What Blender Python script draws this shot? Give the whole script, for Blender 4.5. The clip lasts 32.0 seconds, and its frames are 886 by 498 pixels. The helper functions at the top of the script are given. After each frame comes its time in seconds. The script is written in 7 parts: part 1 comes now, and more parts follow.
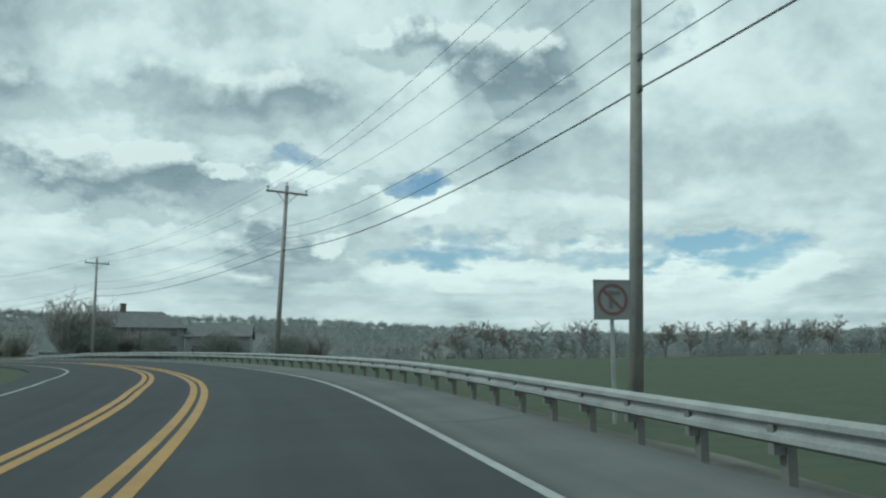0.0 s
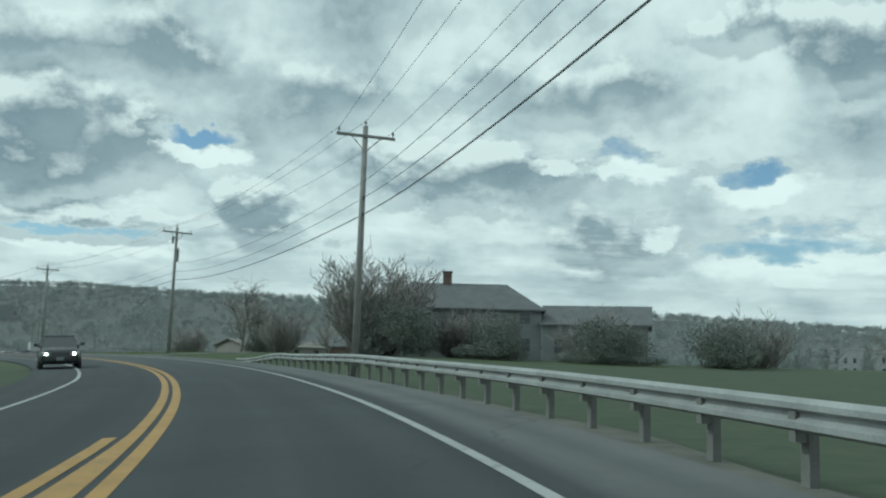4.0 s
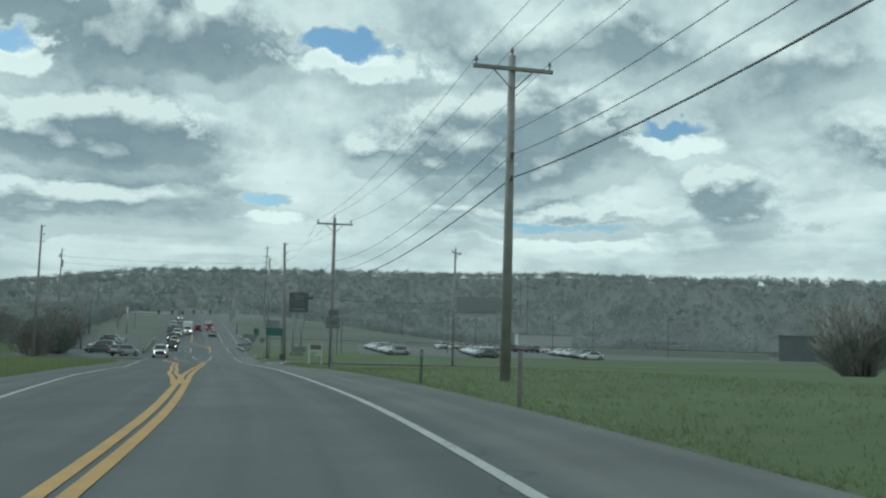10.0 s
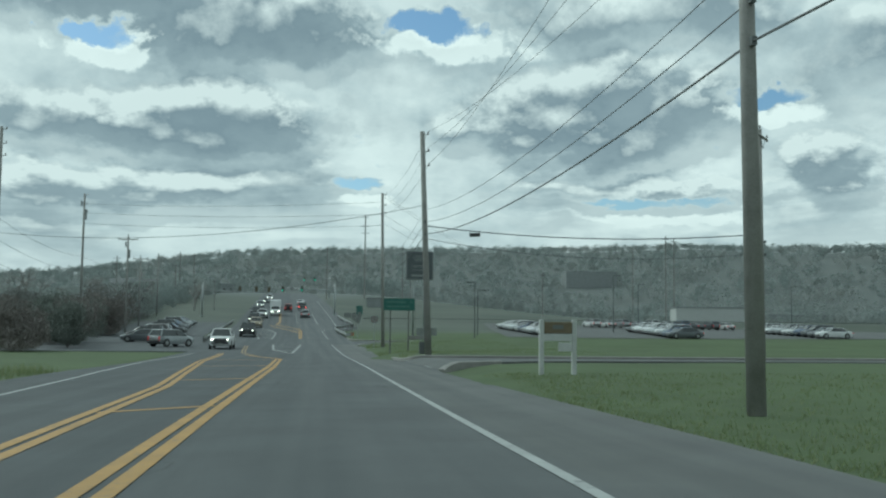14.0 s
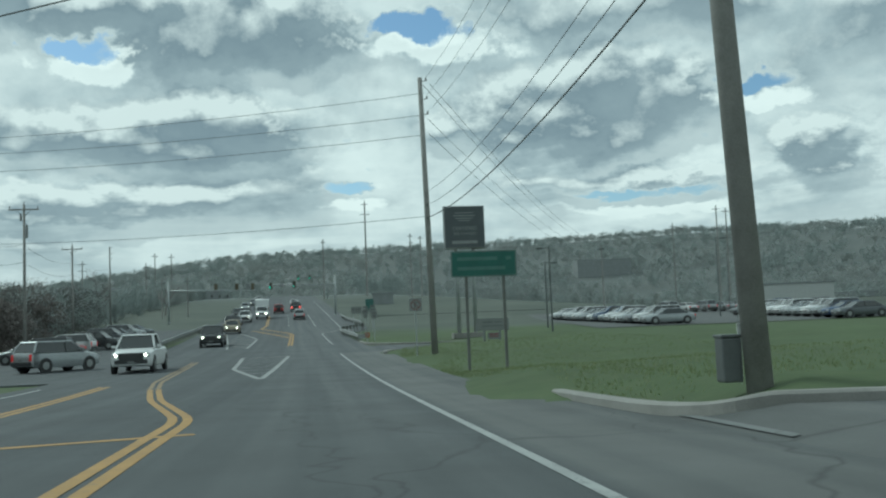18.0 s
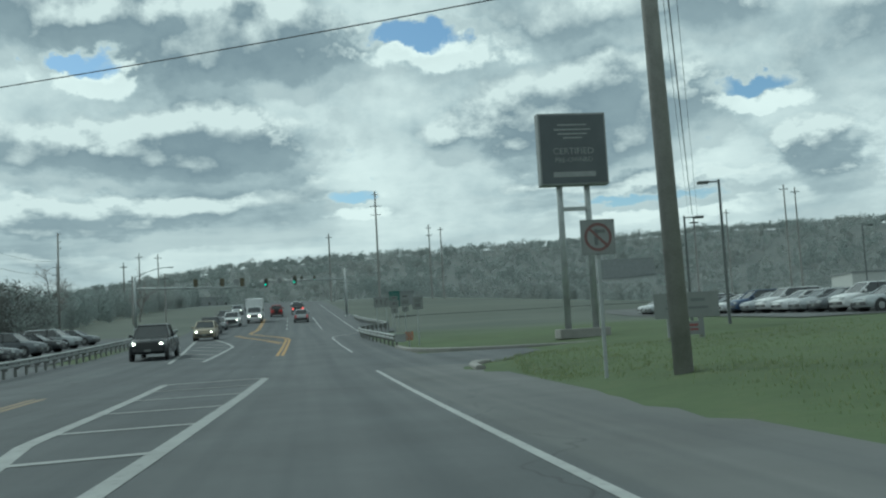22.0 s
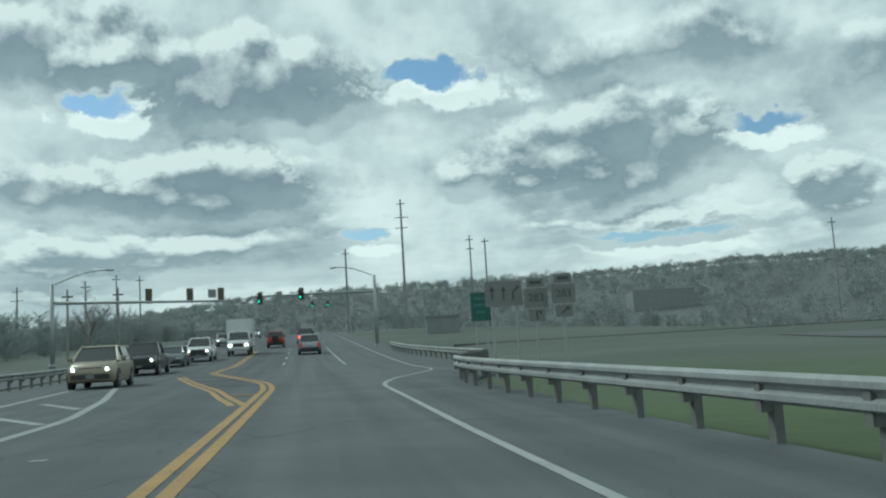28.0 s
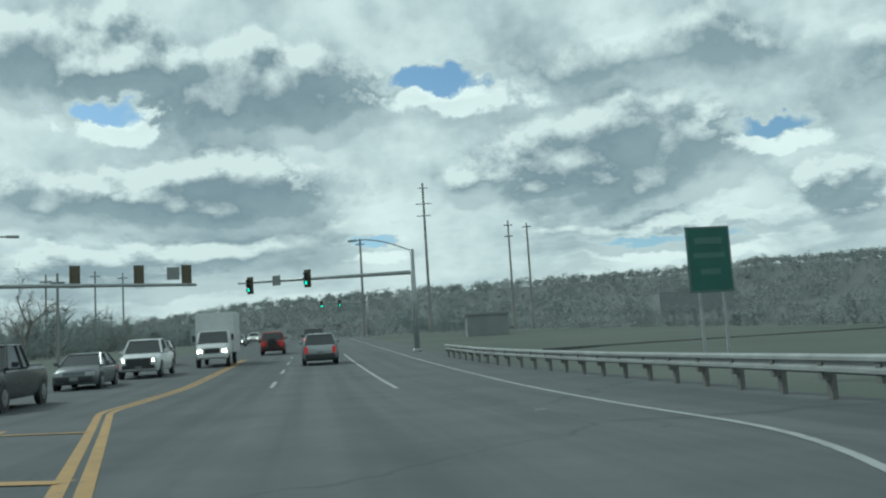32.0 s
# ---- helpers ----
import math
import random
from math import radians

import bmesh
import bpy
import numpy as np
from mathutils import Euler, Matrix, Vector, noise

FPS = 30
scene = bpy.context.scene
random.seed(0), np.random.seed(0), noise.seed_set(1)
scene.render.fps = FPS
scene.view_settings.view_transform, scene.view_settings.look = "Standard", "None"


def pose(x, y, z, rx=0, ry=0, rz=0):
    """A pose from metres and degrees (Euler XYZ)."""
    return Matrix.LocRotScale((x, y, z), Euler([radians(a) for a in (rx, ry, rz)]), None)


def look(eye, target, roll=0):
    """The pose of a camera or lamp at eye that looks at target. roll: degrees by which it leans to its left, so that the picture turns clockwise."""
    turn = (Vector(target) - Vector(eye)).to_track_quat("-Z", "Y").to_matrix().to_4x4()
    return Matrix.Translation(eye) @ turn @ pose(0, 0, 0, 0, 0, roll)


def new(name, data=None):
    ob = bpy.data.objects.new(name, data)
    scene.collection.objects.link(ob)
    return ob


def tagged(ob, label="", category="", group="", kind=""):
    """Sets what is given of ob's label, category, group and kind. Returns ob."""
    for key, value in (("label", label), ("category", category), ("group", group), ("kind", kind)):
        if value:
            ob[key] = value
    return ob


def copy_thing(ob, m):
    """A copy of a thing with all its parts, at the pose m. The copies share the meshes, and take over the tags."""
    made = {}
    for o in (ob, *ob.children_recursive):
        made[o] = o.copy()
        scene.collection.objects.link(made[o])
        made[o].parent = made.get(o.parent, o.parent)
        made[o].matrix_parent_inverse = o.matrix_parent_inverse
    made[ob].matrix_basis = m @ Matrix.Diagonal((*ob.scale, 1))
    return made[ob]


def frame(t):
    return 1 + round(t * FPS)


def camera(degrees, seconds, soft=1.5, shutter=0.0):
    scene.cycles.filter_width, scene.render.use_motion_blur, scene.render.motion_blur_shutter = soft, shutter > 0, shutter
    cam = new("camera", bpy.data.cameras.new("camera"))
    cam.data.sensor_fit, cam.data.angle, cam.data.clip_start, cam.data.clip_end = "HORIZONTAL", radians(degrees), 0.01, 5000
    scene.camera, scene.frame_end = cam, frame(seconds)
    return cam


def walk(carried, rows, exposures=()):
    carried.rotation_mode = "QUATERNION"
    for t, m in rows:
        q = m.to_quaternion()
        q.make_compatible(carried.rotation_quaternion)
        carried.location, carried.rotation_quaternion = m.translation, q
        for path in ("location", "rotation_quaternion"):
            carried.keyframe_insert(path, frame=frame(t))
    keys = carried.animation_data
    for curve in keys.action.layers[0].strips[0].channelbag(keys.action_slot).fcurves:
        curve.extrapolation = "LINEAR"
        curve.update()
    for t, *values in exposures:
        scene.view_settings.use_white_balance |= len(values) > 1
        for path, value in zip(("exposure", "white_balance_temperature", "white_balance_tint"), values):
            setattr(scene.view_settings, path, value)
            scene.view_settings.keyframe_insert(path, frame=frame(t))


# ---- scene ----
# Camera and its way --------------------------------------------------------
cam = camera(48.0, 32.0, soft=2.2)
# seconds, eye x y z, heading (clockwise from +y), pitch, roll in degrees
PATH = [
    (0.0, -48.72, -194.58, -2.814, 51.52, 7.53, -0.43),
    (0.5, -43.06, -188.54, -2.499, 49.69, 7.55, -0.19),
    (1.0, -37.65, -182.33, -2.186, 47.48, 7.54, 0.01),
    (1.5, -32.51, -175.95, -1.880, 45.05, 7.50, 0.21),
    (2.0, -27.69, -169.38, -1.582, 42.56, 7.41, 0.40),
    (2.5, -23.18, -162.64, -1.294, 40.02, 7.37, 0.53),
    (3.0, -19.00, -155.75, -1.021, 37.52, 7.27, 0.79),
    (3.5, -15.15, -148.72, -0.761, 35.02, 7.16, 1.11),
    (4.0, -11.63, -141.56, -0.517, 32.51, 7.05, 1.43),
    (4.5, -8.46, -134.32, -0.289, 30.03, 6.95, 1.71),
    (5.0, -5.62, -127.01, -0.077, 27.66, 6.86, 2.05),
    (5.5, -3.10, -119.66, 0.120, 25.42, 6.77, 2.21),
    (6.0, -0.90, -112.29, 0.302, 23.20, 6.65, 2.07),
    (6.5, 1.00, -104.90, 0.469, 20.96, 6.55, 1.95),
    (7.0, 2.58, -97.52, 0.623, 18.75, 6.47, 1.94),
    (7.5, 3.87, -90.16, 0.763, 16.55, 6.43, 2.03),
    (8.0, 4.86, -82.82, 0.890, 14.32, 6.29, 2.09),
    (8.5, 5.55, -75.50, 1.003, 12.06, 6.19, 1.88),
    (9.0, 5.97, -68.18, 1.103, 9.82, 6.10, 1.74),
    (9.5, 6.10, -60.88, 1.186, 7.58, 5.96, 1.68),
    (10.0, 5.95, -53.60, 1.254, 5.48, 5.81, 1.65),
    (10.5, 5.56, -46.34, 1.305, 3.50, 5.69, 1.42),
    (11.0, 4.94, -39.13, 1.337, 1.86, 5.57, 1.08),
    (11.5, 4.17, -32.06, 1.351, 0.65, 5.39, 0.85),
    (12.0, 3.31, -25.22, 1.348, 0.01, 5.24, 1.04),
    (12.5, 2.44, -18.61, 1.324, -0.14, 5.10, 1.44),
    (13.0, 1.58, -12.22, 1.283, -0.15, 4.88, 1.47),
    (13.5, 0.77, -6.02, 1.223, -0.02, 4.72, 1.13),
    (14.0, 0.00, 0.00, 1.150, 0.19, 4.55, 0.60),
    (14.5, -0.73, 5.85, 1.070, 0.38, 4.48, 0.12),
    (15.0, -1.42, 11.53, 0.989, 0.47, 4.54, -0.31),
    (15.5, -2.09, 17.08, 0.915, 0.54, 4.63, -0.74),
    (16.0, -2.74, 22.54, 0.848, 0.61, 4.71, -1.17),
    (16.5, -3.38, 27.90, 0.786, 0.58, 4.80, -1.56),
    (17.0, -4.01, 33.16, 0.726, 0.55, 4.73, -1.97),
    (17.5, -4.63, 38.31, 0.663, 0.62, 4.59, -2.24),
    (18.0, -5.23, 43.32, 0.597, 0.51, 4.55, -2.29),
    (18.5, -5.83, 48.18, 0.529, 0.38, 4.56, -2.23),
    (19.0, -6.41, 52.89, 0.460, 0.38, 4.52, -2.21),
    (19.5, -6.98, 57.47, 0.393, 0.41, 4.51, -2.38),
    (20.0, -7.53, 61.90, 0.330, 0.38, 4.52, -2.61),
    (20.5, -8.06, 66.23, 0.270, 0.48, 4.59, -2.70),
    (21.0, -8.59, 70.51, 0.217, 0.46, 4.68, -2.91),
    (21.5, -9.11, 74.73, 0.174, 0.40, 4.81, -3.09),
    (22.0, -9.63, 78.89, 0.141, 0.25, 5.00, -3.23),
    (22.5, -10.16, 82.99, 0.121, 0.15, 5.17, -3.31),
    (23.0, -10.68, 87.04, 0.114, 0.04, 5.35, -3.25),
    (23.5, -11.21, 91.03, 0.117, -0.07, 5.49, -3.15),
    (24.0, -11.73, 94.96, 0.131, -0.13, 5.64, -2.96),
    (24.5, -12.26, 98.86, 0.155, -0.18, 5.75, -2.86),
    (25.0, -12.78, 102.74, 0.191, -0.23, 5.94, -2.85),
    (25.5, -13.31, 106.60, 0.238, -0.28, 6.15, -2.87),
    (26.0, -13.84, 110.46, 0.298, -0.33, 6.35, -2.89),
    (26.5, -14.37, 114.29, 0.373, -0.35, 6.53, -2.92),
    (27.0, -14.90, 118.12, 0.460, -0.31, 6.75, -2.94),
    (27.5, -15.43, 121.93, 0.561, -0.28, 6.98, -3.04),
    (28.0, -15.96, 125.72, 0.672, -0.32, 7.16, -3.37),
    (28.5, -16.50, 129.52, 0.792, -0.39, 7.24, -3.81),
    (29.0, -17.04, 133.32, 0.915, -0.41, 7.22, -4.03),
    (29.5, -17.59, 137.12, 1.040, -0.45, 7.19, -4.09),
    (30.0, -18.15, 140.94, 1.165, -0.54, 7.21, -4.09),
    (30.5, -18.72, 144.76, 1.293, -0.63, 7.25, -3.91),
    (31.0, -19.30, 148.58, 1.425, -0.70, 7.35, -3.72),
    (31.5, -19.88, 152.42, 1.564, -0.74, 7.48, -3.65),
    (32.0, -20.48, 156.26, 1.708, -0.77, 7.55, -3.62),
]


def eye_pose(x, y, z, heading, pitch, roll):
    a, p = radians(heading), radians(pitch)
    way = Vector((math.sin(a) * math.cos(p), math.cos(a) * math.cos(p), math.sin(p)))
    return look((x, y, z), Vector((x, y, z)) + way * 10, roll)


walk(cam, [(t, eye_pose(*row)) for t, *row in PATH], exposures=[(0, 0.05, 5660, -12), (32, 0.05, 5660, -12)])

# World: broken cloud over a pale blue sky ---------------------------------
SUN_AZ, SUN_EL = radians(-55), radians(42)
world = bpy.data.worlds.new("sky")
scene.world = world
world.use_nodes = True
wt = world.node_tree
wt.nodes.clear()


class Tree:
    """Short-hand for building node trees."""

    def __init__(self, tree):
        self.t = tree

    def node(self, kind, **values):
        n = self.t.nodes.new(kind)
        for key, v in values.items():
            if key in n.inputs:
                n.inputs[key].default_value = v
        return n

    def link(self, a, b):
        self.t.links.new(a, b)

    def math(self, op, a, b=None, c=None, clamp=False):
        n = self.t.nodes.new("ShaderNodeMath")
        n.operation, n.use_clamp = op, clamp
        for i, v in enumerate((a, b, c)):
            if v is None:
                continue
            if isinstance(v, (int, float)):
                n.inputs[i].default_value = v
            else:
                self.link(v, n.inputs[i])
        return n.outputs[0]

    def noise(self, vec, scale, detail=6, rough=0.55, distortion=0.0):
        n = self.t.nodes.new("ShaderNodeTexNoise")
        n.inputs["Scale"].default_value = scale
        n.inputs["Detail"].default_value = detail
        n.inputs["Roughness"].default_value = rough
        n.inputs["Distortion"].default_value = distortion
        if vec is not None:
            self.link(vec, n.inputs["Vector"])
        return n.outputs["Fac"]

    def ramp(self, fac, stops):
        n = self.t.nodes.new("ShaderNodeValToRGB")
        el = n.color_ramp.elements
        while len(el) < len(stops):
            el.new(0.5)
        for e, (p, c) in zip(el, stops):
            e.position, e.color = p, (*c, 1) if len(c) == 3 else c
        self.link(fac, n.inputs["Fac"])
        return n.outputs["Color"]

    def mix(self, fac, a, b, blend="MIX"):
        n = self.t.nodes.new("ShaderNodeMix")
        n.data_type, n.blend_type = "RGBA", blend
        for sock, v in ((n.inputs["Factor"], fac), (n.inputs[6], a), (n.inputs[7], b)):
            if isinstance(v, (int, float)):
                sock.default_value = v
            elif isinstance(v, tuple):
                sock.default_value = (*v, 1)
            else:
                self.link(v, sock)
        return n.outputs[2]


def build_sky():
    """Heaped grey cloud with bright rims, broken by gaps of blue."""
    w = Tree(wt)
    co = w.node("ShaderNodeTexCoord").outputs["Generated"]
    sep = w.node("ShaderNodeSeparateXYZ")
    w.link(co, sep.inputs[0])
    x, y, z = sep.outputs
    az = w.math("ARCTAN2", x, y)
    el = w.math("ARCSINE", z)

    def field(lift, shift):
        """The cloud's thickness where one looks, moved by a small angle."""
        e = w.math("ADD", el, lift)
        a = w.math("ADD", az, shift)
        p = w.node("ShaderNodeCombineXYZ")
        w.link(a, p.inputs[0])
        w.link(w.math("MULTIPLY", w.math("LOGARITHM", w.math("ADD", w.math("MAXIMUM", e, 0.0), 0.13), math.e), 0.5), p.inputs[1])
        p.inputs[2].default_value = 0.37
        vec = p.outputs[0]
        jig = w.node("ShaderNodeTexNoise", Scale=12.0, Detail=8.0, Roughness=0.6)
        w.link(vec, jig.inputs["Vector"])
        parts = w.node("ShaderNodeSeparateColor")
        w.link(jig.outputs["Color"], parts.inputs[0])
        warp_a = w.math("MULTIPLY", w.math("SUBTRACT", parts.outputs[0], 0.5), 0.22)
        warp_e = w.math("MULTIPLY", w.math("SUBTRACT", parts.outputs[1], 0.5), 0.085)
        puff = w.node("ShaderNodeTexVoronoi", Scale=15.0, Smoothness=0.7)
        puff.feature = "SMOOTH_F1"
        mess = w.node("ShaderNodeVectorMath")
        mess.operation = "MULTIPLY_ADD"
        mess.inputs[1].default_value = (0.09, 0.09, 0.0)
        w.link(jig.outputs["Color"], mess.inputs[0])
        w.link(vec, mess.inputs[2])
        w.link(mess.outputs[0], puff.inputs["Vector"])
        d = w.math("MULTIPLY", w.math("SUBTRACT", w.noise(vec, 7.5, 9, 0.52), 0.505), 0.56)
        d = w.math("ADD", d, w.math("MULTIPLY", w.math("SUBTRACT", 0.42, puff.outputs["Distance"]), 0.16))
        d = w.math("ADD", d, w.math("MULTIPLY", w.math("SUBTRACT", w.noise(vec, 30.0, 5, 0.6), 0.5), 0.11))
        # layers near the land lie flat
        flat = w.node("ShaderNodeCombineXYZ")
        w.link(w.math("MULTIPLY", a, 5.0), flat.inputs[0])
        w.link(w.math("MULTIPLY", e, 42.0), flat.inputs[1])
        layer = w.math("MULTIPLY", w.math("SUBTRACT", w.noise(flat.outputs[0], 1.0, 5, 0.55, 0.6), 0.5), 0.50)
        near_land = w.node("ShaderNodeMapRange")
        w.link(e, near_land.inputs["Value"])
        for key, v in (("From Min", radians(12)), ("From Max", radians(6)), ("To Min", 0.0), ("To Max", 1.0)):
            near_land.inputs[key].default_value = v
        d = w.math("ADD", d, w.math("MULTIPLY", layer, near_land.outputs[0]))
        spot = w.node("ShaderNodeCombineXYZ")
        w.link(w.math("ADD", a, warp_a), spot.inputs[0])
        w.link(w.math("ADD", e, warp_e), spot.inputs[1])
        for ca, ce, sa, se, weight in CLOUDS + PALE_CLOUDS + GAPS:
            rel = w.node("ShaderNodeVectorMath")
            rel.operation = "MULTIPLY_ADD"
            w.link(spot.outputs[0], rel.inputs[0])
            rel.inputs[1].default_value = (1 / radians(sa), 1 / radians(se), 0)
            rel.inputs[2].default_value = (-ca / sa, -ce / se, 0)
            square = w.node("ShaderNodeVectorMath")
            square.operation = "DOT_PRODUCT"
            w.link(rel.outputs[0], square.inputs[0])
            w.link(rel.outputs[0], square.inputs[1])
            fade = w.node("ShaderNodeMapRange")
            fade.interpolation_type = "SMOOTHSTEP"
            w.link(square.outputs["Value"], fade.inputs["Value"])
            for key, v in (("From Min", 0.0), ("From Max", 2.1), ("To Min", weight), ("To Max", 0.0)):
                fade.inputs[key].default_value = v
            d = w.math("ADD", d, fade.outputs[0])
        return d

    here = field(0.0, 0.0)
    above = field(0.017, -0.010)
    cover = w.ramp(w.math("ADD", here, 0.5), [(0.21, (0, 0, 0)), (0.36, (1, 1, 1))])
    shade = w.ramp(w.math("ADD", here, 0.5), [(0.36, SKY_TONES[0]), (0.48, SKY_TONES[1]), (0.55, SKY_TONES[2]), (0.64, SKY_TONES[3]), (0.82, SKY_TONES[4])])
    # tops catch the light, undersides stay dull
    rim = w.math("MULTIPLY", w.math("SUBTRACT", here, above), 4.2)
    lit = w.math("MAXIMUM", w.math("MINIMUM", rim, 0.75), 0.0, clamp=True)
    dull = w.math("MINIMUM", w.math("MAXIMUM", w.math("MULTIPLY", rim, -1.0), 0.0), 0.45, clamp=True)
    shade = w.mix(lit, shade, SKY_TONES[5])
    shade = w.mix(dull, shade, SKY_TONES[3])
    low = w.ramp(el, [(0.0, (1, 1, 1)), (0.14, (0, 0, 0))])
    shade = w.mix(w.math("MULTIPLY", low, 0.5), shade, SKY_TONES[6])
    sky = w.node("ShaderNodeTexSky")
    sky.sky_type, sky.sun_disc = "NISHITA", False
    sky.sun_elevation, sky.sun_rotation = SUN_EL, SUN_AZ
    sky.air_density, sky.dust_density, sky.ozone_density = 1.0, 0.6, 1.5
    clear = w.node("ShaderNodeBackground", Strength=0.095)
    w.link(sky.outputs[0], clear.inputs["Color"])
    cloud = w.node("ShaderNodeBackground", Strength=1.0)
    w.link(shade, cloud.inputs["Color"])
    both = w.node("ShaderNodeMixShader")
    w.link(cover, both.inputs[0])
    w.link(clear.outputs[0], both.inputs[1])
    w.link(cloud.outputs[0], both.inputs[2])
    out = w.node("ShaderNodeOutputWorld")
    w.link(both.outputs[0], out.inputs["Surface"])


# thin edge, pale body, grey, dark, darkest, sunlit rim, haze near the land
SKY_TONES = [(0.78, 0.785, 0.765), (0.655, 0.67, 0.665), (0.49, 0.525, 0.54), (0.305, 0.345, 0.375), (0.235, 0.275, 0.31), (0.90, 0.89, 0.855), (0.62, 0.63, 0.62)]
# heading, height, half-widths (degrees) and weight of the heaped grey clouds
CLOUDS = [
    (-11.8, 17.4, 7.0, 2.0, 0.30), (-21.6, 18.9, 5.0, 2.0, 0.30), (-13.6, 11.7, 4.9, 1.6, 0.30), (-18.9, 7.8, 5.9, 0.9, 0.21), (9.3, 12.4, 7.2, 2.5, 0.32), (5.5, 11.2, 4.2, 1.3, 0.09),
    (12.5, 8.0, 6.0, 0.55, 0.21), (22.2, 9.2, 2.6, 1.4, 0.28), (13.0, 17.6, 6.5, 1.5, 0.19), (-9.0, 14.0, 17.0, 7.0, 0.05), (-22.0, 11.0, 5.0, 1.2, 0.16), (33.3, 11.9, 5.4, 1.7, 0.31), (24.5, 16.2, 5.5, 1.5, 0.11), (38.0, 16.4, 6.2, 1.4, 0.18),
    (55.5, 18.2, 4.2, 1.5, 0.30), (50.2, 20.0, 4.0, 1.0, 0.25), (42.5, 7.8, 3.2, 1.3, 0.18), (61.0, 13.4, 9.0, 1.5, 0.08),
]
# the same for thin bright cloud, and for the gaps where the blue shows
PALE_CLOUDS = [
    (-8.7, 13.2, 1.4, 1.8, -0.060), (-2.0, 14.5, 2.8, 1.0, -0.072), (-22.3, 14.0, 3.0, 1.4, -0.060), (-4.0, 10.6, 3.6, 1.2, -0.072), (21.1, 11.9, 4.0, 0.9, -0.072), (47.1, 13.5, 5.0, 0.9, -0.060),
    (34.4, 19.6, 8.0, 0.8, -0.060), (27.0, 18.2, 5.0, 1.0, -0.048), (64.3, 17.2, 5.0, 1.6, -0.048), (33.4, 9.4, 4.0, 0.9, -0.072), (59.4, 10.9, 6.5, 0.6, -0.060),
]
GAPS = [
    (-1.0, 17.2, 4.0, 0.9, -0.50), (-19.3, 15.7, 2.4, 0.6, -0.42), (18.2, 13.0, 3.2, 0.5, -0.36), (-4.8, 8.0, 2.0, 0.35, -0.25), (11.5, 7.1, 4.9, 0.3, -0.20), (41.0, 12.6, 3.4, 0.5, -0.25),
    (49.3, 11.3, 3.2, 0.6, -0.25), (44.7, 8.7, 1.4, 0.5, -0.20), (58.0, 7.4, 9.5, 1.0, -0.24), (68.3, 6.8, 4.0, 1.2, -0.26),
]
build_sky()

sun_data = bpy.data.lights.new("sun", "SUN")
sun_data.energy, sun_data.angle, sun_data.color = 1.5, radians(14), (1.0, 0.96, 0.9)
sun = new("sun", sun_data)
sun.matrix_world = look((60 * math.sin(SUN_AZ), 60 * math.cos(SUN_AZ), 60 * math.tan(SUN_EL)), (0, 0, 0))


# Materials -----------------------------------------------------------------
def material(name, base, rough=0.7, metal=0.0, vary=0.25, scale=1.5, grain=25.0, bump=0.15, second=None, per_object=0.0, spec=0.5):
    """A surface of one base colour with stains (scale), grain and relief; second: the colour of its stains."""
    m = bpy.data.materials.new(name)
    m.use_nodes = True
    t = Tree(m.node_tree)
    b = m.node_tree.nodes["Principled BSDF"]
    b.inputs["Metallic"].default_value = metal
    b.inputs["Specular IOR Level"].default_value = spec
    co = t.node("ShaderNodeTexCoord").outputs["Object"]
    if per_object:
        co = t.node("ShaderNodeNewGeometry").outputs["Position"]
    stain = t.noise(co, scale, 5, 0.6, 0.3)
    fine = t.noise(co, grain, 4, 0.6)
    dark = tuple(c * (1 - vary) for c in (second or base))
    light = tuple(min(1.0, c * (1 + vary * 0.6)) for c in base)
    col = t.ramp(stain, [(0.32, dark), (0.68, light)])
    col = t.mix(0.35 * min(1.0, vary * 3), col, t.ramp(fine, [(0.3, tuple(c * 0.55 for c in base)), (0.7, tuple(min(1, c * 1.35) for c in base))]))
    if per_object:
        rnd = t.node("ShaderNodeObjectInfo").outputs["Random"]
        col = t.mix(per_object, col, t.ramp(rnd, [(0, tuple(c * 0.5 for c in base)), (1, tuple(min(1, c * 1.5) for c in base))]))
    t.link(col, b.inputs["Base Color"])
    t.link(t.math("ADD", rough - 0.12, t.math("MULTIPLY", fine, 0.24), clamp=True), b.inputs["Roughness"])
    if bump:
        bp = t.node("ShaderNodeBump", Strength=bump, Distance=0.02)
        t.link(fine, bp.inputs["Height"])
        t.link(bp.outputs[0], b.inputs["Normal"])
    return m


def emitter(name, colour, strength):
    m = bpy.data.materials.new(name)
    m.use_nodes = True
    b = m.node_tree.nodes["Principled BSDF"]
    b.inputs["Base Color"].default_value = (*colour, 1)
    b.inputs["Emission Color"].default_value = (*colour, 1)
    b.inputs["Emission Strength"].default_value = strength
    return m


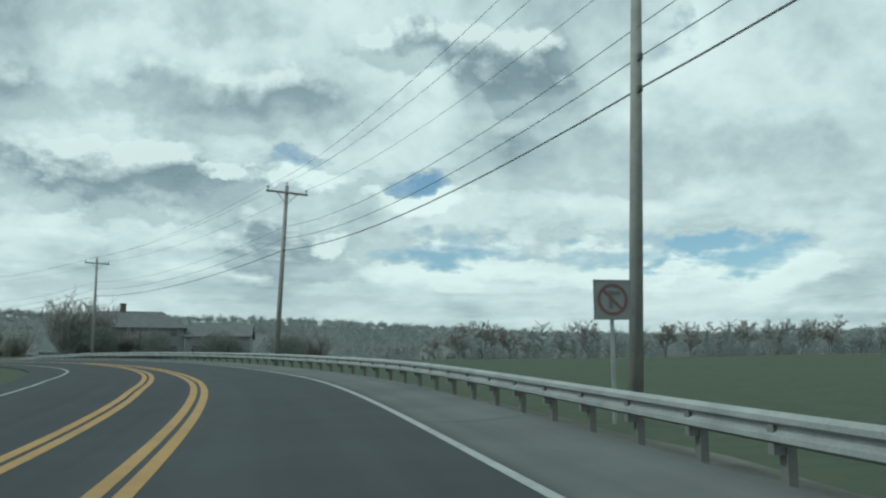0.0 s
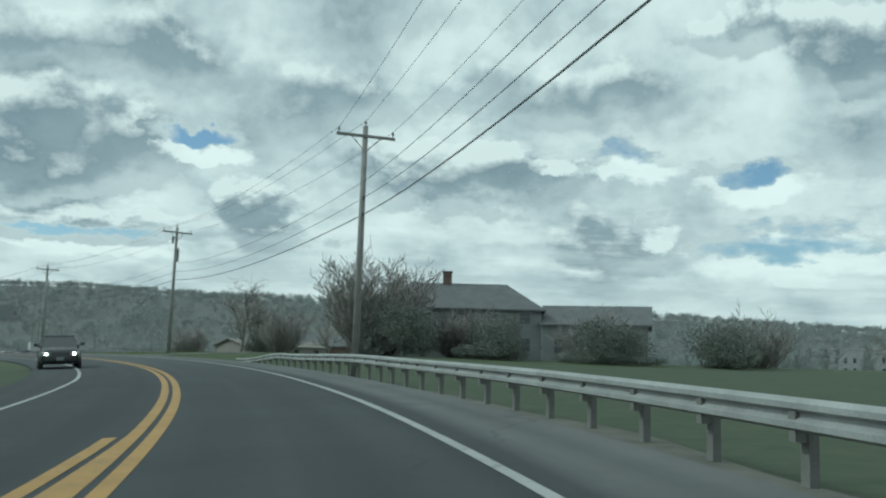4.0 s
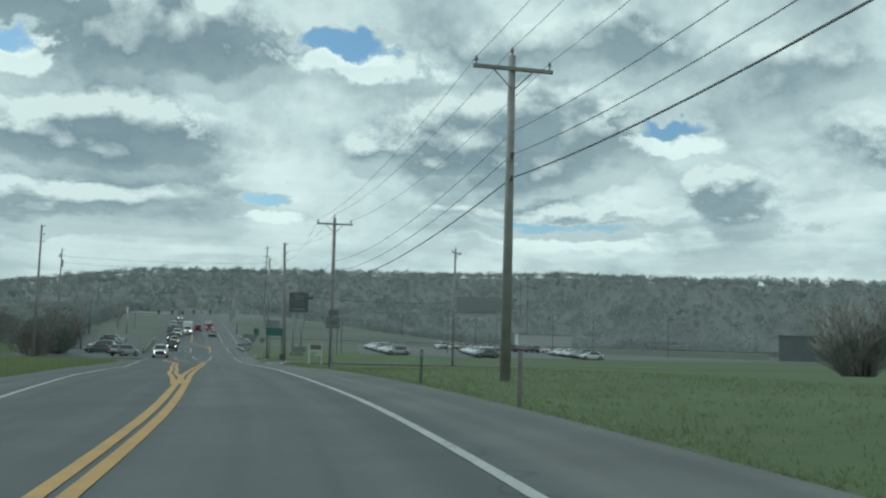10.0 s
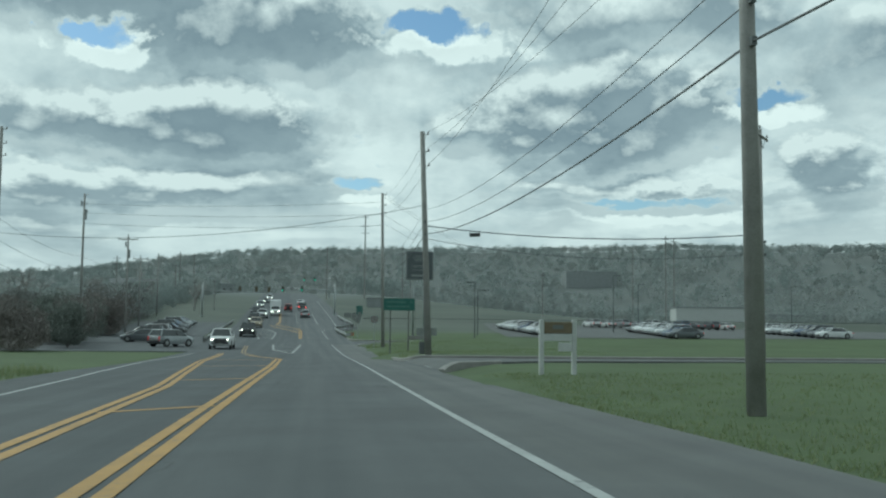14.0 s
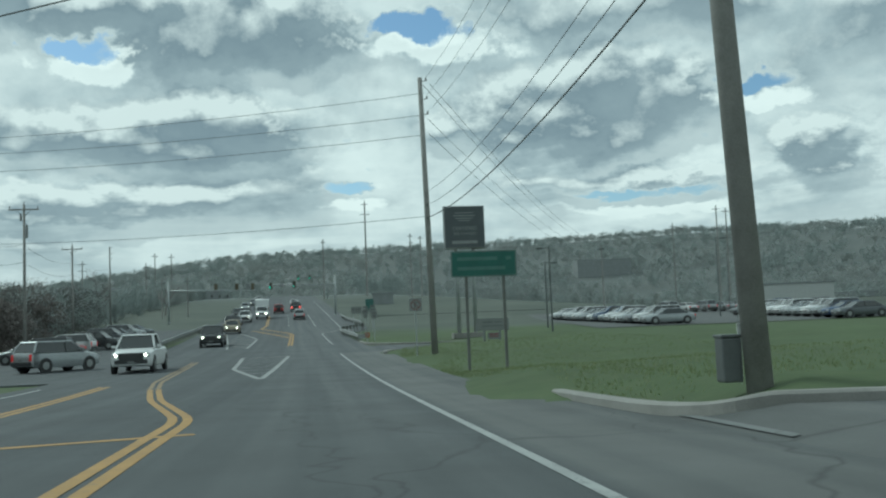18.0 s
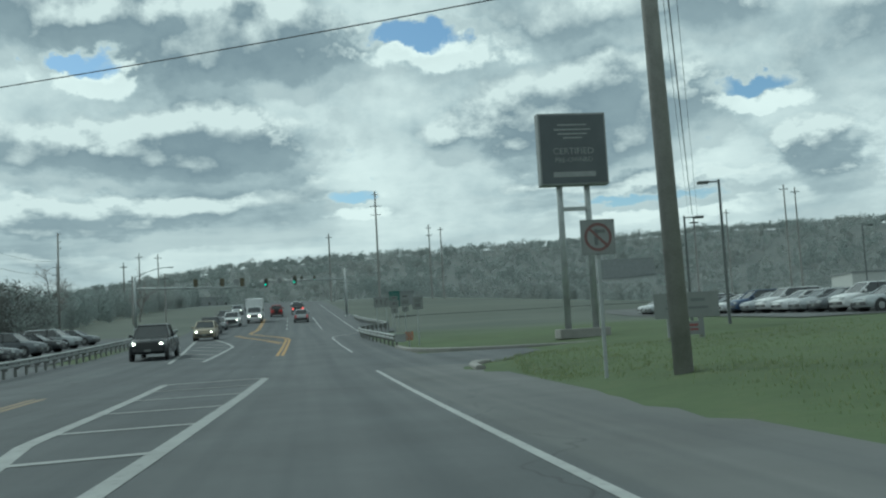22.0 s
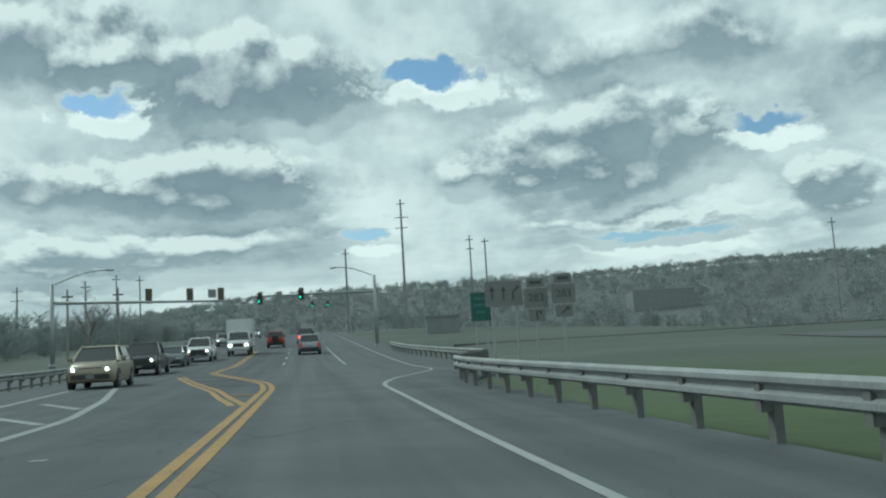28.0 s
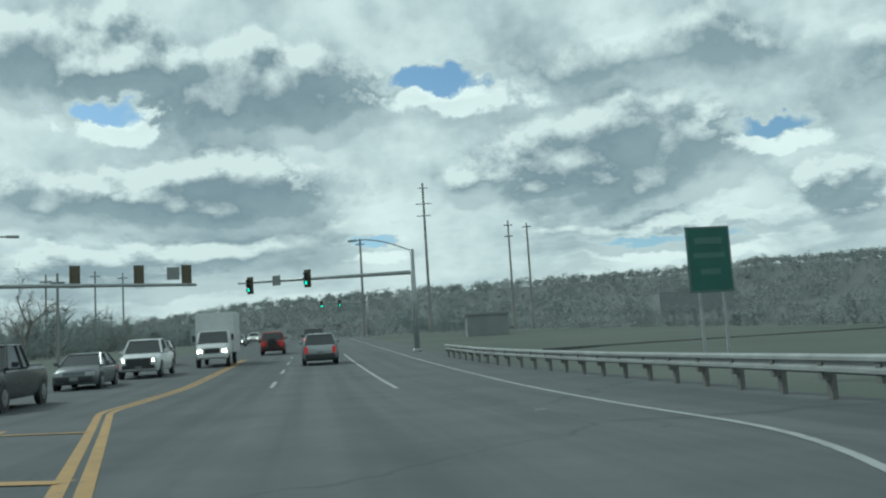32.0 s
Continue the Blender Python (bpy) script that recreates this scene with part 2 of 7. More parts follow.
def asphalt_material():
    m = material("asphalt", (0.082, 0.088, 0.092), 0.8, vary=0.22, scale=0.35, grain=60, bump=0.25, spec=0.3)
    t = Tree(m.node_tree)
    b = m.node_tree.nodes["Principled BSDF"]
    old = b.inputs["Base Color"].links[0].from_socket
    co = t.node("ShaderNodeTexCoord").outputs["UV"]
    # wheel tracks run along the lane: u is metres across, v metres along
    stretch = t.node("ShaderNodeMapping")
    stretch.inputs["Scale"].default_value = (1.6, 0.02, 1)
    t.link(co, stretch.inputs[0])
    tracks = t.noise(stretch.outputs[0], 1.0, 3, 0.5)
    col = t.mix(0.55, old, t.mix(1.0, old, t.ramp(tracks, [(0.35, (0.68, 0.70, 0.72)), (0.65, (1.25, 1.22, 1.2))]), "MULTIPLY"))
    # the shoulder outside the edge line is older, paler asphalt
    uv = t.node("ShaderNodeSeparateXYZ")
    t.link(co, uv.inputs[0])
    outer = t.ramp(t.math("DIVIDE", uv.outputs[0], 10.0), [(0.215, (0, 0, 0)), (0.24, (1, 1, 1))])
    outer = t.math("MULTIPLY", outer, t.math("LESS_THAN", uv.outputs[1], 322.0))
    # the view's shaded left side, painted into the opposing lanes; far stretch paler
    across = t.ramp(t.math("ADD", t.math("DIVIDE", uv.outputs[0], 20.0), 0.5), [(0.39, (0.80, 0.81, 0.83)), (0.45, (1, 1, 1))])
    far_tone = t.ramp(t.math("DIVIDE", uv.outputs[1], 1000.0), [(0.25, (1, 1, 1)), (0.33, (1.16, 1.16, 1.16))])
    col = t.mix(1.0, t.mix(1.0, col, across, "MULTIPLY"), far_tone, "MULTIPLY")
    # the bend's surface is darker inside the edge lines
    bend_tone = t.ramp(t.math("DIVIDE", uv.outputs[1], 1000.0), [(0.095, (1, 1, 1)), (0.150, (0, 0, 0))])
    bend_tone = t.math("MULTIPLY", bend_tone, t.math("SUBTRACT", 1.0, outer))
    col = t.mix(bend_tone, col, t.mix(1.0, col, (0.47, 0.50, 0.53), "MULTIPLY"))
    col = t.mix(outer, col, t.mix(1.0, col, (1.28, 1.24, 1.18), "MULTIPLY"))
    # tar-sealed cracks
    vor = t.t.nodes.new("ShaderNodeTexVoronoi")
    vor.feature = "DISTANCE_TO_EDGE"
    vor.inputs["Scale"].default_value = 0.13
    wob = t.node("ShaderNodeMapping")
    wob.inputs["Scale"].default_value = (1.0, 0.35, 1)
    jig = t.t.nodes.new("ShaderNodeTexNoise")
    jig.inputs["Scale"].default_value = 0.6
    t.link(co, jig.inputs["Vector"])
    off = t.t.nodes.new("ShaderNodeVectorMath")
    off.operation = "MULTIPLY_ADD"
    off.inputs[1].default_value = (2.2, 2.2, 0)
    t.link(jig.outputs["Color"], off.inputs[0])
    t.link(co, off.inputs[2])
    t.link(off.outputs[0], wob.inputs[0])
    t.link(wob.outputs[0], vor.inputs["Vector"])
    crack = t.ramp(vor.outputs["Distance"], [(0.0, (1, 1, 1)), (0.0035, (0, 0, 0))])
    col = t.mix(t.math("MULTIPLY", crack, 0.5), col, (0.025, 0.026, 0.028))
    t.link(col, b.inputs["Base Color"])
    return m


def paint_material(name, base):
    """Road paint, worn through to the asphalt in spots."""
    m = material(name, base, 0.65, vary=0.2, scale=1.2, grain=30, bump=0.1)
    t = Tree(m.node_tree)
    b = m.node_tree.nodes["Principled BSDF"]
    old = b.inputs["Base Color"].links[0].from_socket
    co = t.node("ShaderNodeTexCoord").outputs["Object"]
    wear = t.ramp(t.noise(co, 5.0, 8, 0.75), [(0.56, (0, 0, 0)), (0.66, (1, 1, 1))])
    t.link(t.mix(t.math("MULTIPLY", wear, 0.75), old, (0.085, 0.088, 0.09)), b.inputs["Base Color"])
    return m



def land_material():
    """Mown grass near the road, rough olive pasture farther off, leaf litter under the woods; haze is put into the far
    tones.
    """
    m = material("grass", (0.076, 0.108, 0.052), 0.9, vary=0.3, scale=0.15, grain=5, bump=0.4, second=(0.060, 0.082, 0.042), spec=0.2)
    t = Tree(m.node_tree)
    b = m.node_tree.nodes["Principled BSDF"]
    old = b.inputs["Base Color"].links[0].from_socket
    pos = t.node("ShaderNodeTexCoord").outputs["Object"]
    sep = t.node("ShaderNodeSeparateXYZ")
    t.link(pos, sep.inputs[0])
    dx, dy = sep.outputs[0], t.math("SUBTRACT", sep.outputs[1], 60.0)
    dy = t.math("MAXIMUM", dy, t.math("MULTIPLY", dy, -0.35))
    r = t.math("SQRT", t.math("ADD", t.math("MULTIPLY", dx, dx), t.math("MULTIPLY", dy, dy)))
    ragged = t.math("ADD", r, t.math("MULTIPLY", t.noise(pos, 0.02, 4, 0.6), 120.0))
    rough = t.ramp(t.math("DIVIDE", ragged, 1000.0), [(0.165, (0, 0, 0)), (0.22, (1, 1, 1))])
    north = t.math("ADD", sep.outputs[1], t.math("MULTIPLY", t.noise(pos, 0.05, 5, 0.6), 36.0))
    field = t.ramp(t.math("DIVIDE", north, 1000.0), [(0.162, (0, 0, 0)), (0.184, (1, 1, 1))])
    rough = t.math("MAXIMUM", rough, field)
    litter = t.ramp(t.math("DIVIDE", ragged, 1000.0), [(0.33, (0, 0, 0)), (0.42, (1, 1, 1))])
    patch = t.ramp(t.noise(pos, 0.9, 8, 0.75), [(0.30, (0.062, 0.084, 0.042)), (0.52, (0.085, 0.112, 0.054)), (0.70, (0.116, 0.128, 0.066))])
    col = t.mix(0.5, old, patch)
    # darker, duller green beside the bend
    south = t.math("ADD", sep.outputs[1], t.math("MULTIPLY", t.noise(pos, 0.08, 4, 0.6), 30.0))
    bend_grass = t.ramp(t.math("DIVIDE", t.math("ADD", south, 300.0), 1000.0), [(0.215, (1, 1, 1)), (0.262, (0, 0, 0))])
    col = t.mix(t.math("MULTIPLY", bend_grass, 0.85), col, t.ramp(t.noise(pos, 1.3, 7, 0.7), [(0.32, (0.040, 0.054, 0.036)), (0.68, (0.066, 0.080, 0.052))]))
    # pasture and litter paled and greyed: distance haze put into the colour
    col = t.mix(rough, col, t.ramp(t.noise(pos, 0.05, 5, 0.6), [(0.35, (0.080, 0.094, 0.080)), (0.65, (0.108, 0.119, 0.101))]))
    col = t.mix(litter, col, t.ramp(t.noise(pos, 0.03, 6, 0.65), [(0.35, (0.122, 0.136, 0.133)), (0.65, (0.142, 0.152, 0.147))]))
    t.link(col, b.inputs["Base Color"])
    return m


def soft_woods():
    """Leafless crowns that let light through, paled and blued by haze put into their colour."""
    m = bpy.data.materials.new("hazed_bare_woods")
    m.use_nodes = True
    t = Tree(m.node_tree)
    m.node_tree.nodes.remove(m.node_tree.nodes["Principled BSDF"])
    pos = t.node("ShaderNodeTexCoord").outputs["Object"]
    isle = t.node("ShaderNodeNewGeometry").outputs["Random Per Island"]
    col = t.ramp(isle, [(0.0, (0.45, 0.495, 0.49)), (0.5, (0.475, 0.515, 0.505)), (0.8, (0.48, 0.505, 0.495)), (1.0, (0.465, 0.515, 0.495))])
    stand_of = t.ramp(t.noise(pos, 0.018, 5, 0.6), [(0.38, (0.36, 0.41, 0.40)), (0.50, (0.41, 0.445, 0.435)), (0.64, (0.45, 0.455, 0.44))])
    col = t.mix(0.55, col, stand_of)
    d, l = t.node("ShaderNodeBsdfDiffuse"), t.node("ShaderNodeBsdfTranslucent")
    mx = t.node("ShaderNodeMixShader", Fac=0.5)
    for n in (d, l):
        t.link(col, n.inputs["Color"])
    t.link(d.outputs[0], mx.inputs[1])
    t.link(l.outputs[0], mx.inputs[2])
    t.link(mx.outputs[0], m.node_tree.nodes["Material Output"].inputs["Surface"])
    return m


def blade_material():
    """Thin blades that let the light through."""
    m = bpy.data.materials.new("grass_blades")
    m.use_nodes = True
    t = Tree(m.node_tree)
    m.node_tree.nodes.remove(m.node_tree.nodes["Principled BSDF"])
    isle = t.node("ShaderNodeNewGeometry").outputs["Random Per Island"]
    col = t.ramp(isle, [(0.0, (0.16, 0.20, 0.105)), (0.7, (0.19, 0.225, 0.12)), (1.0, (0.225, 0.235, 0.14))])
    d, l = t.node("ShaderNodeBsdfDiffuse"), t.node("ShaderNodeBsdfTranslucent")
    mx = t.node("ShaderNodeMixShader", Fac=0.6)
    for n in (d, l):
        t.link(col, n.inputs["Color"])
    t.link(d.outputs[0], mx.inputs[1])
    t.link(l.outputs[0], mx.inputs[2])
    t.link(mx.outputs[0], m.node_tree.nodes["Material Output"].inputs["Surface"])
    return m


ASPHALT = asphalt_material()
WHITE_PAINT = paint_material("white_road_paint", (0.31, 0.32, 0.315))
WORN_WHITE = paint_material("worn_white_road_paint", (0.14, 0.148, 0.148))
ISLAND_WHITE = paint_material("island_road_paint", (0.25, 0.26, 0.255))
WORN_YELLOW = paint_material("worn_yellow_road_paint", (0.21, 0.145, 0.07))
YELLOW_PAINT = paint_material("yellow_road_paint", (0.335, 0.192, 0.045))
CONCRETE = material("concrete", (0.235, 0.23, 0.215), 0.8, vary=0.25, scale=1.0, grain=40)
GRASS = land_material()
BLADE = blade_material()
WOOD_POLE = material("weathered_pole_wood", (0.27, 0.265, 0.252), 0.85, vary=0.3, scale=2, grain=40, bump=0.4)
WIRE = material("wire_sheath", (0.12, 0.125, 0.13), 0.6, vary=0.1, bump=0)
GALV = material("galvanised_steel", (0.36, 0.38, 0.38), 0.5, metal=0.35, vary=0.25, scale=1.5, grain=30, bump=0.05)
POST_STEEL = material("weathered_post_steel", (0.165, 0.168, 0.158), 0.85, metal=0.05, vary=0.25, scale=2, bump=0.05)
RAIL_STEEL = material("dull_rail_steel", (0.30, 0.315, 0.31), 0.75, metal=0.1, vary=0.3, scale=1.2, grain=25, bump=0.05)
DARK_STEEL = material("dark_steel", (0.12, 0.13, 0.13), 0.5, metal=0.4, vary=0.2)
SIGN_BACK = material("sign_aluminium", (0.25, 0.26, 0.26), 0.5, metal=0.4, vary=0.15)
# white plates greyed: their backlit shade is put into the colour
SIGN_WHITE = material("sign_white", (0.20, 0.21, 0.205), 0.5, vary=0.1, scale=2, bump=0)
SIGN_BLACK = material("sign_black", (0.02, 0.02, 0.02), 0.5, vary=0.1, bump=0)
SIGN_PALE = material("sign_pale", (0.25, 0.262, 0.258), 0.5, vary=0.12, scale=2, bump=0)
RING_RED = material("faded_sign_red", (0.17, 0.085, 0.082), 0.5, vary=0.2, bump=0)
FADED_INK = material("faded_ink", (0.13, 0.137, 0.137), 0.5, vary=0.15, bump=0)
SIGN_GREY = material("faded_sign_black", (0.065, 0.07, 0.072), 0.5, vary=0.15, bump=0)
SIGN_GREEN = material("sign_green", (0.022, 0.112, 0.090), 0.5, vary=0.15, scale=2, bump=0)
GREEN_PALE = material("dull_green_lettering", (0.075, 0.165, 0.145), 0.5, vary=0.15, scale=2, bump=0)
BOARD_WHITE = material("white_painted_board", (0.44, 0.45, 0.44), 0.6, vary=0.15, scale=3, bump=0.1)
BOARD_TAN = material("weathered_tan_board", (0.15, 0.12, 0.075), 0.7, vary=0.3, scale=4, bump=0.1)
SIGN_RED = material("sign_red", (0.22, 0.045, 0.045), 0.5, vary=0.15, bump=0)
SIGN_ORANGE = material("sign_orange", (0.34, 0.12, 0.045), 0.5, vary=0.15, bump=0)
SIGN_DARK = material("sign_dark_face", (0.075, 0.086, 0.094), 0.45, vary=0.15, scale=1, bump=0)
INSULATOR = material("insulator", (0.16, 0.15, 0.14), 0.3, vary=0.1, bump=0)
BARK = material("bark", (0.22, 0.21, 0.20), 0.9, vary=0.35, scale=3, grain=25, bump=0.5)
DEAD_GROWTH = material("dead_growth", (0.115, 0.110, 0.096), 0.95, vary=0.4, scale=1.2, grain=22, bump=0.5, second=(0.085, 0.090, 0.070))
# twigs paler than wood: the windscreen's veil put into the colour
TWIG = material("bare_twigs", (0.33, 0.315, 0.30), 0.9, vary=0.3, scale=1, grain=10, bump=0)
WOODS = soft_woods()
# evergreen lifted in tone, the veil over the view put into it
CONIFER = material("evergreen", (0.195, 0.215, 0.192), 0.9, vary=0.4, scale=1, grain=8, bump=0)
THICKET = material("thicket", (0.215, 0.218, 0.208), 0.9, vary=0.4, scale=0.8, grain=8, bump=0)
REDBUD = material("reddish_leaves", (0.225, 0.204, 0.192), 0.9, vary=0.4, scale=1, grain=8, bump=0)
SHINGLE = material("roof_shingles", (0.125, 0.132, 0.137), 0.85, vary=0.25, scale=1, grain=12, bump=0.3)
SIDING = material("pale_siding", (0.225, 0.24, 0.24), 0.7, vary=0.15, scale=0.6, grain=10)
BRICK_WALL = material("dull_brick", (0.15, 0.105, 0.09), 0.85, vary=0.3, scale=1.5, grain=15)
DULL_WALL = material("dull_plaster", (0.19, 0.18, 0.165), 0.85, vary=0.2, scale=0.8, grain=12)
PALE_TAN = material("pale_tan_siding", (0.25, 0.235, 0.215), 0.8, vary=0.15, scale=0.6, grain=10)
TAN_WALL = material("tan_cladding", (0.22, 0.185, 0.135), 0.75, vary=0.15, scale=0.5, grain=8)
GREY_WALL = material("grey_cladding", (0.135, 0.15, 0.15), 0.7, vary=0.15, scale=0.4, grain=8)
GLASS_DARK = material("dark_glazing", (0.028, 0.032, 0.034), 0.1, vary=0.1, bump=0, spec=0.8)
RUBBER = material("tyre_rubber", (0.035, 0.035, 0.036), 0.85, vary=0.2, grain=40)
RIM = material("alloy_rim", (0.35, 0.36, 0.36), 0.35, metal=0.7, vary=0.15, bump=0)
CHROME = material("chrome_trim", (0.55, 0.56, 0.57), 0.2, metal=0.9, vary=0.1, bump=0)
BLACK_TRIM = material("black_trim", (0.035, 0.036, 0.037), 0.5, vary=0.15, bump=0)
LENS_RED = emitter("tail_lamp_red", (0.45, 0.02, 0.02), 0.25)
BRAKE_ON = emitter("brake_lamp_lit", (1.0, 0.10, 0.08), 2.0)
LENS_CLEAR = material("headlamp_glass", (0.42, 0.44, 0.44), 0.15, vary=0.1, bump=0)
HEAD_ON = emitter("headlamp_lit", (1.0, 0.93, 0.75), 9.0)
GREEN_ON = emitter("green_signal_lit", (0.1, 0.9, 0.6), 2.0)
SIGNAL_YELLOW = material("signal_housing", (0.10, 0.085, 0.05), 0.5, vary=0.2, bump=0)
PAINTS = {
    "white": material("white_car_paint", (0.62, 0.63, 0.63), 0.3, vary=0.08, bump=0),
    "silver": material("silver_car_paint", (0.36, 0.38, 0.39), 0.3, metal=0.4, vary=0.08, bump=0),
    "grey": material("grey_car_paint", (0.13, 0.14, 0.15), 0.3, metal=0.3, vary=0.08, bump=0),
    "black": material("black_car_paint", (0.028, 0.03, 0.033), 0.25, vary=0.1, bump=0),
    "red": material("red_car_paint", (0.28, 0.03, 0.03), 0.3, vary=0.08, bump=0),
    "blue": material("blue_car_paint", (0.04, 0.07, 0.14), 0.3, vary=0.08, bump=0),
    "tan": material("tan_car_paint", (0.30, 0.26, 0.19), 0.35, metal=0.3, vary=0.08, bump=0),
}


# Mesh helpers --------------------------------------------------------------
def mesh_object(name, bm, mat, parent=None, label="", smooth=False):
    me = bpy.data.meshes.new(name)
    bm.to_mesh(me)
    bm.free()
    me.materials.append(mat)
    if smooth:
        for p in me.polygons:
            p.use_smooth = True
    ob = new(name, me)
    if parent is not None:
        ob.parent = parent
    if label:
        ob["label"] = label
    return ob


def part(name, bm, mat, parent, label="", smooth=False):
    return mesh_object(name, bm, mat, parent, label, smooth)


def share(name, ob, parent, m):
    """Another object on the mesh of ob."""
    o = new(name, ob.data)
    o.parent = parent
    o.matrix_basis = m
    return o


def root(name, m, label, category, group="", kind=""):
    ob = new(name)
    ob.empty_display_size = 0.2
    ob.matrix_basis = m
    return tagged(ob, label, category, group, kind)


def box(bm, centre, size, m=None, bevel=0.0):
    r = bmesh.ops.create_cube(bm, size=1.0)
    vs = r["verts"]
    bmesh.ops.scale(bm, vec=size, verts=vs)
    if bevel:
        es = {e for v in vs for e in v.link_edges}
        q = bmesh.ops.bevel(bm, geom=list(es), offset=bevel, segments=2, affect="EDGES", profile=0.6)
        vs = [v for v in {*q["verts"], *(v for v in vs if v.is_valid)}]
    bmesh.ops.translate(bm, vec=centre, verts=vs)
    if m is not None:
        bmesh.ops.transform(bm, matrix=m, verts=vs)
    return vs


def tube(bm, p0, p1, r0, r1=None, n=10, caps=True):
    p0, p1 = Vector(p0), Vector(p1)
    r1 = r0 if r1 is None else r1
    d = p1 - p0
    res = bmesh.ops.create_cone(bm, cap_ends=caps, segments=n, radius1=r0, radius2=r1, depth=d.length)
    m = Matrix.Translation((p0 + p1) / 2) @ d.to_track_quat("Z", "Y").to_matrix().to_4x4()
    bmesh.ops.transform(bm, matrix=m, verts=res["verts"])
    return res["verts"]


def cubes(*specs, bevel=0.0):
    bm = bmesh.new()
    for centre, size in specs:
        box(bm, centre, size, bevel=bevel)
    return bm


def ribbon_curve(name, points, radius, mat, parent=None):
    """A round cable through points, as a mesh."""
    pts = [Vector(p) for p in points]
    verts, faces, n = [], [], 5
    for i, p in enumerate(pts):
        d = (pts[min(i + 1, len(pts) - 1)] - pts[max(i - 1, 0)]).normalized()
        side = d.cross(Vector((0, 0, 1))).normalized()
        up = side.cross(d)
        for k in range(n):
            a = k * math.tau / n
            verts.append(p + side * math.cos(a) * radius + up * math.sin(a) * radius)
        if i:
            o = (i - 1) * n
            faces += [(o + k, o + (k + 1) % n, o + n + (k + 1) % n, o + n + k) for k in range(n)]
    me = bpy.data.meshes.new(name)
    me.from_pydata(verts, [], faces)
    me.materials.append(mat)
    ob = new(name, me)
    if parent is not None:
        ob.parent = parent
    return ob


# The road's line: station, x, y, height ----------------------------------
ROAD = [
    (-160, -158.02, -311.27, -4.2), (-80, -103.41, -252.97, -4.2), (-20, -62.4, -209.18, -4.1), (0, -48.72, -194.58, -3.96),
    (32.9, -27.67, -169.35, -2.73), (65, -11.64, -141.58, -1.67), (96.2, -0.91, -112.32, -0.85), (126.3, 4.86, -82.8, -0.26),
    (141, 5.97, -68.15, -0.05), (155.6, 5.95, -53.55, 0.1), (170.1, 4.94, -39.09, 0.19), (184.1, 3.3, -25.18, 0.2), (197.2, 1.58, -12.2, 0.13),
    (221.1, -1.42, 11.51, -0.16), (253.1, -5.23, 43.29, -0.55), (289, -9.63, 78.91, -1.01), (328.6, -14.91, 118.16, -0.69),
    (367.1, -20.48, 156.26, 0.56), (395, -24.73, 183.8, 1.55), (421, -28.69, 209.5, 2.95), (448, -32.8, 236.2, 4.6), (517, -43.3, 304.3, 8.9), (600, -56, 386.3, 13.2), (900, -102, 682, 24.0),
]
_s = np.array([r[0] for r in ROAD], float)


def _spline(col):
    """Values of a column every half metre, by a cubic through the table."""
    v = np.array([r[col] for r in ROAD], float)
    slope = np.gradient(v, _s)
    out = []
    for i in range(len(v) - 1):
        h = _s[i + 1] - _s[i]
        t = np.arange(0, 1, 0.5 / h)
        out.append(np.stack([_s[i] + t * h, (2 * t**3 - 3 * t**2 + 1) * v[i] + (t**3 - 2 * t**2 + t) * h * slope[i] + (-2 * t**3 + 3 * t**2) * v[i + 1] + (t**3 - t**2) * h * slope[i + 1]], 1))
    return np.concatenate(out)


_x, _y, _z = _spline(1), _spline(2), _spline(3)
STN, RX, RY, RZ = _x[:, 0], _x[:, 1], _y[:, 1], _z[:, 1]
_tx, _ty = np.gradient(RX), np.gradient(RY)
_n = np.hypot(_tx, _ty)
RTX, RTY = _tx / _n, _ty / _n


def at(s, u=0.0, dz=0.0):
    """The point at station s, u metres to the right of the line, dz over the road."""
    x, y, z, tx, ty = (float(np.interp(s, STN, c)) for c in (RX, RY, RZ, RTX, RTY))
    return Vector((x + ty * u, y - tx * u, z + dz))


def heading(s):
    """The turn about z that lays +y along the road."""
    return math.degrees(math.atan2(-float(np.interp(s, STN, RTX)), float(np.interp(s, STN, RTY))))


def stand(s, u, turn=0.0, dz=0.0):
    p = at(s, u, dz)
    return pose(p.x, p.y, p.z, 0, 0, heading(s) + turn)


def to_road(x, y):
    """Stations and offsets of arrays of points."""
    s, u = np.empty(len(x)), np.empty(len(x))
    for i in range(0, len(x), 2000):
        d = (x[i:i + 2000, None] - RX[None, ::4]) ** 2 + (y[i:i + 2000, None] - RY[None, ::4]) ** 2
        k = d.argmin(1) * 4
        ex, ey = x[i:i + 2000] - RX[k], y[i:i + 2000] - RY[k]
        s[i:i + 2000] = STN[k] + ex * RTX[k] + ey * RTY[k]
        u[i:i + 2000] = ex * RTY[k] - ey * RTX[k]
    return s, u


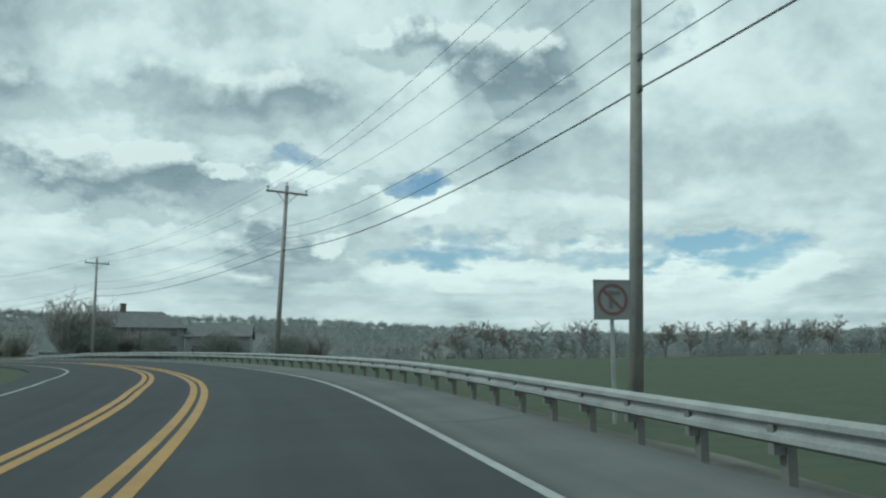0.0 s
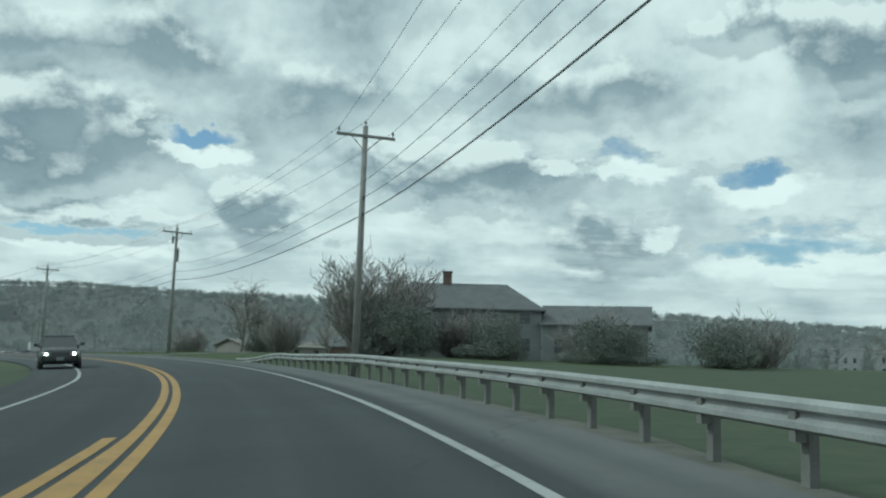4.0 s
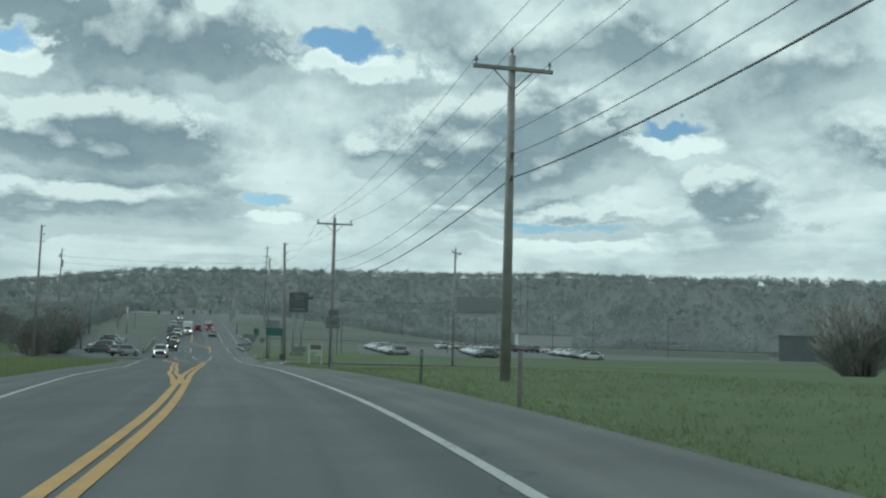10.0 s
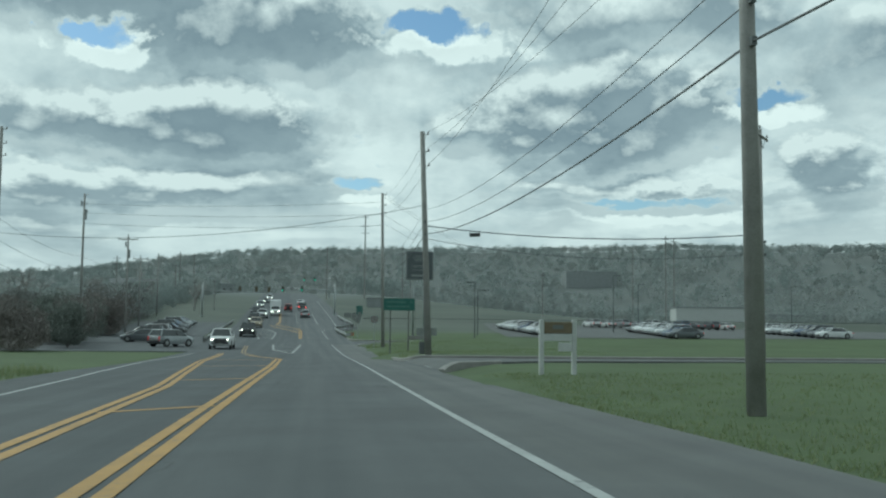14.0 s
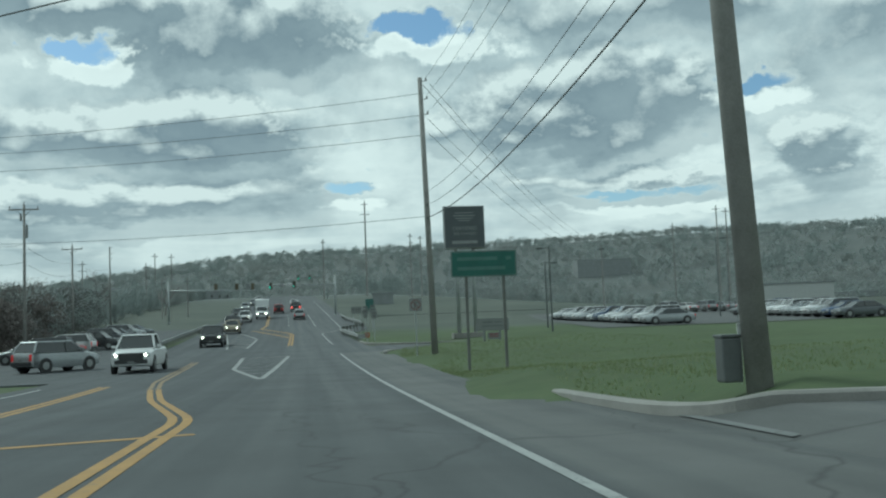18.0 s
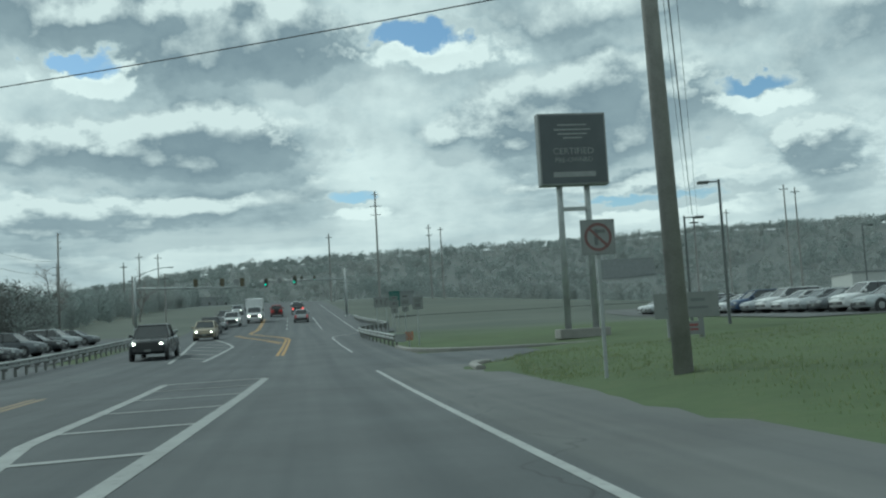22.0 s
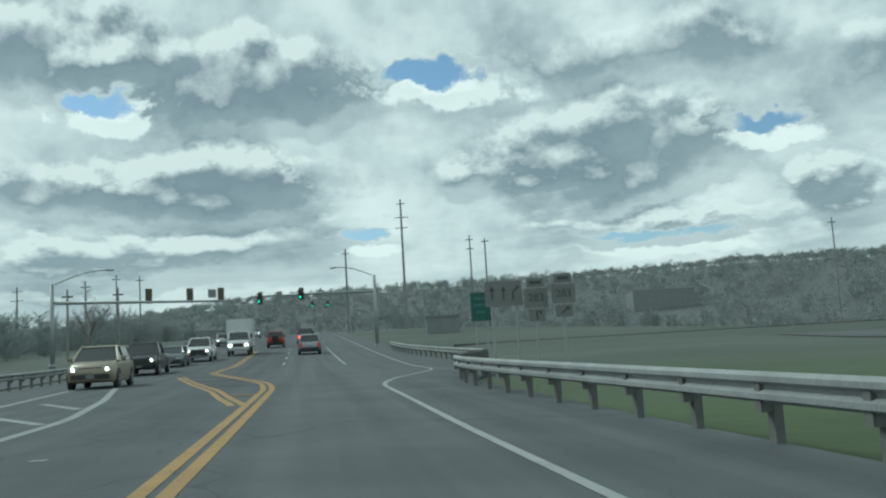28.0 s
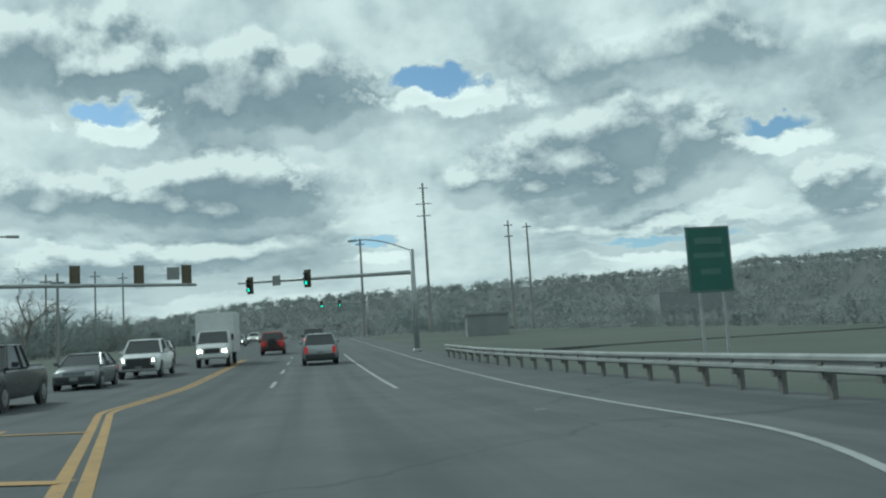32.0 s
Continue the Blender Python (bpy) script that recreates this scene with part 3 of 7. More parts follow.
def strip(name, s0, s1, left, right, dz, mat, step=2.0, thick=0.0):
    """A sheet along the road between two offsets, each a number or a function of the station."""
    lf = left if callable(left) else (lambda s: left)
    rf = right if callable(right) else (lambda s: right)
    n = max(2, int(math.ceil((s1 - s0) / step)) + 1)
    verts, faces, uvs = [], [], []
    for i in range(n):
        s = s0 + (s1 - s0) * i / (n - 1)
        a, b = lf(s), rf(s)
        for k in range(2):
            u = (a, b)[k]
            verts.append(at(s, u, dz))
            uvs.append((u, s))
            if thick:
                verts.append(at(s, u, dz - thick))
                uvs.append((u, s))
        if i:
            if thick:
                o = (i - 1) * 4
                faces += [(o, o + 2, o + 6, o + 4), (o + 2, o + 3, o + 7, o + 6), (o + 1, o, o + 4, o + 5)]
            else:
                o = (i - 1) * 2
                faces.append((o, o + 1, o + 3, o + 2))
    if thick:
        e = (n - 1) * 4
        faces += [(0, 1, 3, 2), (e, e + 2, e + 3, e + 1)]
    me = bpy.data.meshes.new(name)
    me.from_pydata(verts, [], faces)
    lay = me.uv_layers.new(name="UVMap")
    for loop in me.loops:
        lay.data[loop.index].uv = uvs[loop.vertex_index]
    me.materials.append(mat)
    return new(name, me)


def ease(t):
    t = min(1.0, max(0.0, t))
    return t * t * (3 - 2 * t)


def blend(s, *knots):
    """Piecewise smooth value over stations: (station, value), ..."""
    for (a, va), (b, vb) in zip(knots, knots[1:]):
        if s < b:
            return va + (vb - va) * ease((s - a) / (b - a))
    return knots[-1][1]


BANK = [(-20, 0.01), (0, 0.015), (16, 0.025), (49, 0.045), (81, 0.065), (141, 0.063), (155, 0.06), (184, 0.04), (200, 0.038), (210, 0.025), (232, 0.01), (243, 0.0)]
BANK_S, BANK_V = [b[0] for b in BANK], [b[1] for b in BANK]


def smooth_steps(v, a, b):
    t = np.clip((v - a) / (b - a), 0, 1)
    return t * t * (3 - 2 * t)


KERB_U, KERB_S = (4.80, 4.84, 4.92, 5.2, 5.8, 6.6, 7.5, 9.4, 13.0, 34.0), (272.8, 269.8, 267.4, 265.7, 265.1, 264.9, 264.6, 264.4, 263.8, 263.0)

NEAR_S, NEAR_U = (246.5, 248, 249.5, 251.0, 251.9, 253.5, 255.6, 257.0, 258.4), (4.66, 4.72, 5.05, 5.8, 6.5, 8.0, 10.3, 14.0, 36.0)


def corner_rise(s, u):
    """The side road climbs away from the main road."""
    road = 0.25 * smooth_steps(u, 4.62, 5.8) * smooth_steps(s, 224, 242)
    behind = s - np.interp(u, KERB_U, KERB_S)
    grass = 0.30 * smooth_steps(u, 4.7, 5.8) * smooth_steps(behind, 0.2, 1.8)
    return (road + grass) * (1 - smooth_steps(s, 277, 293))


def level(s, u):
    """Height of the banked road plane over the line's own height."""
    return float(np.interp(s, BANK_S, BANK_V)) * min(12.0, max(-12.0, u)) + float(corner_rise(np.array([s]), np.array([u]))[0])


_plain_at = at


def at(s, u=0.0, dz=0.0):
    return _plain_at(s, u, dz + level(s, u))


RIDGE_AZ = [-180, -90, -45, -23, -12, 0, 15, 30, 46, 60, 75, 110, 180]
RIDGE_H = [20, 20, 26, 45, 73, 78, 83, 75, 65, 53, 42, 26, 20]


def ground_z(x, y):
    """Height of the land at arrays of points."""
    s, u = to_road(x, y)
    base = np.interp(s, STN, RZ) + np.interp(s, BANK_S, BANK_V) * np.clip(u, -12, 12)
    # the outer side of the bend falls away behind the shoulder
    fall = np.interp(s, [-60, 100, 118, 126, 137], [0.42, 0.42, 0.40, 0.38, 0.0]) * smooth_steps(u, 3.0, 4.4)
    fall = fall + 0.62 * smooth_steps(u, 4.4, 8.0) * (1 - smooth_steps(u, 10, 18)) * smooth_steps(s, 96, 116) * (1 - smooth_steps(s, 125, 137))
    rise = 0.55 * smooth_steps(u, 6.5, 22) * smooth_steps(s, 266, 290) * (1 - smooth_steps(s, 335, 385))
    lip = 0.40 * smooth_steps(u, 4.9, 7.2) * smooth_steps(s, 290, 306) * (1 - smooth_steps(s, 320.5, 322.5))
    # bed of the side road
    bed = 0.16 * smooth_steps(s - np.interp(u, NEAR_U, NEAR_S), 0.2, 1.2) * (1 - smooth_steps(s - np.interp(u, KERB_U, KERB_S), -0.8, 0.2)) * smooth_steps(u, 2.0, 4.2) * (1 - smooth_steps(u, 55, 70))
    base = base - fall - bed + rise + lip + corner_rise(s, u) - 0.09 + 0.05 * smooth_steps(np.abs(u), 14, 30)
    r = np.hypot(x, y - 60)
    az = np.degrees(np.arctan2(x, y - 60))
    wave = np.array([noise.noise((px * 0.004, py * 0.004, 3.0)) for px, py in zip(x, y)])
    ridge = np.interp(az, RIDGE_AZ, RIDGE_H) * (1 + 0.10 * wave) + 3 * wave
    hill = ridge * smooth_steps(r, 420, 1000) + 1.0
    w = 1 - smooth_steps(np.abs(u), 26, 150)
    far = smooth_steps(s, 700, 880)
    # the cross street's embankment beyond the lot
    street = smooth_steps(u, 9, 17) * smooth_steps(y, 203, 211) * (1 - smooth_steps(y, 223, 250)) * (1 - smooth_steps(x, 150, 210))
    w = w * (1 - far)
    return (base * w + hill * (1 - w)) * (1 - street) + 3.05 * street


def ground_point(x, y):
    return Vector((x, y, float(ground_z(np.array([float(x)]), np.array([float(y)]))[0])))


def grow(a, b, step, out, factor):
    """Grid lines: even from a to b, then wider and wider out to the given distance on both sides."""
    mid = list(np.arange(a, b + step, step))
    hi, lo, d = [mid[-1]], [mid[0]], step
    while hi[-1] < b + out:
        d *= factor
        hi.append(hi[-1] + d)
        lo.append(lo[-1] - d)
    return np.array(sorted(lo[1:]) + mid + hi[1:])


def build_ground():
    xs, ys = grow(-60, 40, 2.5, 3600, 1.13), grow(-215, 290, 2.5, 3600, 1.13)
    gx, gy = np.meshgrid(xs, ys)
    z = ground_z(gx.ravel(), gy.ravel())
    nx = len(xs)
    verts = np.stack([gx.ravel(), gy.ravel(), z], 1)
    faces = [(j * nx + i, j * nx + i + 1, (j + 1) * nx + i + 1, (j + 1) * nx + i) for j in range(len(ys) - 1) for i in range(nx - 1)]
    me = bpy.data.meshes.new("ground")
    me.from_pydata(verts.tolist(), [], faces)
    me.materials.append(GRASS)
    for p in me.polygons:
        p.use_smooth = True
    tagged(new("ground", me), "rolling green grass land rising to wooded hills", "ground", kind="structure")


build_ground()


# Road surface ------------------------------------------------------------
def right_edge(s):
    return blend(s, (-200, 4.1), (8, 4.1), (60, 3.55), (100, 3.4), (145, 3.6), (165, 3.85), (190, 4.2), (208, 4.2), (222, 4.5), (284, 4.6), (303, 5.0), (321, 5.3), (341, 4.7), (352, 4.6), (364, 4.7), (372, 7.0), (379, 8.5), (392, 9.1), (410, 8.5), (520, 8.5))


def left_edge(s):
    return -blend(s, (-200, 8.0), (40, 7.4), (100, 6.0), (160, 6.3), (200, 8.4), (252, 8.6), (290, 10.5), (330, 12.2), (420, 12.5), (520, 12.0))


road = strip("road", -155, 880, left_edge, right_edge, 0.0, ASPHALT, 2.0, thick=0.12)
tagged(road, "worn grey asphalt road with sealed cracks", "road", kind="structure")
def skirt(me, depth=0.25):
    """Gives a sheet real edges that run down into the ground."""
    bm = bmesh.new()
    bm.from_mesh(me)
    bmesh.ops.remove_doubles(bm, verts=bm.verts[:], dist=0.002)
    rim = [e for e in bm.edges if e.is_boundary]
    out = bmesh.ops.extrude_edge_only(bm, edges=rim)["geom"]
    for v in out:
        if isinstance(v, bmesh.types.BMVert):
            v.co.z -= depth
    bm.to_mesh(me)
    bm.free()


def side_road():
    """The side road's mouth, climbing away from the main road."""
    verts, faces, uvs, cols = [], [], [], (4.3, 4.8, 5.3, 5.8, 6.4, 7.0, 7.6, 12, 20, 34, 60)
    stations = list(np.linspace(246.5, 258, 22)) + list(np.linspace(258.8, 263, 5)) + [263 + 9.7 * q ** 1.5 for q in np.linspace(0.06, 1, 17)]
    n = len(stations)
    for s in stations:
        if s < 258.4:
            r = float(np.interp(s, NEAR_S, NEAR_U)) - 0.03
        else:
            r = float(np.interp(s, (258.4, 262.9) + KERB_S[-2::-1], (60, 60) + KERB_U[-2::-1])) + 0.03
        for u in cols:
            verts.append(at(s, min(u, r), -0.02))
            uvs.append((min(u, r), s))
    k = len(cols)
    faces = [(j * k + i, j * k + i + 1, (j + 1) * k + i + 1, (j + 1) * k + i) for j in range(n - 1) for i in range(k - 1)]
    me = bpy.data.meshes.new("side_road")
    me.from_pydata(verts, [], faces)
    lay = me.uv_layers.new(name="UVMap")
    for lp in me.loops:
        lay.data[lp.index].uv = uvs[lp.vertex_index]
    me.materials.append(ASPHALT)
    skirt(me)
    tagged(new("side_road", me), "grey asphalt side road joining the main road", "side road", kind="structure")


side_road()
side_2 = strip("side_road_entry", 321.5, 334, lambda s: right_edge(s) - 0.5, lambda s: blend(s, (321.5, 5.7), (323, 6.6), (326, 7.6), (330, 9.3), (332, 12.5), (333.3, 17.0), (334, 17.0)), -0.02, ASPHALT, 1.0, thick=0.04)
tagged(side_2, "grey asphalt driveway apron with kerbs", "driveway", kind="structure")
def cross_street():
    """A street that leaves the junction to the east on its own low bank."""
    verts, faces, uvs = [], [], []
    for i in range(54):
        x = -16 + i * 3.5
        for y in (211.5, 222.0):
            verts.append((x, y, 3.14))
            uvs.append((y, x))
        for y in (222.0, 211.5):
            verts.append((x, y, 3.0))
            uvs.append((y, x))
        if i:
            o = (i - 1) * 4
            faces += [(o + k, o + 4 + k, o + 4 + (k + 1) % 4, o + (k + 1) % 4) for k in range(4)]
    me = bpy.data.meshes.new("cross_street")
    me.from_pydata(verts, [], faces)
    lay = me.uv_layers.new(name="UVMap")
    for lp in me.loops:
        lay.data[lp.index].uv = uvs[lp.vertex_index]
    me.materials.append(ASPHALT)
    tagged(new("cross_street", me), "grey asphalt cross street on a low bank", "road", kind="structure")


cross_street()


def house_drive():
    """A paved drive that leaves the bend's end for the houses, laid on the land."""
    us = (3.3, 3.8, 4.4, 5.2, 6.2, 7.6, 9.5, 12, 15, 19, 24, 30, 37, 45)
    verts, uvs, k = [], [], 13
    for u in us:
        a = float(np.interp(u, (3.3, 4.4, 6.2, 45), (137.6, 139.4, 140.2, 138.6)))
        b = float(np.interp(u, (3.3, 4.4, 6.2, 45), (147.0, 145.0, 144.2, 142.8)))
        for j in range(k):
            w = (j - 1) / (k - 3)
            p = _plain_at(a + (b - a) * w, u)
            verts.append(ground_point(p.x, p.y) + Vector((0, 0, 0.055 if 0 <= w <= 1 else -0.45)))
            uvs.append((p.x, p.y))
    faces = [(i * k + j, (i + 1) * k + j, (i + 1) * k + j + 1, i * k + j + 1) for i in range(len(us) - 1) for j in range(k - 1)]
    me = bpy.data.meshes.new("house_drive")
    me.from_pydata(verts, [], faces)
    lay = me.uv_layers.new(name="UVMap")
    for lp in me.loops:
        lay.data[lp.index].uv = uvs[lp.vertex_index]
    me.materials.append(ASPHALT)
    tagged(new("house_drive", me), "grey paved drive crossing the lawn to the houses", "driveway", kind="structure")


house_drive()


def verge():
    """Dead growth and grit between the bend's shoulder and the field."""
    k, verts = 5, []
    ss = np.arange(-60, 131, 1.0)
    for s in ss:
        w = 2.1 + 0.5 * noise.noise((s * 0.21, 0.0, 7.0))
        for j in range(k):
            p = _plain_at(float(s), right_edge(float(s)) - 0.05 + w * j / (k - 1))
            verts.append(ground_point(p.x, p.y) + Vector((0, 0, (0.03, 0.20, 0.20, 0.17, -0.10)[j])))
    faces = [(i * k + j, i * k + j + 1, (i + 1) * k + j + 1, (i + 1) * k + j) for i in range(len(ss) - 1) for j in range(k - 1)]
    me = bpy.data.meshes.new("verge")
    me.from_pydata(verts, [], faces)
    me.materials.append(DEAD_GROWTH)
    tagged(new("verge", me), "brown dead grass and grit under the guardrail", "verge", kind="structure")


verge()
yard = strip("yard", 346, 402, -30, -14.2, -0.03, ASPHALT, 2.0, thick=0.1)
tagged(yard, "grey asphalt yard behind the guardrail", "car park", kind="structure")
lot_left = strip("forecourt", 296, 345, -30, lambda s: left_edge(s) + 0.5, -0.02, ASPHALT, 2.0, thick=0.1)
tagged(lot_left, "grey asphalt forecourt beside the road", "forecourt", kind="structure")


def line(name, knots, mat, label, width=0.13, dashes=None, smooth_line=True):
    """A painted line through (station, offset) knots."""
    def off(s):
        if smooth_line:
            ss, uu = [k[0] for k in knots], [k[1] for k in knots]
            return float(np.mean(np.interp([s - 1, s, s + 1], ss, uu)))
        return float(np.interp(s, [k[0] for k in knots], [k[1] for k in knots]))
    s0, s1 = knots[0][0], knots[-1][0]
    spans = [(s0, s1)] if not dashes else [(a, min(a + dashes[0], s1)) for a in np.arange(s0, s1, dashes[0] + dashes[1])]
    for a, b in spans:
        ob = strip(name, a, b, lambda s: off(s) - width / 2, lambda s: off(s) + width / 2, 0.006, mat, 1.0)
        tagged(ob, label, "road marking", kind="structure")


def bar(name, a, b, mat, label, width=0.25):
    """A painted bar between two (station, offset) places."""
    p, q = at(*a, 0.007), at(*b, 0.007)
    d = (q - p).normalized()
    side = d.cross(Vector((0, 0, 1))).normalized() * width / 2
    bm = bmesh.new()
    n = 8
    row = [[bm.verts.new(p.lerp(q, i / n) + side * k) for k in (-1, 1)] for i in range(n + 1)]
    for r0, r1 in zip(row, row[1:]):
        bm.faces.new((r0[0], r0[1], r1[1], r1[0]))
    tagged(mesh_object(name, bm, mat), label, "road marking", kind="structure")


def double(knots):
    for k in (0.12, -0.14):
        line("yellow_line", [(s, u + k) for s, u in knots], YELLOW_PAINT, "worn double yellow line on asphalt", 0.17)


WE, YE = "solid white edge line on asphalt", "yellow hatch bar on asphalt"
line("white_edge_line", [(-155, 2.15), (8, 2.15), (30, 2.08), (45, 1.95), (90, 1.8), (120, 1.88), (150, 1.8), (163, 1.76), (192, 1.85), (217, 2.1), (320.8, 2.05)], WHITE_PAINT, WE, 0.125)
line("white_edge_line", [(339.6, 2.2), (350, 2.1), (364.5, 2.1), (367.1, 2.4), (369.6, 2.9), (372.6, 3.8), (376, 4.9), (378.6, 5.35), (384, 5.35), (401, 5.75), (440, 6.0), (520, 6.0)], WHITE_PAINT, WE, 0.125)
line("white_edge_line", [(-155, -6.4), (28, -6.3), (40, -6.2), (57, -5.2), (99, -4.2), (131, -4.3), (161, -4.5), (179, -5.4), (197, -6.1), (217, -5.9), (240, -7.0), (262, -8.6), (290, -9.6)], WHITE_PAINT, WE, 0.125)
line("white_mouth_line", [(250.8, 4.72), (256, 4.85), (269, 4.95)], WORN_WHITE, "faint worn white line across the side road's mouth", 0.1, dashes=(3.6, 8.6))
line("white_lane_line", [(395.8, 2.45), (440, 2.5)], WHITE_PAINT, "solid white lane line on asphalt", 0.14)
line("white_lane_line", [(401, -1.3), (440, -1.2)], WHITE_PAINT, "broken white lane line on asphalt", 0.14, dashes=(4.5, 7.5))
double([(-155, -1.4), (30, -1.32), (50, -1.42), (90, -1.52), (119, -1.45), (149, -1.38), (163, -1.7), (192, -1.82), (217, -1.68), (252, -1.9), (271, -2.3), (273, -2.7), (279, -4.0), (286, -5.1)])
for k in (0.12, -0.14):
    line("yellow_line", [(286, -5.1 + k), (292, -5.85 + k), (300, -6.3 + k), (316, -7.0 + k)], WORN_YELLOW, "worn faded double yellow line on asphalt", 0.15)
double([(-155, -2.9), (11, -2.85), (28, -2.95), (42, -2.5), (60, -2.2), (78, -1.75)])
double([(184, -1.85), (192.6, -2.2), (198, -2.5), (205, -2.65), (218, -3.2), (235, -3.75), (263, -6.0), (276, -6.7), (290, -7.4)])
for s, w in ((226.3, 0.2), (238.3, 0.2), (252.5, 0.22), (266.5, 0.24)):
    bar("yellow_bar", (s + 1.3, -1.75), (s, -float(np.interp(s, [207, 235, 263, 276], [2.9, 3.75, 6.0, 6.7]))), YELLOW_PAINT, YE, w)
double([(340, -1.42), (366, -1.15), (371, -1.4), (374, -1.75), (393, -5.05), (405, -4.5), (440, -4.6)])
double([(358.5, -1.5), (362, -2.1), (367, -2.75), (374, -4.0), (388, -6.2)])
for s in (363, 370.5, 378, 386):
    left = -float(np.interp(s, [358.5, 362, 374, 388], [1.5, 2.1, 4.0, 6.2]))
    right = -float(np.interp(s, [366, 372, 374, 393], [1.2, 1.45, 1.75, 5.05]))
    bar("yellow_bar", (s, right - 0.1), (s + 0.8, left + 0.1), YELLOW_PAINT, YE, 0.42)
WI = "white hatched island marking on asphalt"
line("white_island_line", [(291, -1.98), (305, -1.75), (320, -1.42)], ISLAND_WHITE, WI, 0.24)
line("white_island_line", [(291, -2.05), (303, -3.85), (319.5, -4.35)], ISLAND_WHITE, WI, 0.24, smooth_line=False)
bar("white_bar", (319.6, -4.4), (320.2, -1.4), ISLAND_WHITE, WI, 0.4)
for s in (296.5, 300.5, 304.5, 308.5, 312.5, 316.2):
    bar("white_bar", (s, -float(np.interp(s, [291, 303, 319.5], [2.05, 3.85, 4.35]))), (s + 0.4, -float(np.interp(s, [291, 320], [1.98, 1.42]))), ISLAND_WHITE, WI, 0.28)
line("white_island_line", [(338, -5.0), (357, -4.75), (365, -5.6), (377, -7.4)], ISLAND_WHITE, WI, 0.22)
line("white_island_line", [(338, -6.6), (350, -7.3), (364, -8.2), (377, -9.0)], ISLAND_WHITE, WI, 0.22)
for s in (341, 346, 351, 356, 361):
    bar("white_bar", (s, -5.0 if s < 358 else -5.4), (s + 4, -7.2), ISLAND_WHITE, WI, 0.26)


def arrow(s, u, turn, hook):
    """A turn arrow painted on the lane."""
    m = stand(s, u, turn, 0.008)
    bm = bmesh.new()
    def quad(pts):
        bm.faces.new([bm.verts.new((*p, 0)) for p in pts])
    quad([(-0.1, 0), (0.1, 0), (0.1, 1.5), (-0.1, 1.7)])
    quad([(-0.1, 1.4), (0.1, 1.5), (-0.55 * hook, 2.0), (-0.6 * hook, 1.8)])
    quad([(-0.5 * hook, 1.5), (-0.5 * hook, 2.3), (-1.1 * hook, 1.9)])
    ob = mesh_object("lane_arrow", bm, WHITE_PAINT)
    ob.matrix_basis = m
    tagged(ob, "white turn arrow painted on asphalt", "road marking", kind="structure")


arrow(340.6, -2.75, 0, 1)
arrow(349, -3.3, 0, 1)
arrow(384, 3.9, 0, -1)


def kerb(name, points, label, sunk=0.0):
    """A raised concrete kerb through (station, offset) points."""
    pts = [at(*p, -sunk) for p in points]
    bm = bmesh.new()
    prof = [(-0.09, -0.25), (0.09, -0.25), (0.09, 0.10), (0.05, 0.13), (-0.06, 0.13), (-0.09, 0.09)]
    rows = []
    for i, p in enumerate(pts):
        d = (pts[min(i + 1, len(pts) - 1)] - pts[max(i - 1, 0)]).normalized()
        side = d.cross(Vector((0, 0, 1))).normalized()
        rows.append([bm.verts.new(p + side * a * 1.6 + Vector((0, 0, b))) for a, b in prof])
    k = len(prof)
    for r0, r1 in zip(rows, rows[1:]):
        for i in range(k):
            bm.faces.new((r0[i], r0[(i + 1) % k], r1[(i + 1) % k], r1[i]))
    bm.faces.new(rows[0])
    bm.faces.new(rows[-1][::-1])
    bmesh.ops.recalc_face_normals(bm, faces=bm.faces[:])
    tagged(mesh_object(name, bm, CONCRETE), label, "kerb", kind="structure")


def arc(points, n=6):
    """A rounded way through knots (Catmull-Rom)."""
    p = [np.array(q, float) for q in points]
    p = [2 * p[0] - p[1], *p, 2 * p[-1] - p[-2]]
    out = []
    for i in range(1, len(p) - 2):
        for t in np.linspace(0, 1, n, endpoint=False):
            out.append(0.5 * (2 * p[i] + (p[i + 1] - p[i - 1]) * t + (2 * p[i - 1] - 5 * p[i] + 4 * p[i + 1] - p[i + 2]) * t * t + (3 * p[i] - p[i - 1] - 3 * p[i + 1] + p[i + 2]) * t**3))
    return [tuple(q) for q in out] + [tuple(p[-2])]


kerb("kerb", arc(list(zip(KERB_S, KERB_U))[::-1]), "rounded concrete kerb round the grass corner")
kerb("kerb", arc([(q, v + 0.05) for q, v in zip(NEAR_S[1:6], NEAR_U[1:6])]), "low worn concrete kerb round the near grass corner", 0.09)
kerb("kerb", arc([(317.4, 4.8), (318.8, 4.88), (320.2, 5.08), (321.1, 5.4), (321.4, 5.75)]), "pale concrete kerb nose beside the driveway")
kerb("kerb", arc([(333.9, 32), (333.6, 14), (334.0, 9), (335.6, 6.2), (338, 5.0), (342, 4.75)]), "long concrete kerb curving out of the driveway")


# Guardrails --------------------------------------------------------------
RAIL_PROFILE = [(0.0, 0.155), (0.075, 0.115), (0.075, 0.06), (0.0, 0.02), (0.0, -0.02), (0.075, -0.06), (0.075, -0.115), (0.0, -0.155)]


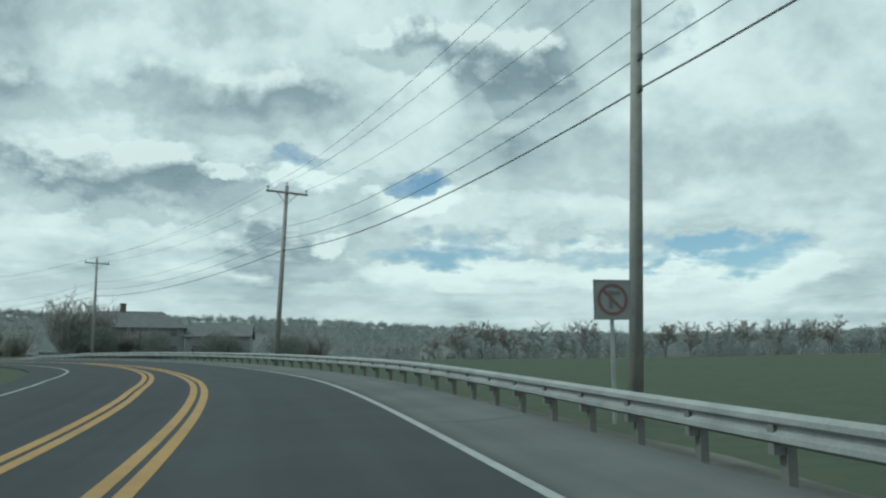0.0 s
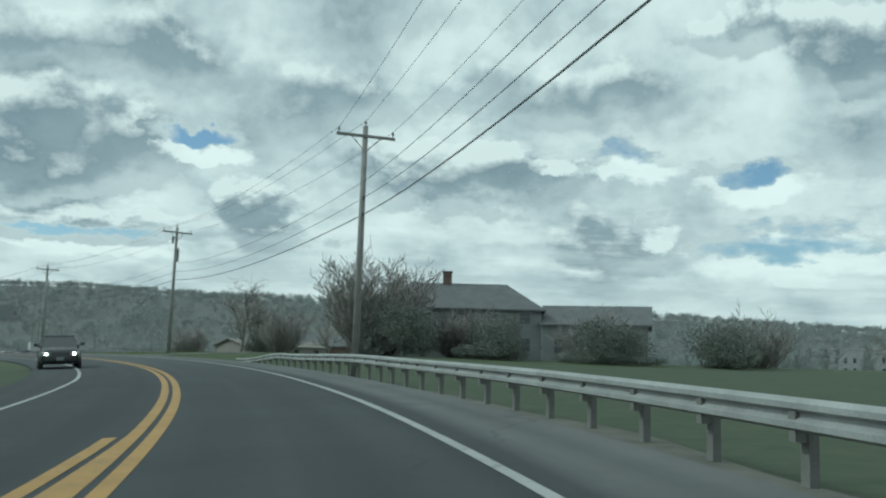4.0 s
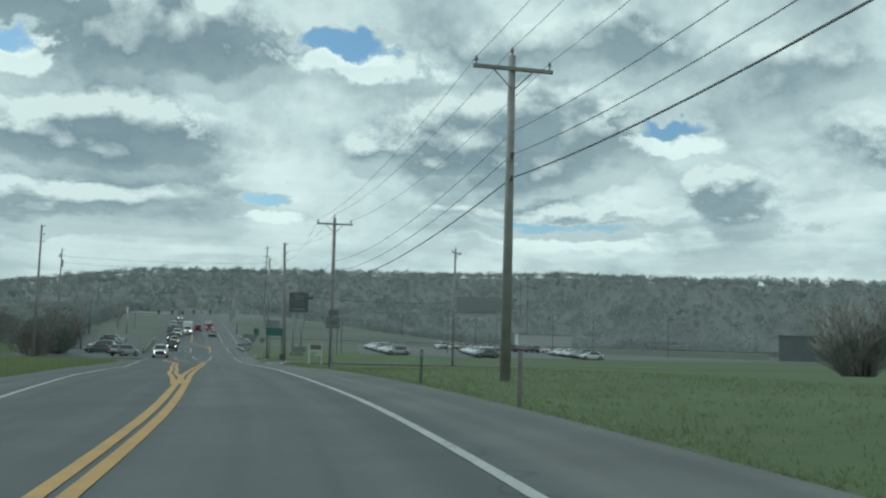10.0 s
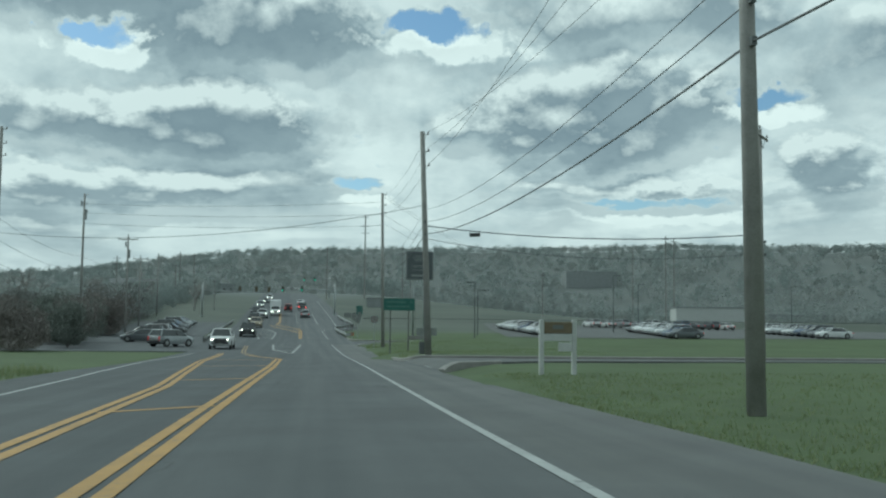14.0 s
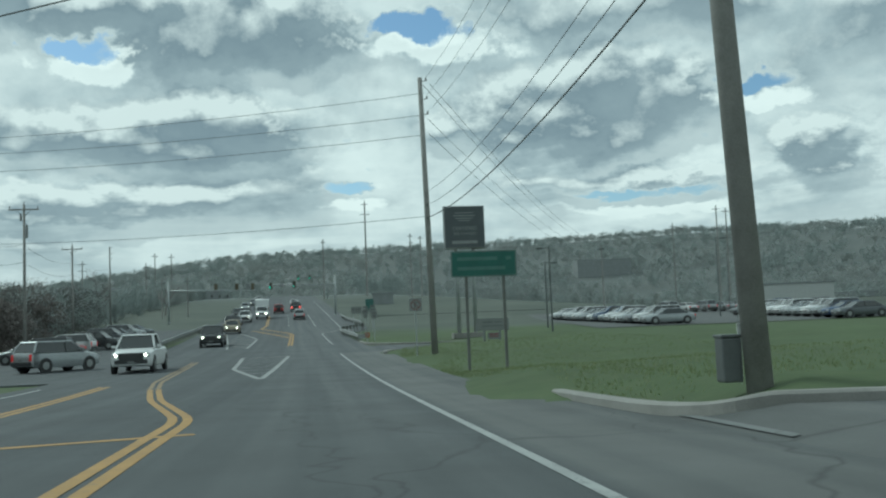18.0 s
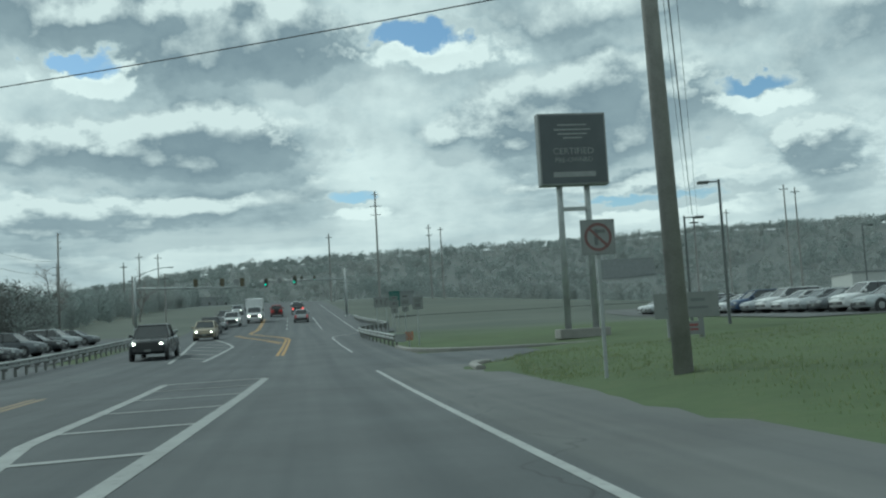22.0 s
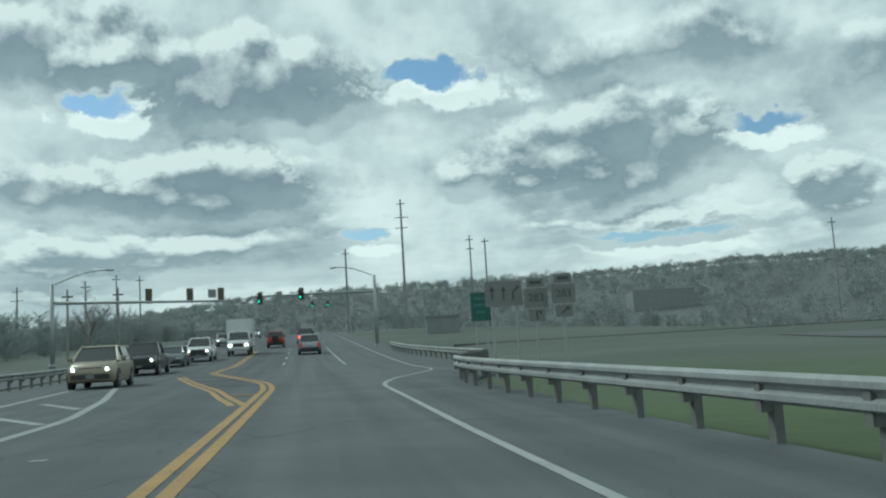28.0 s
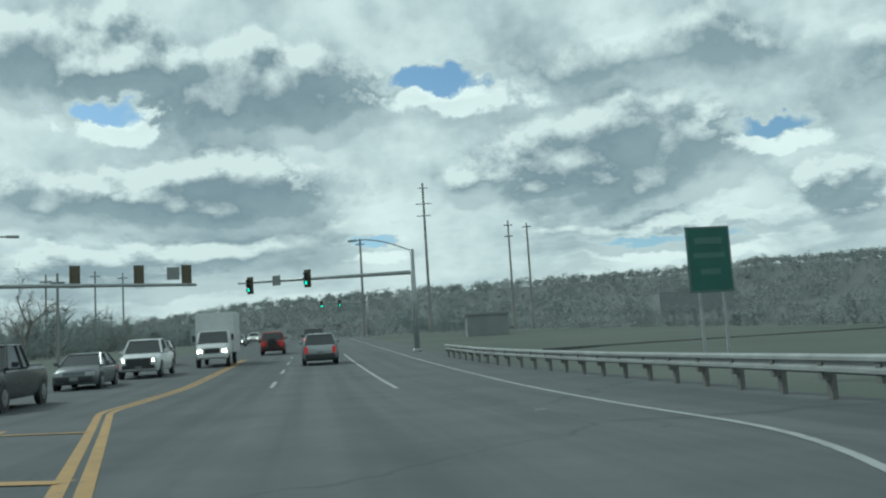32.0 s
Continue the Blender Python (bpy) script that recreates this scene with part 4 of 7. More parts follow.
def guardrail(knots, label, side=-1, top=0.72, drop=None, spacing=1.9):
    """A W-beam rail on posts along (station, offset) knots; its face looks towards the road (side)."""
    s0, s1 = knots[0][0], knots[-1][0]
    ss, uu = [k[0] for k in knots], [k[1] for k in knots]
    def off(s):
        return float(np.mean(np.interp(np.linspace(s - 2, s + 2, 5), ss, uu)))
    fall = drop or (lambda s: 0.0)
    thing = root("guardrail", pose(0, 0, 0), label, "guardrail")
    n = int((s1 - s0) / 1.0) + 1
    bm = bmesh.new()
    rows = []
    for i in range(n):
        s = s0 + (s1 - s0) * i / (n - 1)
        p = at(s, off(s), top - 0.155 - fall(s))
        q = at(s, off(s) + 0.1 * side, top - 0.155 - fall(s))
        d = (q - p).normalized()
        rows.append([bm.verts.new(p + d * a + Vector((0, 0, b))) for a, b in RAIL_PROFILE] + [bm.verts.new(p + d * (a - 0.012) + Vector((0, 0, b))) for a, b in RAIL_PROFILE[::-1]])
    k = len(rows[0])
    for r0, r1 in zip(rows, rows[1:]):
        for i in range(k):
            bm.faces.new((r0[i], r0[(i + 1) % k], r1[(i + 1) % k], r1[i]))
    bm.faces.new(rows[0])
    bm.faces.new(rows[-1][::-1])
    bmesh.ops.recalc_face_normals(bm, faces=bm.faces[:])
    part("rail", bm, RAIL_STEEL, thing, "dull galvanised corrugated rail")
    bm = cubes(((0, 0, -0.05), (0.10, 0.15, 1.34)), ((0.11 * side, 0, 0.42), (0.13, 0.12, 0.34)))
    first = None
    for s in np.arange(s0 + 0.5, s1 - 0.2, spacing):
        m = stand(s, off(s) - 0.13 * side, 0, top - 0.66 - fall(s))
        if first is None:
            first = part("post", bm, POST_STEEL, thing)
            first.matrix_basis = m
        else:
            share("post", first, thing, m)
    return thing


guardrail([(-60, 4.7), (0, 4.7), (60, 4.6), (92, 4.7), (105, 5.3), (115, 6.1), (124, 7.0), (133.5, 8.0)], "dull galvanised guardrail on the outside of the bend", drop=lambda s: blend(s, (-60, 0.22), (98, 0.24), (118, 0.46), (133.5, 1.0)))
turn_rail = guardrail([(341.5, 4.6), (347, 4.45), (354, 4.15), (358, 4.0), (363, 4.0), (366, 4.35), (368.5, 5.0), (372, 6.0), (378, 7.6), (383, 8.05), (391, 8.35), (400, 8.15), (410, 7.6), (422, 7.5)], "dull galvanised guardrail flaring out round the turn lane")
bm = bmesh.new()
for k in range(7):
    box(bm, (-0.02 + 0.085 * k, 0.02 + 0.012 * (k - 3) ** 2 * 0.3, 0.0), (0.09, 0.05, 0.42), bevel=0.008)
end = part("end_section", bm, RAIL_STEEL, turn_rail, "flat grey buffer plate at the rail end")
end.matrix_basis = stand(341.2, 4.62, 0, 0.52)
guardrail([(324, -12.1), (345, -12.6), (380, -13.0), (400, -13.0)], "dull galvanised guardrail across the opposing lanes", side=1)


# Utility poles and wires ---------------------------------------------------
POLES = {}
# how far below the usual height the cables hang on each pole
LOWER = {"P0": 0.0, "P1": 0.0, "P2": 0.0, "P3": 0.2, "P4": 0.75, "P7": 0.0, "P8": -0.4}


def utility_pole(key, x, y, top, arm=True, gear=False, lean=0.0, radius=0.16, label="weathered wooden utility pole with a crossarm", turn=None):
    """A tapered pole; top: world height of the crossarm."""
    g = ground_point(x, y)
    s, _ = to_road(np.array([x]), np.array([y]))
    rz = heading(float(s[0])) if turn is None else turn
    thing = root("utility_pole", pose(g.x, g.y, g.z, 0, lean, rz), label, "utility pole", "utility poles along the road")
    h = top - g.z
    bm = bmesh.new()
    tube(bm, (0, 0, -0.3), (0, 0, h + 0.45), radius, radius * 0.68, 14)
    part("pole", bm, WOOD_POLE, thing, smooth=True)
    if arm:
        bm = bmesh.new()
        box(bm, (0, -0.14, h), (2.5, 0.1, 0.12), bevel=0.015)
        part("crossarm", bm, WOOD_POLE, thing)
        for sx in (-1, 1):
            bm = bmesh.new()
            tube(bm, (0.05 * sx, -0.16, h - 0.62), (0.62 * sx, -0.16, h - 0.05), 0.018, n=6)
            part("brace", bm, DARK_STEEL, thing)
        for ix in (-1.15, 0.0, 1.15):
            bm = bmesh.new()
            z0 = h + 0.06 if ix else h + 0.45
            tube(bm, (ix, -0.14 if ix else 0, z0), (ix, -0.14 if ix else 0, z0 + 0.1), 0.02, n=6)
            tube(bm, (ix, -0.14 if ix else 0, z0 + 0.1), (ix, -0.14 if ix else 0, z0 + 0.17), 0.06, 0.05, 8)
            tube(bm, (ix, -0.14 if ix else 0, z0 + 0.17), (ix, -0.14 if ix else 0, z0 + 0.24), 0.045, 0.03, 8)
            part("insulator", bm, INSULATOR, thing, "brown porcelain insulator")
    else:
        for i, zz in enumerate((h + 0.25, h - 0.75, h - 1.6)):
            bm = bmesh.new()
            tube(bm, (0.1, 0, zz), (0.34, 0, zz + 0.05), 0.022, n=6)
            tube(bm, (0.34, 0, zz + 0.02), (0.34, 0, zz + 0.2), 0.05, 0.035, 8)
            part("insulator", bm, INSULATOR, thing, "insulator on a side bracket")
    for zz in (6.9 - LOWER.get(key, 0.9), 7.6 - LOWER.get(key, 0.9)):
        if zz < h - 1:
            bm = bmesh.new()
            tube(bm, (0, -0.12, zz), (0, -0.26, zz), 0.03, n=6)
            box(bm, (0, -0.2, zz), (0.09, 0.12, 0.14))
            part("cable_clamp", bm, DARK_STEEL, thing)
    if gear:
        for sx, zz in ((-0.28, h - 0.95), (0.22, h - 1.9), (0.22, h - 2.45)):
            bm = bmesh.new()
            tube(bm, (sx, 0.05, zz), (sx, 0.05, zz + 0.55), 0.10, n=10)
            tube(bm, (sx, 0.05, zz + 0.55), (sx, 0.05, zz + 0.68), 0.03, n=6)
            part("switch_gear", bm, SIGN_BACK, thing, "grey cylindrical switch gear")
    POLES[key] = (thing, h, arm)
    return thing


utility_pole("P0", -58.0, -217.0, 6.4)
utility_pole("P1", -30.1, -184.8, 6.9, lean=2.0)
utility_pole("P2", -9.77, -151.3, 8.2, lean=2.8)
utility_pole("P3", 7.2, -105.6, 9.1, lean=0.6)
utility_pole("P4", 14.0, -59.3, 10.6, gear=True, lean=0.8, label="weathered wooden utility pole with crossarm and switch gear")
utility_pole("P5", 10.68, -24.5, 9.75)
utility_pole("P6", 5.05, 15.9, 9.8, lean=-0.6)
utility_pole("P7", -0.6, 57.8, 12.2, arm=False, lean=-2.2, radius=0.2, label="stout leaning wooden utility pole with side brackets")
utility_pole("P8", -5.4, 96.7, 13.8, arm=False, lean=-1.0, radius=0.18, label="tall wooden utility pole beside the grass")


def wire(name, a, b, sag, radius, label, group="wires between the poles"):
    a, b = Vector(a), Vector(b)
    pts = [a.lerp(b, t) - Vector((0, 0, 4 * sag * t * (1 - t))) for t in np.linspace(0, 1, 15)]
    return tagged(ribbon_curve(name, pts, radius, WIRE), label, "overhead wire", group)


def hook(key, x, dz):
    thing, h, arm = POLES[key]
    return thing.matrix_basis @ Vector((x, -0.14, h + dz))


ORDER = ["P0", "P1", "P2", "P3", "P4", "P5", "P6", "P7", "P8"]
for ka, kb in zip(ORDER, ORDER[1:]):
    for x, dz in ((-1.15, 0.28), (0.0, 0.68), (1.15, 0.28)):
        ea = (x, dz) if POLES[ka][2] else (0.34, 0.45 - (1 - x / 1.15) * 0.95)
        eb = (x, dz) if POLES[kb][2] else (0.34, 0.45 - (1 - x / 1.15) * 0.95)
        wire("power_line", hook(ka, *ea), hook(kb, *eb), 0.7, 0.008, "thin bare overhead power line")
    for z, r, sg in ((8.3, 0.010, 0.8), (7.6, 0.012, 0.8), (6.9, 0.022, 0.7)):
        pa, pb = (POLES[k][0].matrix_basis @ Vector((0, -0.26, z - LOWER.get(k, 0.9))) for k in (ka, kb))
        wire("cable", pa, pb, sg, r, "dark sheathed overhead cable")

# poles across the road and far up the hill
for key, x, y, top, r in (("L1", -30.4, 68.1, 14.3, 0.16), ("L2", -39.5, 109.9, 15.2, 0.15), ("L3", -40.4, 128.7, 12.2, 0.15), ("L4", -50.2, 166.9, 12.2, 0.15), ("L5", -58.0, 205.0, 15.5, 0.15)):
    utility_pole(key, x, y, top, arm=key in ("L3", "L4"), gear=key in ("L2", "L3"), radius=r, label="weathered wooden utility pole across the road")
for ka, kb in (("L1", "L2"), ("L2", "L3"), ("L3", "L4"), ("L4", "L5")):
    for z in (9.5, 8.0, 6.4):
        pa, pb = (POLES[k][0].matrix_basis @ Vector((0, -0.26, z)) for k in (ka, kb))
        wire("cable", pa, pb, 0.6, 0.014, "dark overhead cable across the road")
# wires that cross the road from the tall pole
for z0, z1 in ((13.4, 14.5), (12.2, 13.5), (11.1, 12.3), (6.65, 7.5)):
    wire("power_line", Vector((-5.5, 96.7, z0)), Vector((-39.4, 109.9, z1)), 0.35, 0.014, "thin overhead line crossing the road")
for z0, z1, side in ((13.9, 12.0, -0.5), (13.9, 12.0, 0.5), (12.0, 11.0, 0.0), (11.2, 10.2, 0.0)):
    wire("power_line", Vector((-5.3 + side * 0.4, 96.8, z0)), Vector((20.1 + side, 193.6, z1)), 1.6, 0.012, "thin overhead line over the lot")
p7 = POLES["P7"][0].matrix_basis
p7b = Vector((17.7, 54.5, 0.0))
wire("cable", Vector((-0.85, 57.8, 7.1)), p7b + Vector((0, 0, 6.5)), 0.5, 0.03, "dark overhead cable over the side road")
wire("cable", Vector((-0.8, 57.8, 6.35)), p7b + Vector((0, 0, 5.45)), 0.7, 0.016, "dark overhead cable over the side road")
wire("cable", p7 @ Vector((0, 0, 8.6)), POLES["L1"][0].matrix_basis @ Vector((0, 0, 8.4)), 1.0, 0.016, "dark overhead cable crossing the road")
bm = bmesh.new()
box(bm, (0, 0, 0), (0.62, 0.2, 0.22), bevel=0.04)
tube(bm, (-0.3, 0, 0.1), (-0.3, 0, 0.24), 0.015, n=6)
tube(bm, (0.3, 0, 0.1), (0.3, 0, 0.24), 0.015, n=6)
cbox = mesh_object("cable_box", bm, BLACK_TRIM)
pp, qq = Vector((-0.85, 57.8, 7.1)), p7b + Vector((0, 0, 6.5))
pm = pp.lerp(qq, 0.155) - Vector((0, 0, 0.26 + 0.2))
cbox.matrix_basis = pose(pm.x, pm.y, pm.z, 0, 0, math.degrees(math.atan2(qq.y - pp.y, qq.x - pp.x)))
tagged(cbox, "black splice box hanging on an overhead cable", "cable box")


def slim_pole(x, y, top, r, label, arms=(), turn=0.0):
    g = ground_point(x, y)
    thing = root("tall_pole", pose(x, y, g.z, 0, 0, turn), label, "pole", "tall poles on the hill")
    bm = bmesh.new()
    tube(bm, (0, 0, -0.5), (0, 0, top - g.z), r, r * 0.6, 10)
    part("pole", bm, WOOD_POLE, thing)
    for dz, half in arms:
        bm = bmesh.new()
        box(bm, (0, 0, top - g.z - dz), (half * 2, 0.12, 0.16))
        part("arm", bm, DARK_STEEL, thing)
    return thing


slim_pole(-26.4, 351.0, 41.0, 0.34, "tall grey power line pole with short arms on the slope", ((1.0, 1.0), (4.2, 1.6), (6.6, 1.4)))
slim_pole(-37.7, 333.4, 28.0, 0.28, "tall grey power line pole on the slope", ((1.0, 0.8),))
slim_pole(-11.8, 317.5, 27.1, 0.22, "tall grey pole beside a twin on the slope", ((0.8, 0.7), (2.6, 0.7)))
slim_pole(-9.0, 314.4, 26.0, 0.22, "tall grey pole beside a twin on the slope", ((0.6, 0.7),))
slim_pole(68.4, 300.2, 29.7, 0.24, "tall grey power line pole on the slope", ((1.0, 1.0),))
slim_pole(71.0, 300.6, 29.0, 0.24, "tall grey power line pole on the slope", ((1.0, 1.0),))
slim_pole(65.1, 334.4, 28.7, 0.22, "tall grey power line pole on the slope", ((1.0, 0.8),))
slim_pole(-89.8, 344.2, 26.7, 0.22, "tall grey pole across the road", ((1.0, 1.0),))
slim_pole(-86.3, 349.6, 26.7, 0.22, "tall grey pole across the road", ((1.0, 1.0),))
slim_pole(-77.4, 292.0, 19.7, 0.2, "tall grey pole across the road", ((1.0, 0.8),))
slim_pole(-53.5, 237.3, 12.5, 0.16, "grey pole beside the junction", ((0.8, 0.6),))
slim_pole(-56.6, 230.5, 11.9, 0.16, "grey pole beside the junction", ((0.8, 0.6),))


# Signs -----------------------------------------------------------------------
def text_mesh(body, size, depth=0.004):
    """Letters of the built-in font as a bmesh, centred, standing in the x-z plane and facing -y."""
    cu = bpy.data.curves.new("letters", "FONT")
    cu.body, cu.size, cu.extrude, cu.align_x, cu.align_y = body, size, depth, "CENTER", "CENTER"
    ob = bpy.data.objects.new("letters", cu)
    scene.collection.objects.link(ob)
    me = bpy.data.meshes.new_from_object(ob.evaluated_get(bpy.context.evaluated_depsgraph_get()))
    bm = bmesh.new()
    bm.from_mesh(me)
    bpy.data.objects.remove(ob)
    bpy.data.meshes.remove(me)
    bmesh.ops.transform(bm, matrix=pose(0, 0, 0, 90, 0, 0), verts=bm.verts[:])
    return bm


def moved(bm, x, y, z):
    bmesh.ops.translate(bm, vec=(x, y, z), verts=bm.verts[:])
    return bm


def plate(thing, name, x, z, w, h, mat, label, y=-0.04, border=None):
    """A thin sign plate with a rim; x, z its centre."""
    bm = bmesh.new()
    box(bm, (x, y, z), (w, 0.012, h), bevel=0.005)
    face = part(name, bm, mat, thing, label)
    if border is not None:
        bm = bmesh.new()
        t = 0.018
        for cx, cz, sw, sh in ((0, h / 2 - 0.03, w - 0.05, t), (0, -h / 2 + 0.03, w - 0.05, t), (w / 2 - 0.03, 0, t, h - 0.07), (-w / 2 + 0.03, 0, t, h - 0.07)):
            box(bm, (x + cx, y - 0.009, z + cz), (sw, 0.006, sh))
        part("border", bm, border, face)
    return face


def bars(face, x, z, rows, mat, y=-0.052):
    """Plain bars in place of writing: rows of (dx, dz, width, height)."""
    for dx, dz, w, h in rows:
        part("text_bar", cubes(((x + dx, y, z + dz), (w, 0.006, h))), mat, face)


def sign_posts(thing, xs, height, r=0.03, mat=None):
    for x in xs:
        bm = bmesh.new()
        box(bm, (x, 0, height / 2 - 0.2), (r * 2, 0.012, height + 0.4))
        box(bm, (x - r, 0.02, height / 2 - 0.2), (0.008, 0.05, height + 0.4))
        box(bm, (x + r, 0.02, height / 2 - 0.2), (0.008, 0.05, height + 0.4))
        part("post", bm, mat or GALV, thing)


def sign_root(name, x, y, label, turn=0.0, category="road sign"):
    g = ground_point(x, y)
    s, _ = to_road(np.array([float(x)]), np.array([float(y)]))
    return root(name, pose(g.x, g.y, g.z, 0, 0, heading(float(s[0])) + turn), label, category)


def ring(thing, x, z, r, mat, face, slash=True):
    bm = bmesh.new()
    n = 28
    inner = [bm.verts.new((x + math.cos(a) * r * 0.8, -0.054, z + math.sin(a) * r * 0.8)) for a in np.linspace(0, math.tau, n, endpoint=False)]
    outer = [bm.verts.new((x + math.cos(a) * r, -0.054, z + math.sin(a) * r)) for a in np.linspace(0, math.tau, n, endpoint=False)]
    for i in range(n):
        bm.faces.new((inner[i], outer[i], outer[(i + 1) % n], inner[(i + 1) % n]))
    if slash:
        box(bm, (0, 0, 0), (r * 1.75, 0.003, r * 0.18), m=pose(x, -0.055, z, 0, 45, 0))
    part("symbol", bm, mat, face, "red ring with a slash")


def symbol_sign(x, y, w, base, label, turn=0.0):
    """A square white sign with a ringed, slashed symbol."""
    t = sign_root("road_sign", x, y, label, turn)
    sign_posts(t, (0,), base + w)
    f = plate(t, "plate", 0, base + w / 2, w, w, SIGN_PALE, "white square plate", border=SIGN_BACK)
    part("symbol", cubes(((-0.04, -0.05, base + w * 0.5), (w * 0.1, 0.006, w * 0.45)), ((0.05, -0.05, base + w * 0.66), (w * 0.28, 0.006, w * 0.09))), FADED_INK, f, "black arrow symbol")
    ring(t, 0, base + w / 2, w * 0.4, RING_RED, f)
    return t


symbol_sign(-31.52, -185.1, 0.78, 2.0, "square white sign with a ringed symbol beside a pole")
symbol_sign(-6.4, 99.0, 0.72, 2.52, "square white sign with a ringed symbol on a post")

# junction sign with its route number
t = sign_root("route_sign", 5.25, 3.8, "white junction and route number sign on a post")
sign_posts(t, (0.02,), 3.4)
f = plate(t, "plate", 0.0, 3.2, 0.56, 0.38, SIGN_WHITE, "white plate reading JCT", border=SIGN_BLACK)
part("letters", moved(text_mesh("JCT", 0.24), 0, -0.052, 3.2), SIGN_BLACK, f)
f = plate(t, "plate", 0.0, 2.65, 0.78, 0.62, SIGN_WHITE, "white plate with the route number", border=SIGN_BLACK)
part("letters", moved(text_mesh("283", 0.34), 0, -0.052, 2.64), SIGN_BLACK, f)

# low white frame sign
t = sign_root("board_sign", 3.6, 30.2, "low white-framed board sign with a tan panel in the grass", 6, "board sign")
for sx in (-0.52, 0.52):
    bm = bmesh.new()
    box(bm, (sx, 0, 0.7), (0.13, 0.13, 1.9), bevel=0.012)
    part("post", bm, BOARD_WHITE, t, "white square post")
bm = bmesh.new()
box(bm, (0, 0, 1.41), (0.92, 0.05, 0.35), bevel=0.01)
f = part("panel", bm, BOARD_TAN, t, "weathered tan panel with an unreadable mark")
bars(f, 0, 1.41, ((0, 0.02, 0.34, 0.12),), GREY_WALL, y=-0.03)
bm = bmesh.new()
box(bm, (0, 0, 1.11), (0.92, 0.045, 0.21), bevel=0.01)
part("panel", bm, BOARD_WHITE, t, "pale lower panel")
bm = bmesh.new()
box(bm, (0.24, 0, 0.83), (0.44, 0.04, 0.27), bevel=0.01)
part("panel", bm, BOARD_WHITE, t, "small pale hanging panel")
for hx in (0.08, 0.4):
    bm = bmesh.new()
    box(bm, (hx, 0, 0.985), (0.02, 0.02, 0.06))
    part("hanger", bm, GALV, t)

# green guide board
t = sign_root("guide_board", -3.3, 82.55, "large green guide board on two posts beside the road")
for sx in (-0.72, 0.78):
    bm = bmesh.new()
    box(bm, (sx, 0.06, 1.75), (0.11, 0.09, 4.2))
    box(bm, (sx, 0.06, 1.75), (0.03, 0.13, 4.2))
    part("post", bm, POST_STEEL, t, "weathered steel beam post")
f = plate(t, "board", 0.0, 4.16, 2.62, 1.02, SIGN_GREEN, "green board with rows of writing", border=SIGN_WHITE)
bars(f, 0, 4.16, ((-0.25, 0.2, 1.6, 0.13), (-0.1, -0.18, 1.9, 0.13), (1.0, 0.2, 0.22, 0.13)), GREEN_PALE)

# dealer's tall sign
t = sign_root("pylon_sign", -2.6, 128.9, "tall dark two-legged pylon sign with pale edges", 0, "pylon sign")
ht = 11.05 - t.matrix_basis.translation.z
for sx in (-0.72, 0.72):
    bm = bmesh.new()
    tube(bm, (sx, 0.2, -0.3), (sx, 0.2, ht - 0.2), 0.17, 0.15, 16)
    part("leg", bm, GALV, t, "grey round steel leg", smooth=True)
bm = bmesh.new()
box(bm, (0, 0.2, ht - 4.85), (1.44, 0.16, 0.2))
part("cross_beam", bm, GALV, t)
bm = bmesh.new()
box(bm, (0, 0, ht - 1.85), (3.55, 0.62, 3.7), bevel=0.05)
b = part("cabinet", bm, SIGN_BACK, t, "sign cabinet with pale metal edges")
bm = bmesh.new()
box(bm, (0, -0.32, ht - 1.85), (3.36, 0.02, 3.5))
f = part("face", bm, SIGN_DARK, b, "dark face")
part("letters", moved(text_mesh("CERTIFIED", 0.46), 0, -0.345, ht - 1.98), SIGN_BACK, t, "pale lettering")
part("letters", moved(text_mesh("PRE-OWNED", 0.34), 0, -0.345, ht - 2.42), SIGN_BACK, t, "pale lettering")
for dz, w in ((-0.62, 1.5), (-0.86, 1.9), (-1.08, 1.5), (-1.28, 1.0)):
    part("emblem_bar", cubes(((0, -0.335, ht + dz), (w, 0.012, 0.07))), SIGN_BACK, t, "pale emblem stripe")
part("text_bar", cubes(((0, -0.335, ht - 3.15), (2.2, 0.012, 0.26))), SIGN_BACK, t)
bm = bmesh.new()
box(bm, (0, 0.2, 0.22), (2.6, 1.2, 0.5), bevel=0.06)
part("plinth", bm, CONCRETE, t, "grey concrete plinth")

# board in the grass by the lot
t = sign_root("board_sign", -1.4, 112.6, "pale board sign on two posts in the grass", 0, "board sign")
hb = 1.15 - t.matrix_basis.translation.z
for sx in (-0.6, 0.5):
    part("post", cubes(((sx, 0, hb / 2 - 0.35), (0.16, 0.14, hb + 0.3))), SIGN_WHITE, t)
f = plate(t, "panel", 0, hb - 0.42, 2.3, 0.86, SIGN_WHITE, "pale panel with faint writing", y=-0.1)
bars(f, 0, hb - 0.42, ((-0.35, 0.16, 0.7, 0.1), (0.4, 0.16, 0.5, 0.1), (0.0, -0.1, 1.5, 0.08)), GREY_WALL, y=-0.112)
f = plate(t, "panel", 0.05, hb - 1.2, 0.85, 0.45, SIGN_WHITE, "small lower panel", y=-0.1)
bars(f, 0.05, hb - 1.2, ((0, 0.1, 0.6, 0.07), (0, -0.05, 0.6, 0.06)), SIGN_RED, y=-0.112)

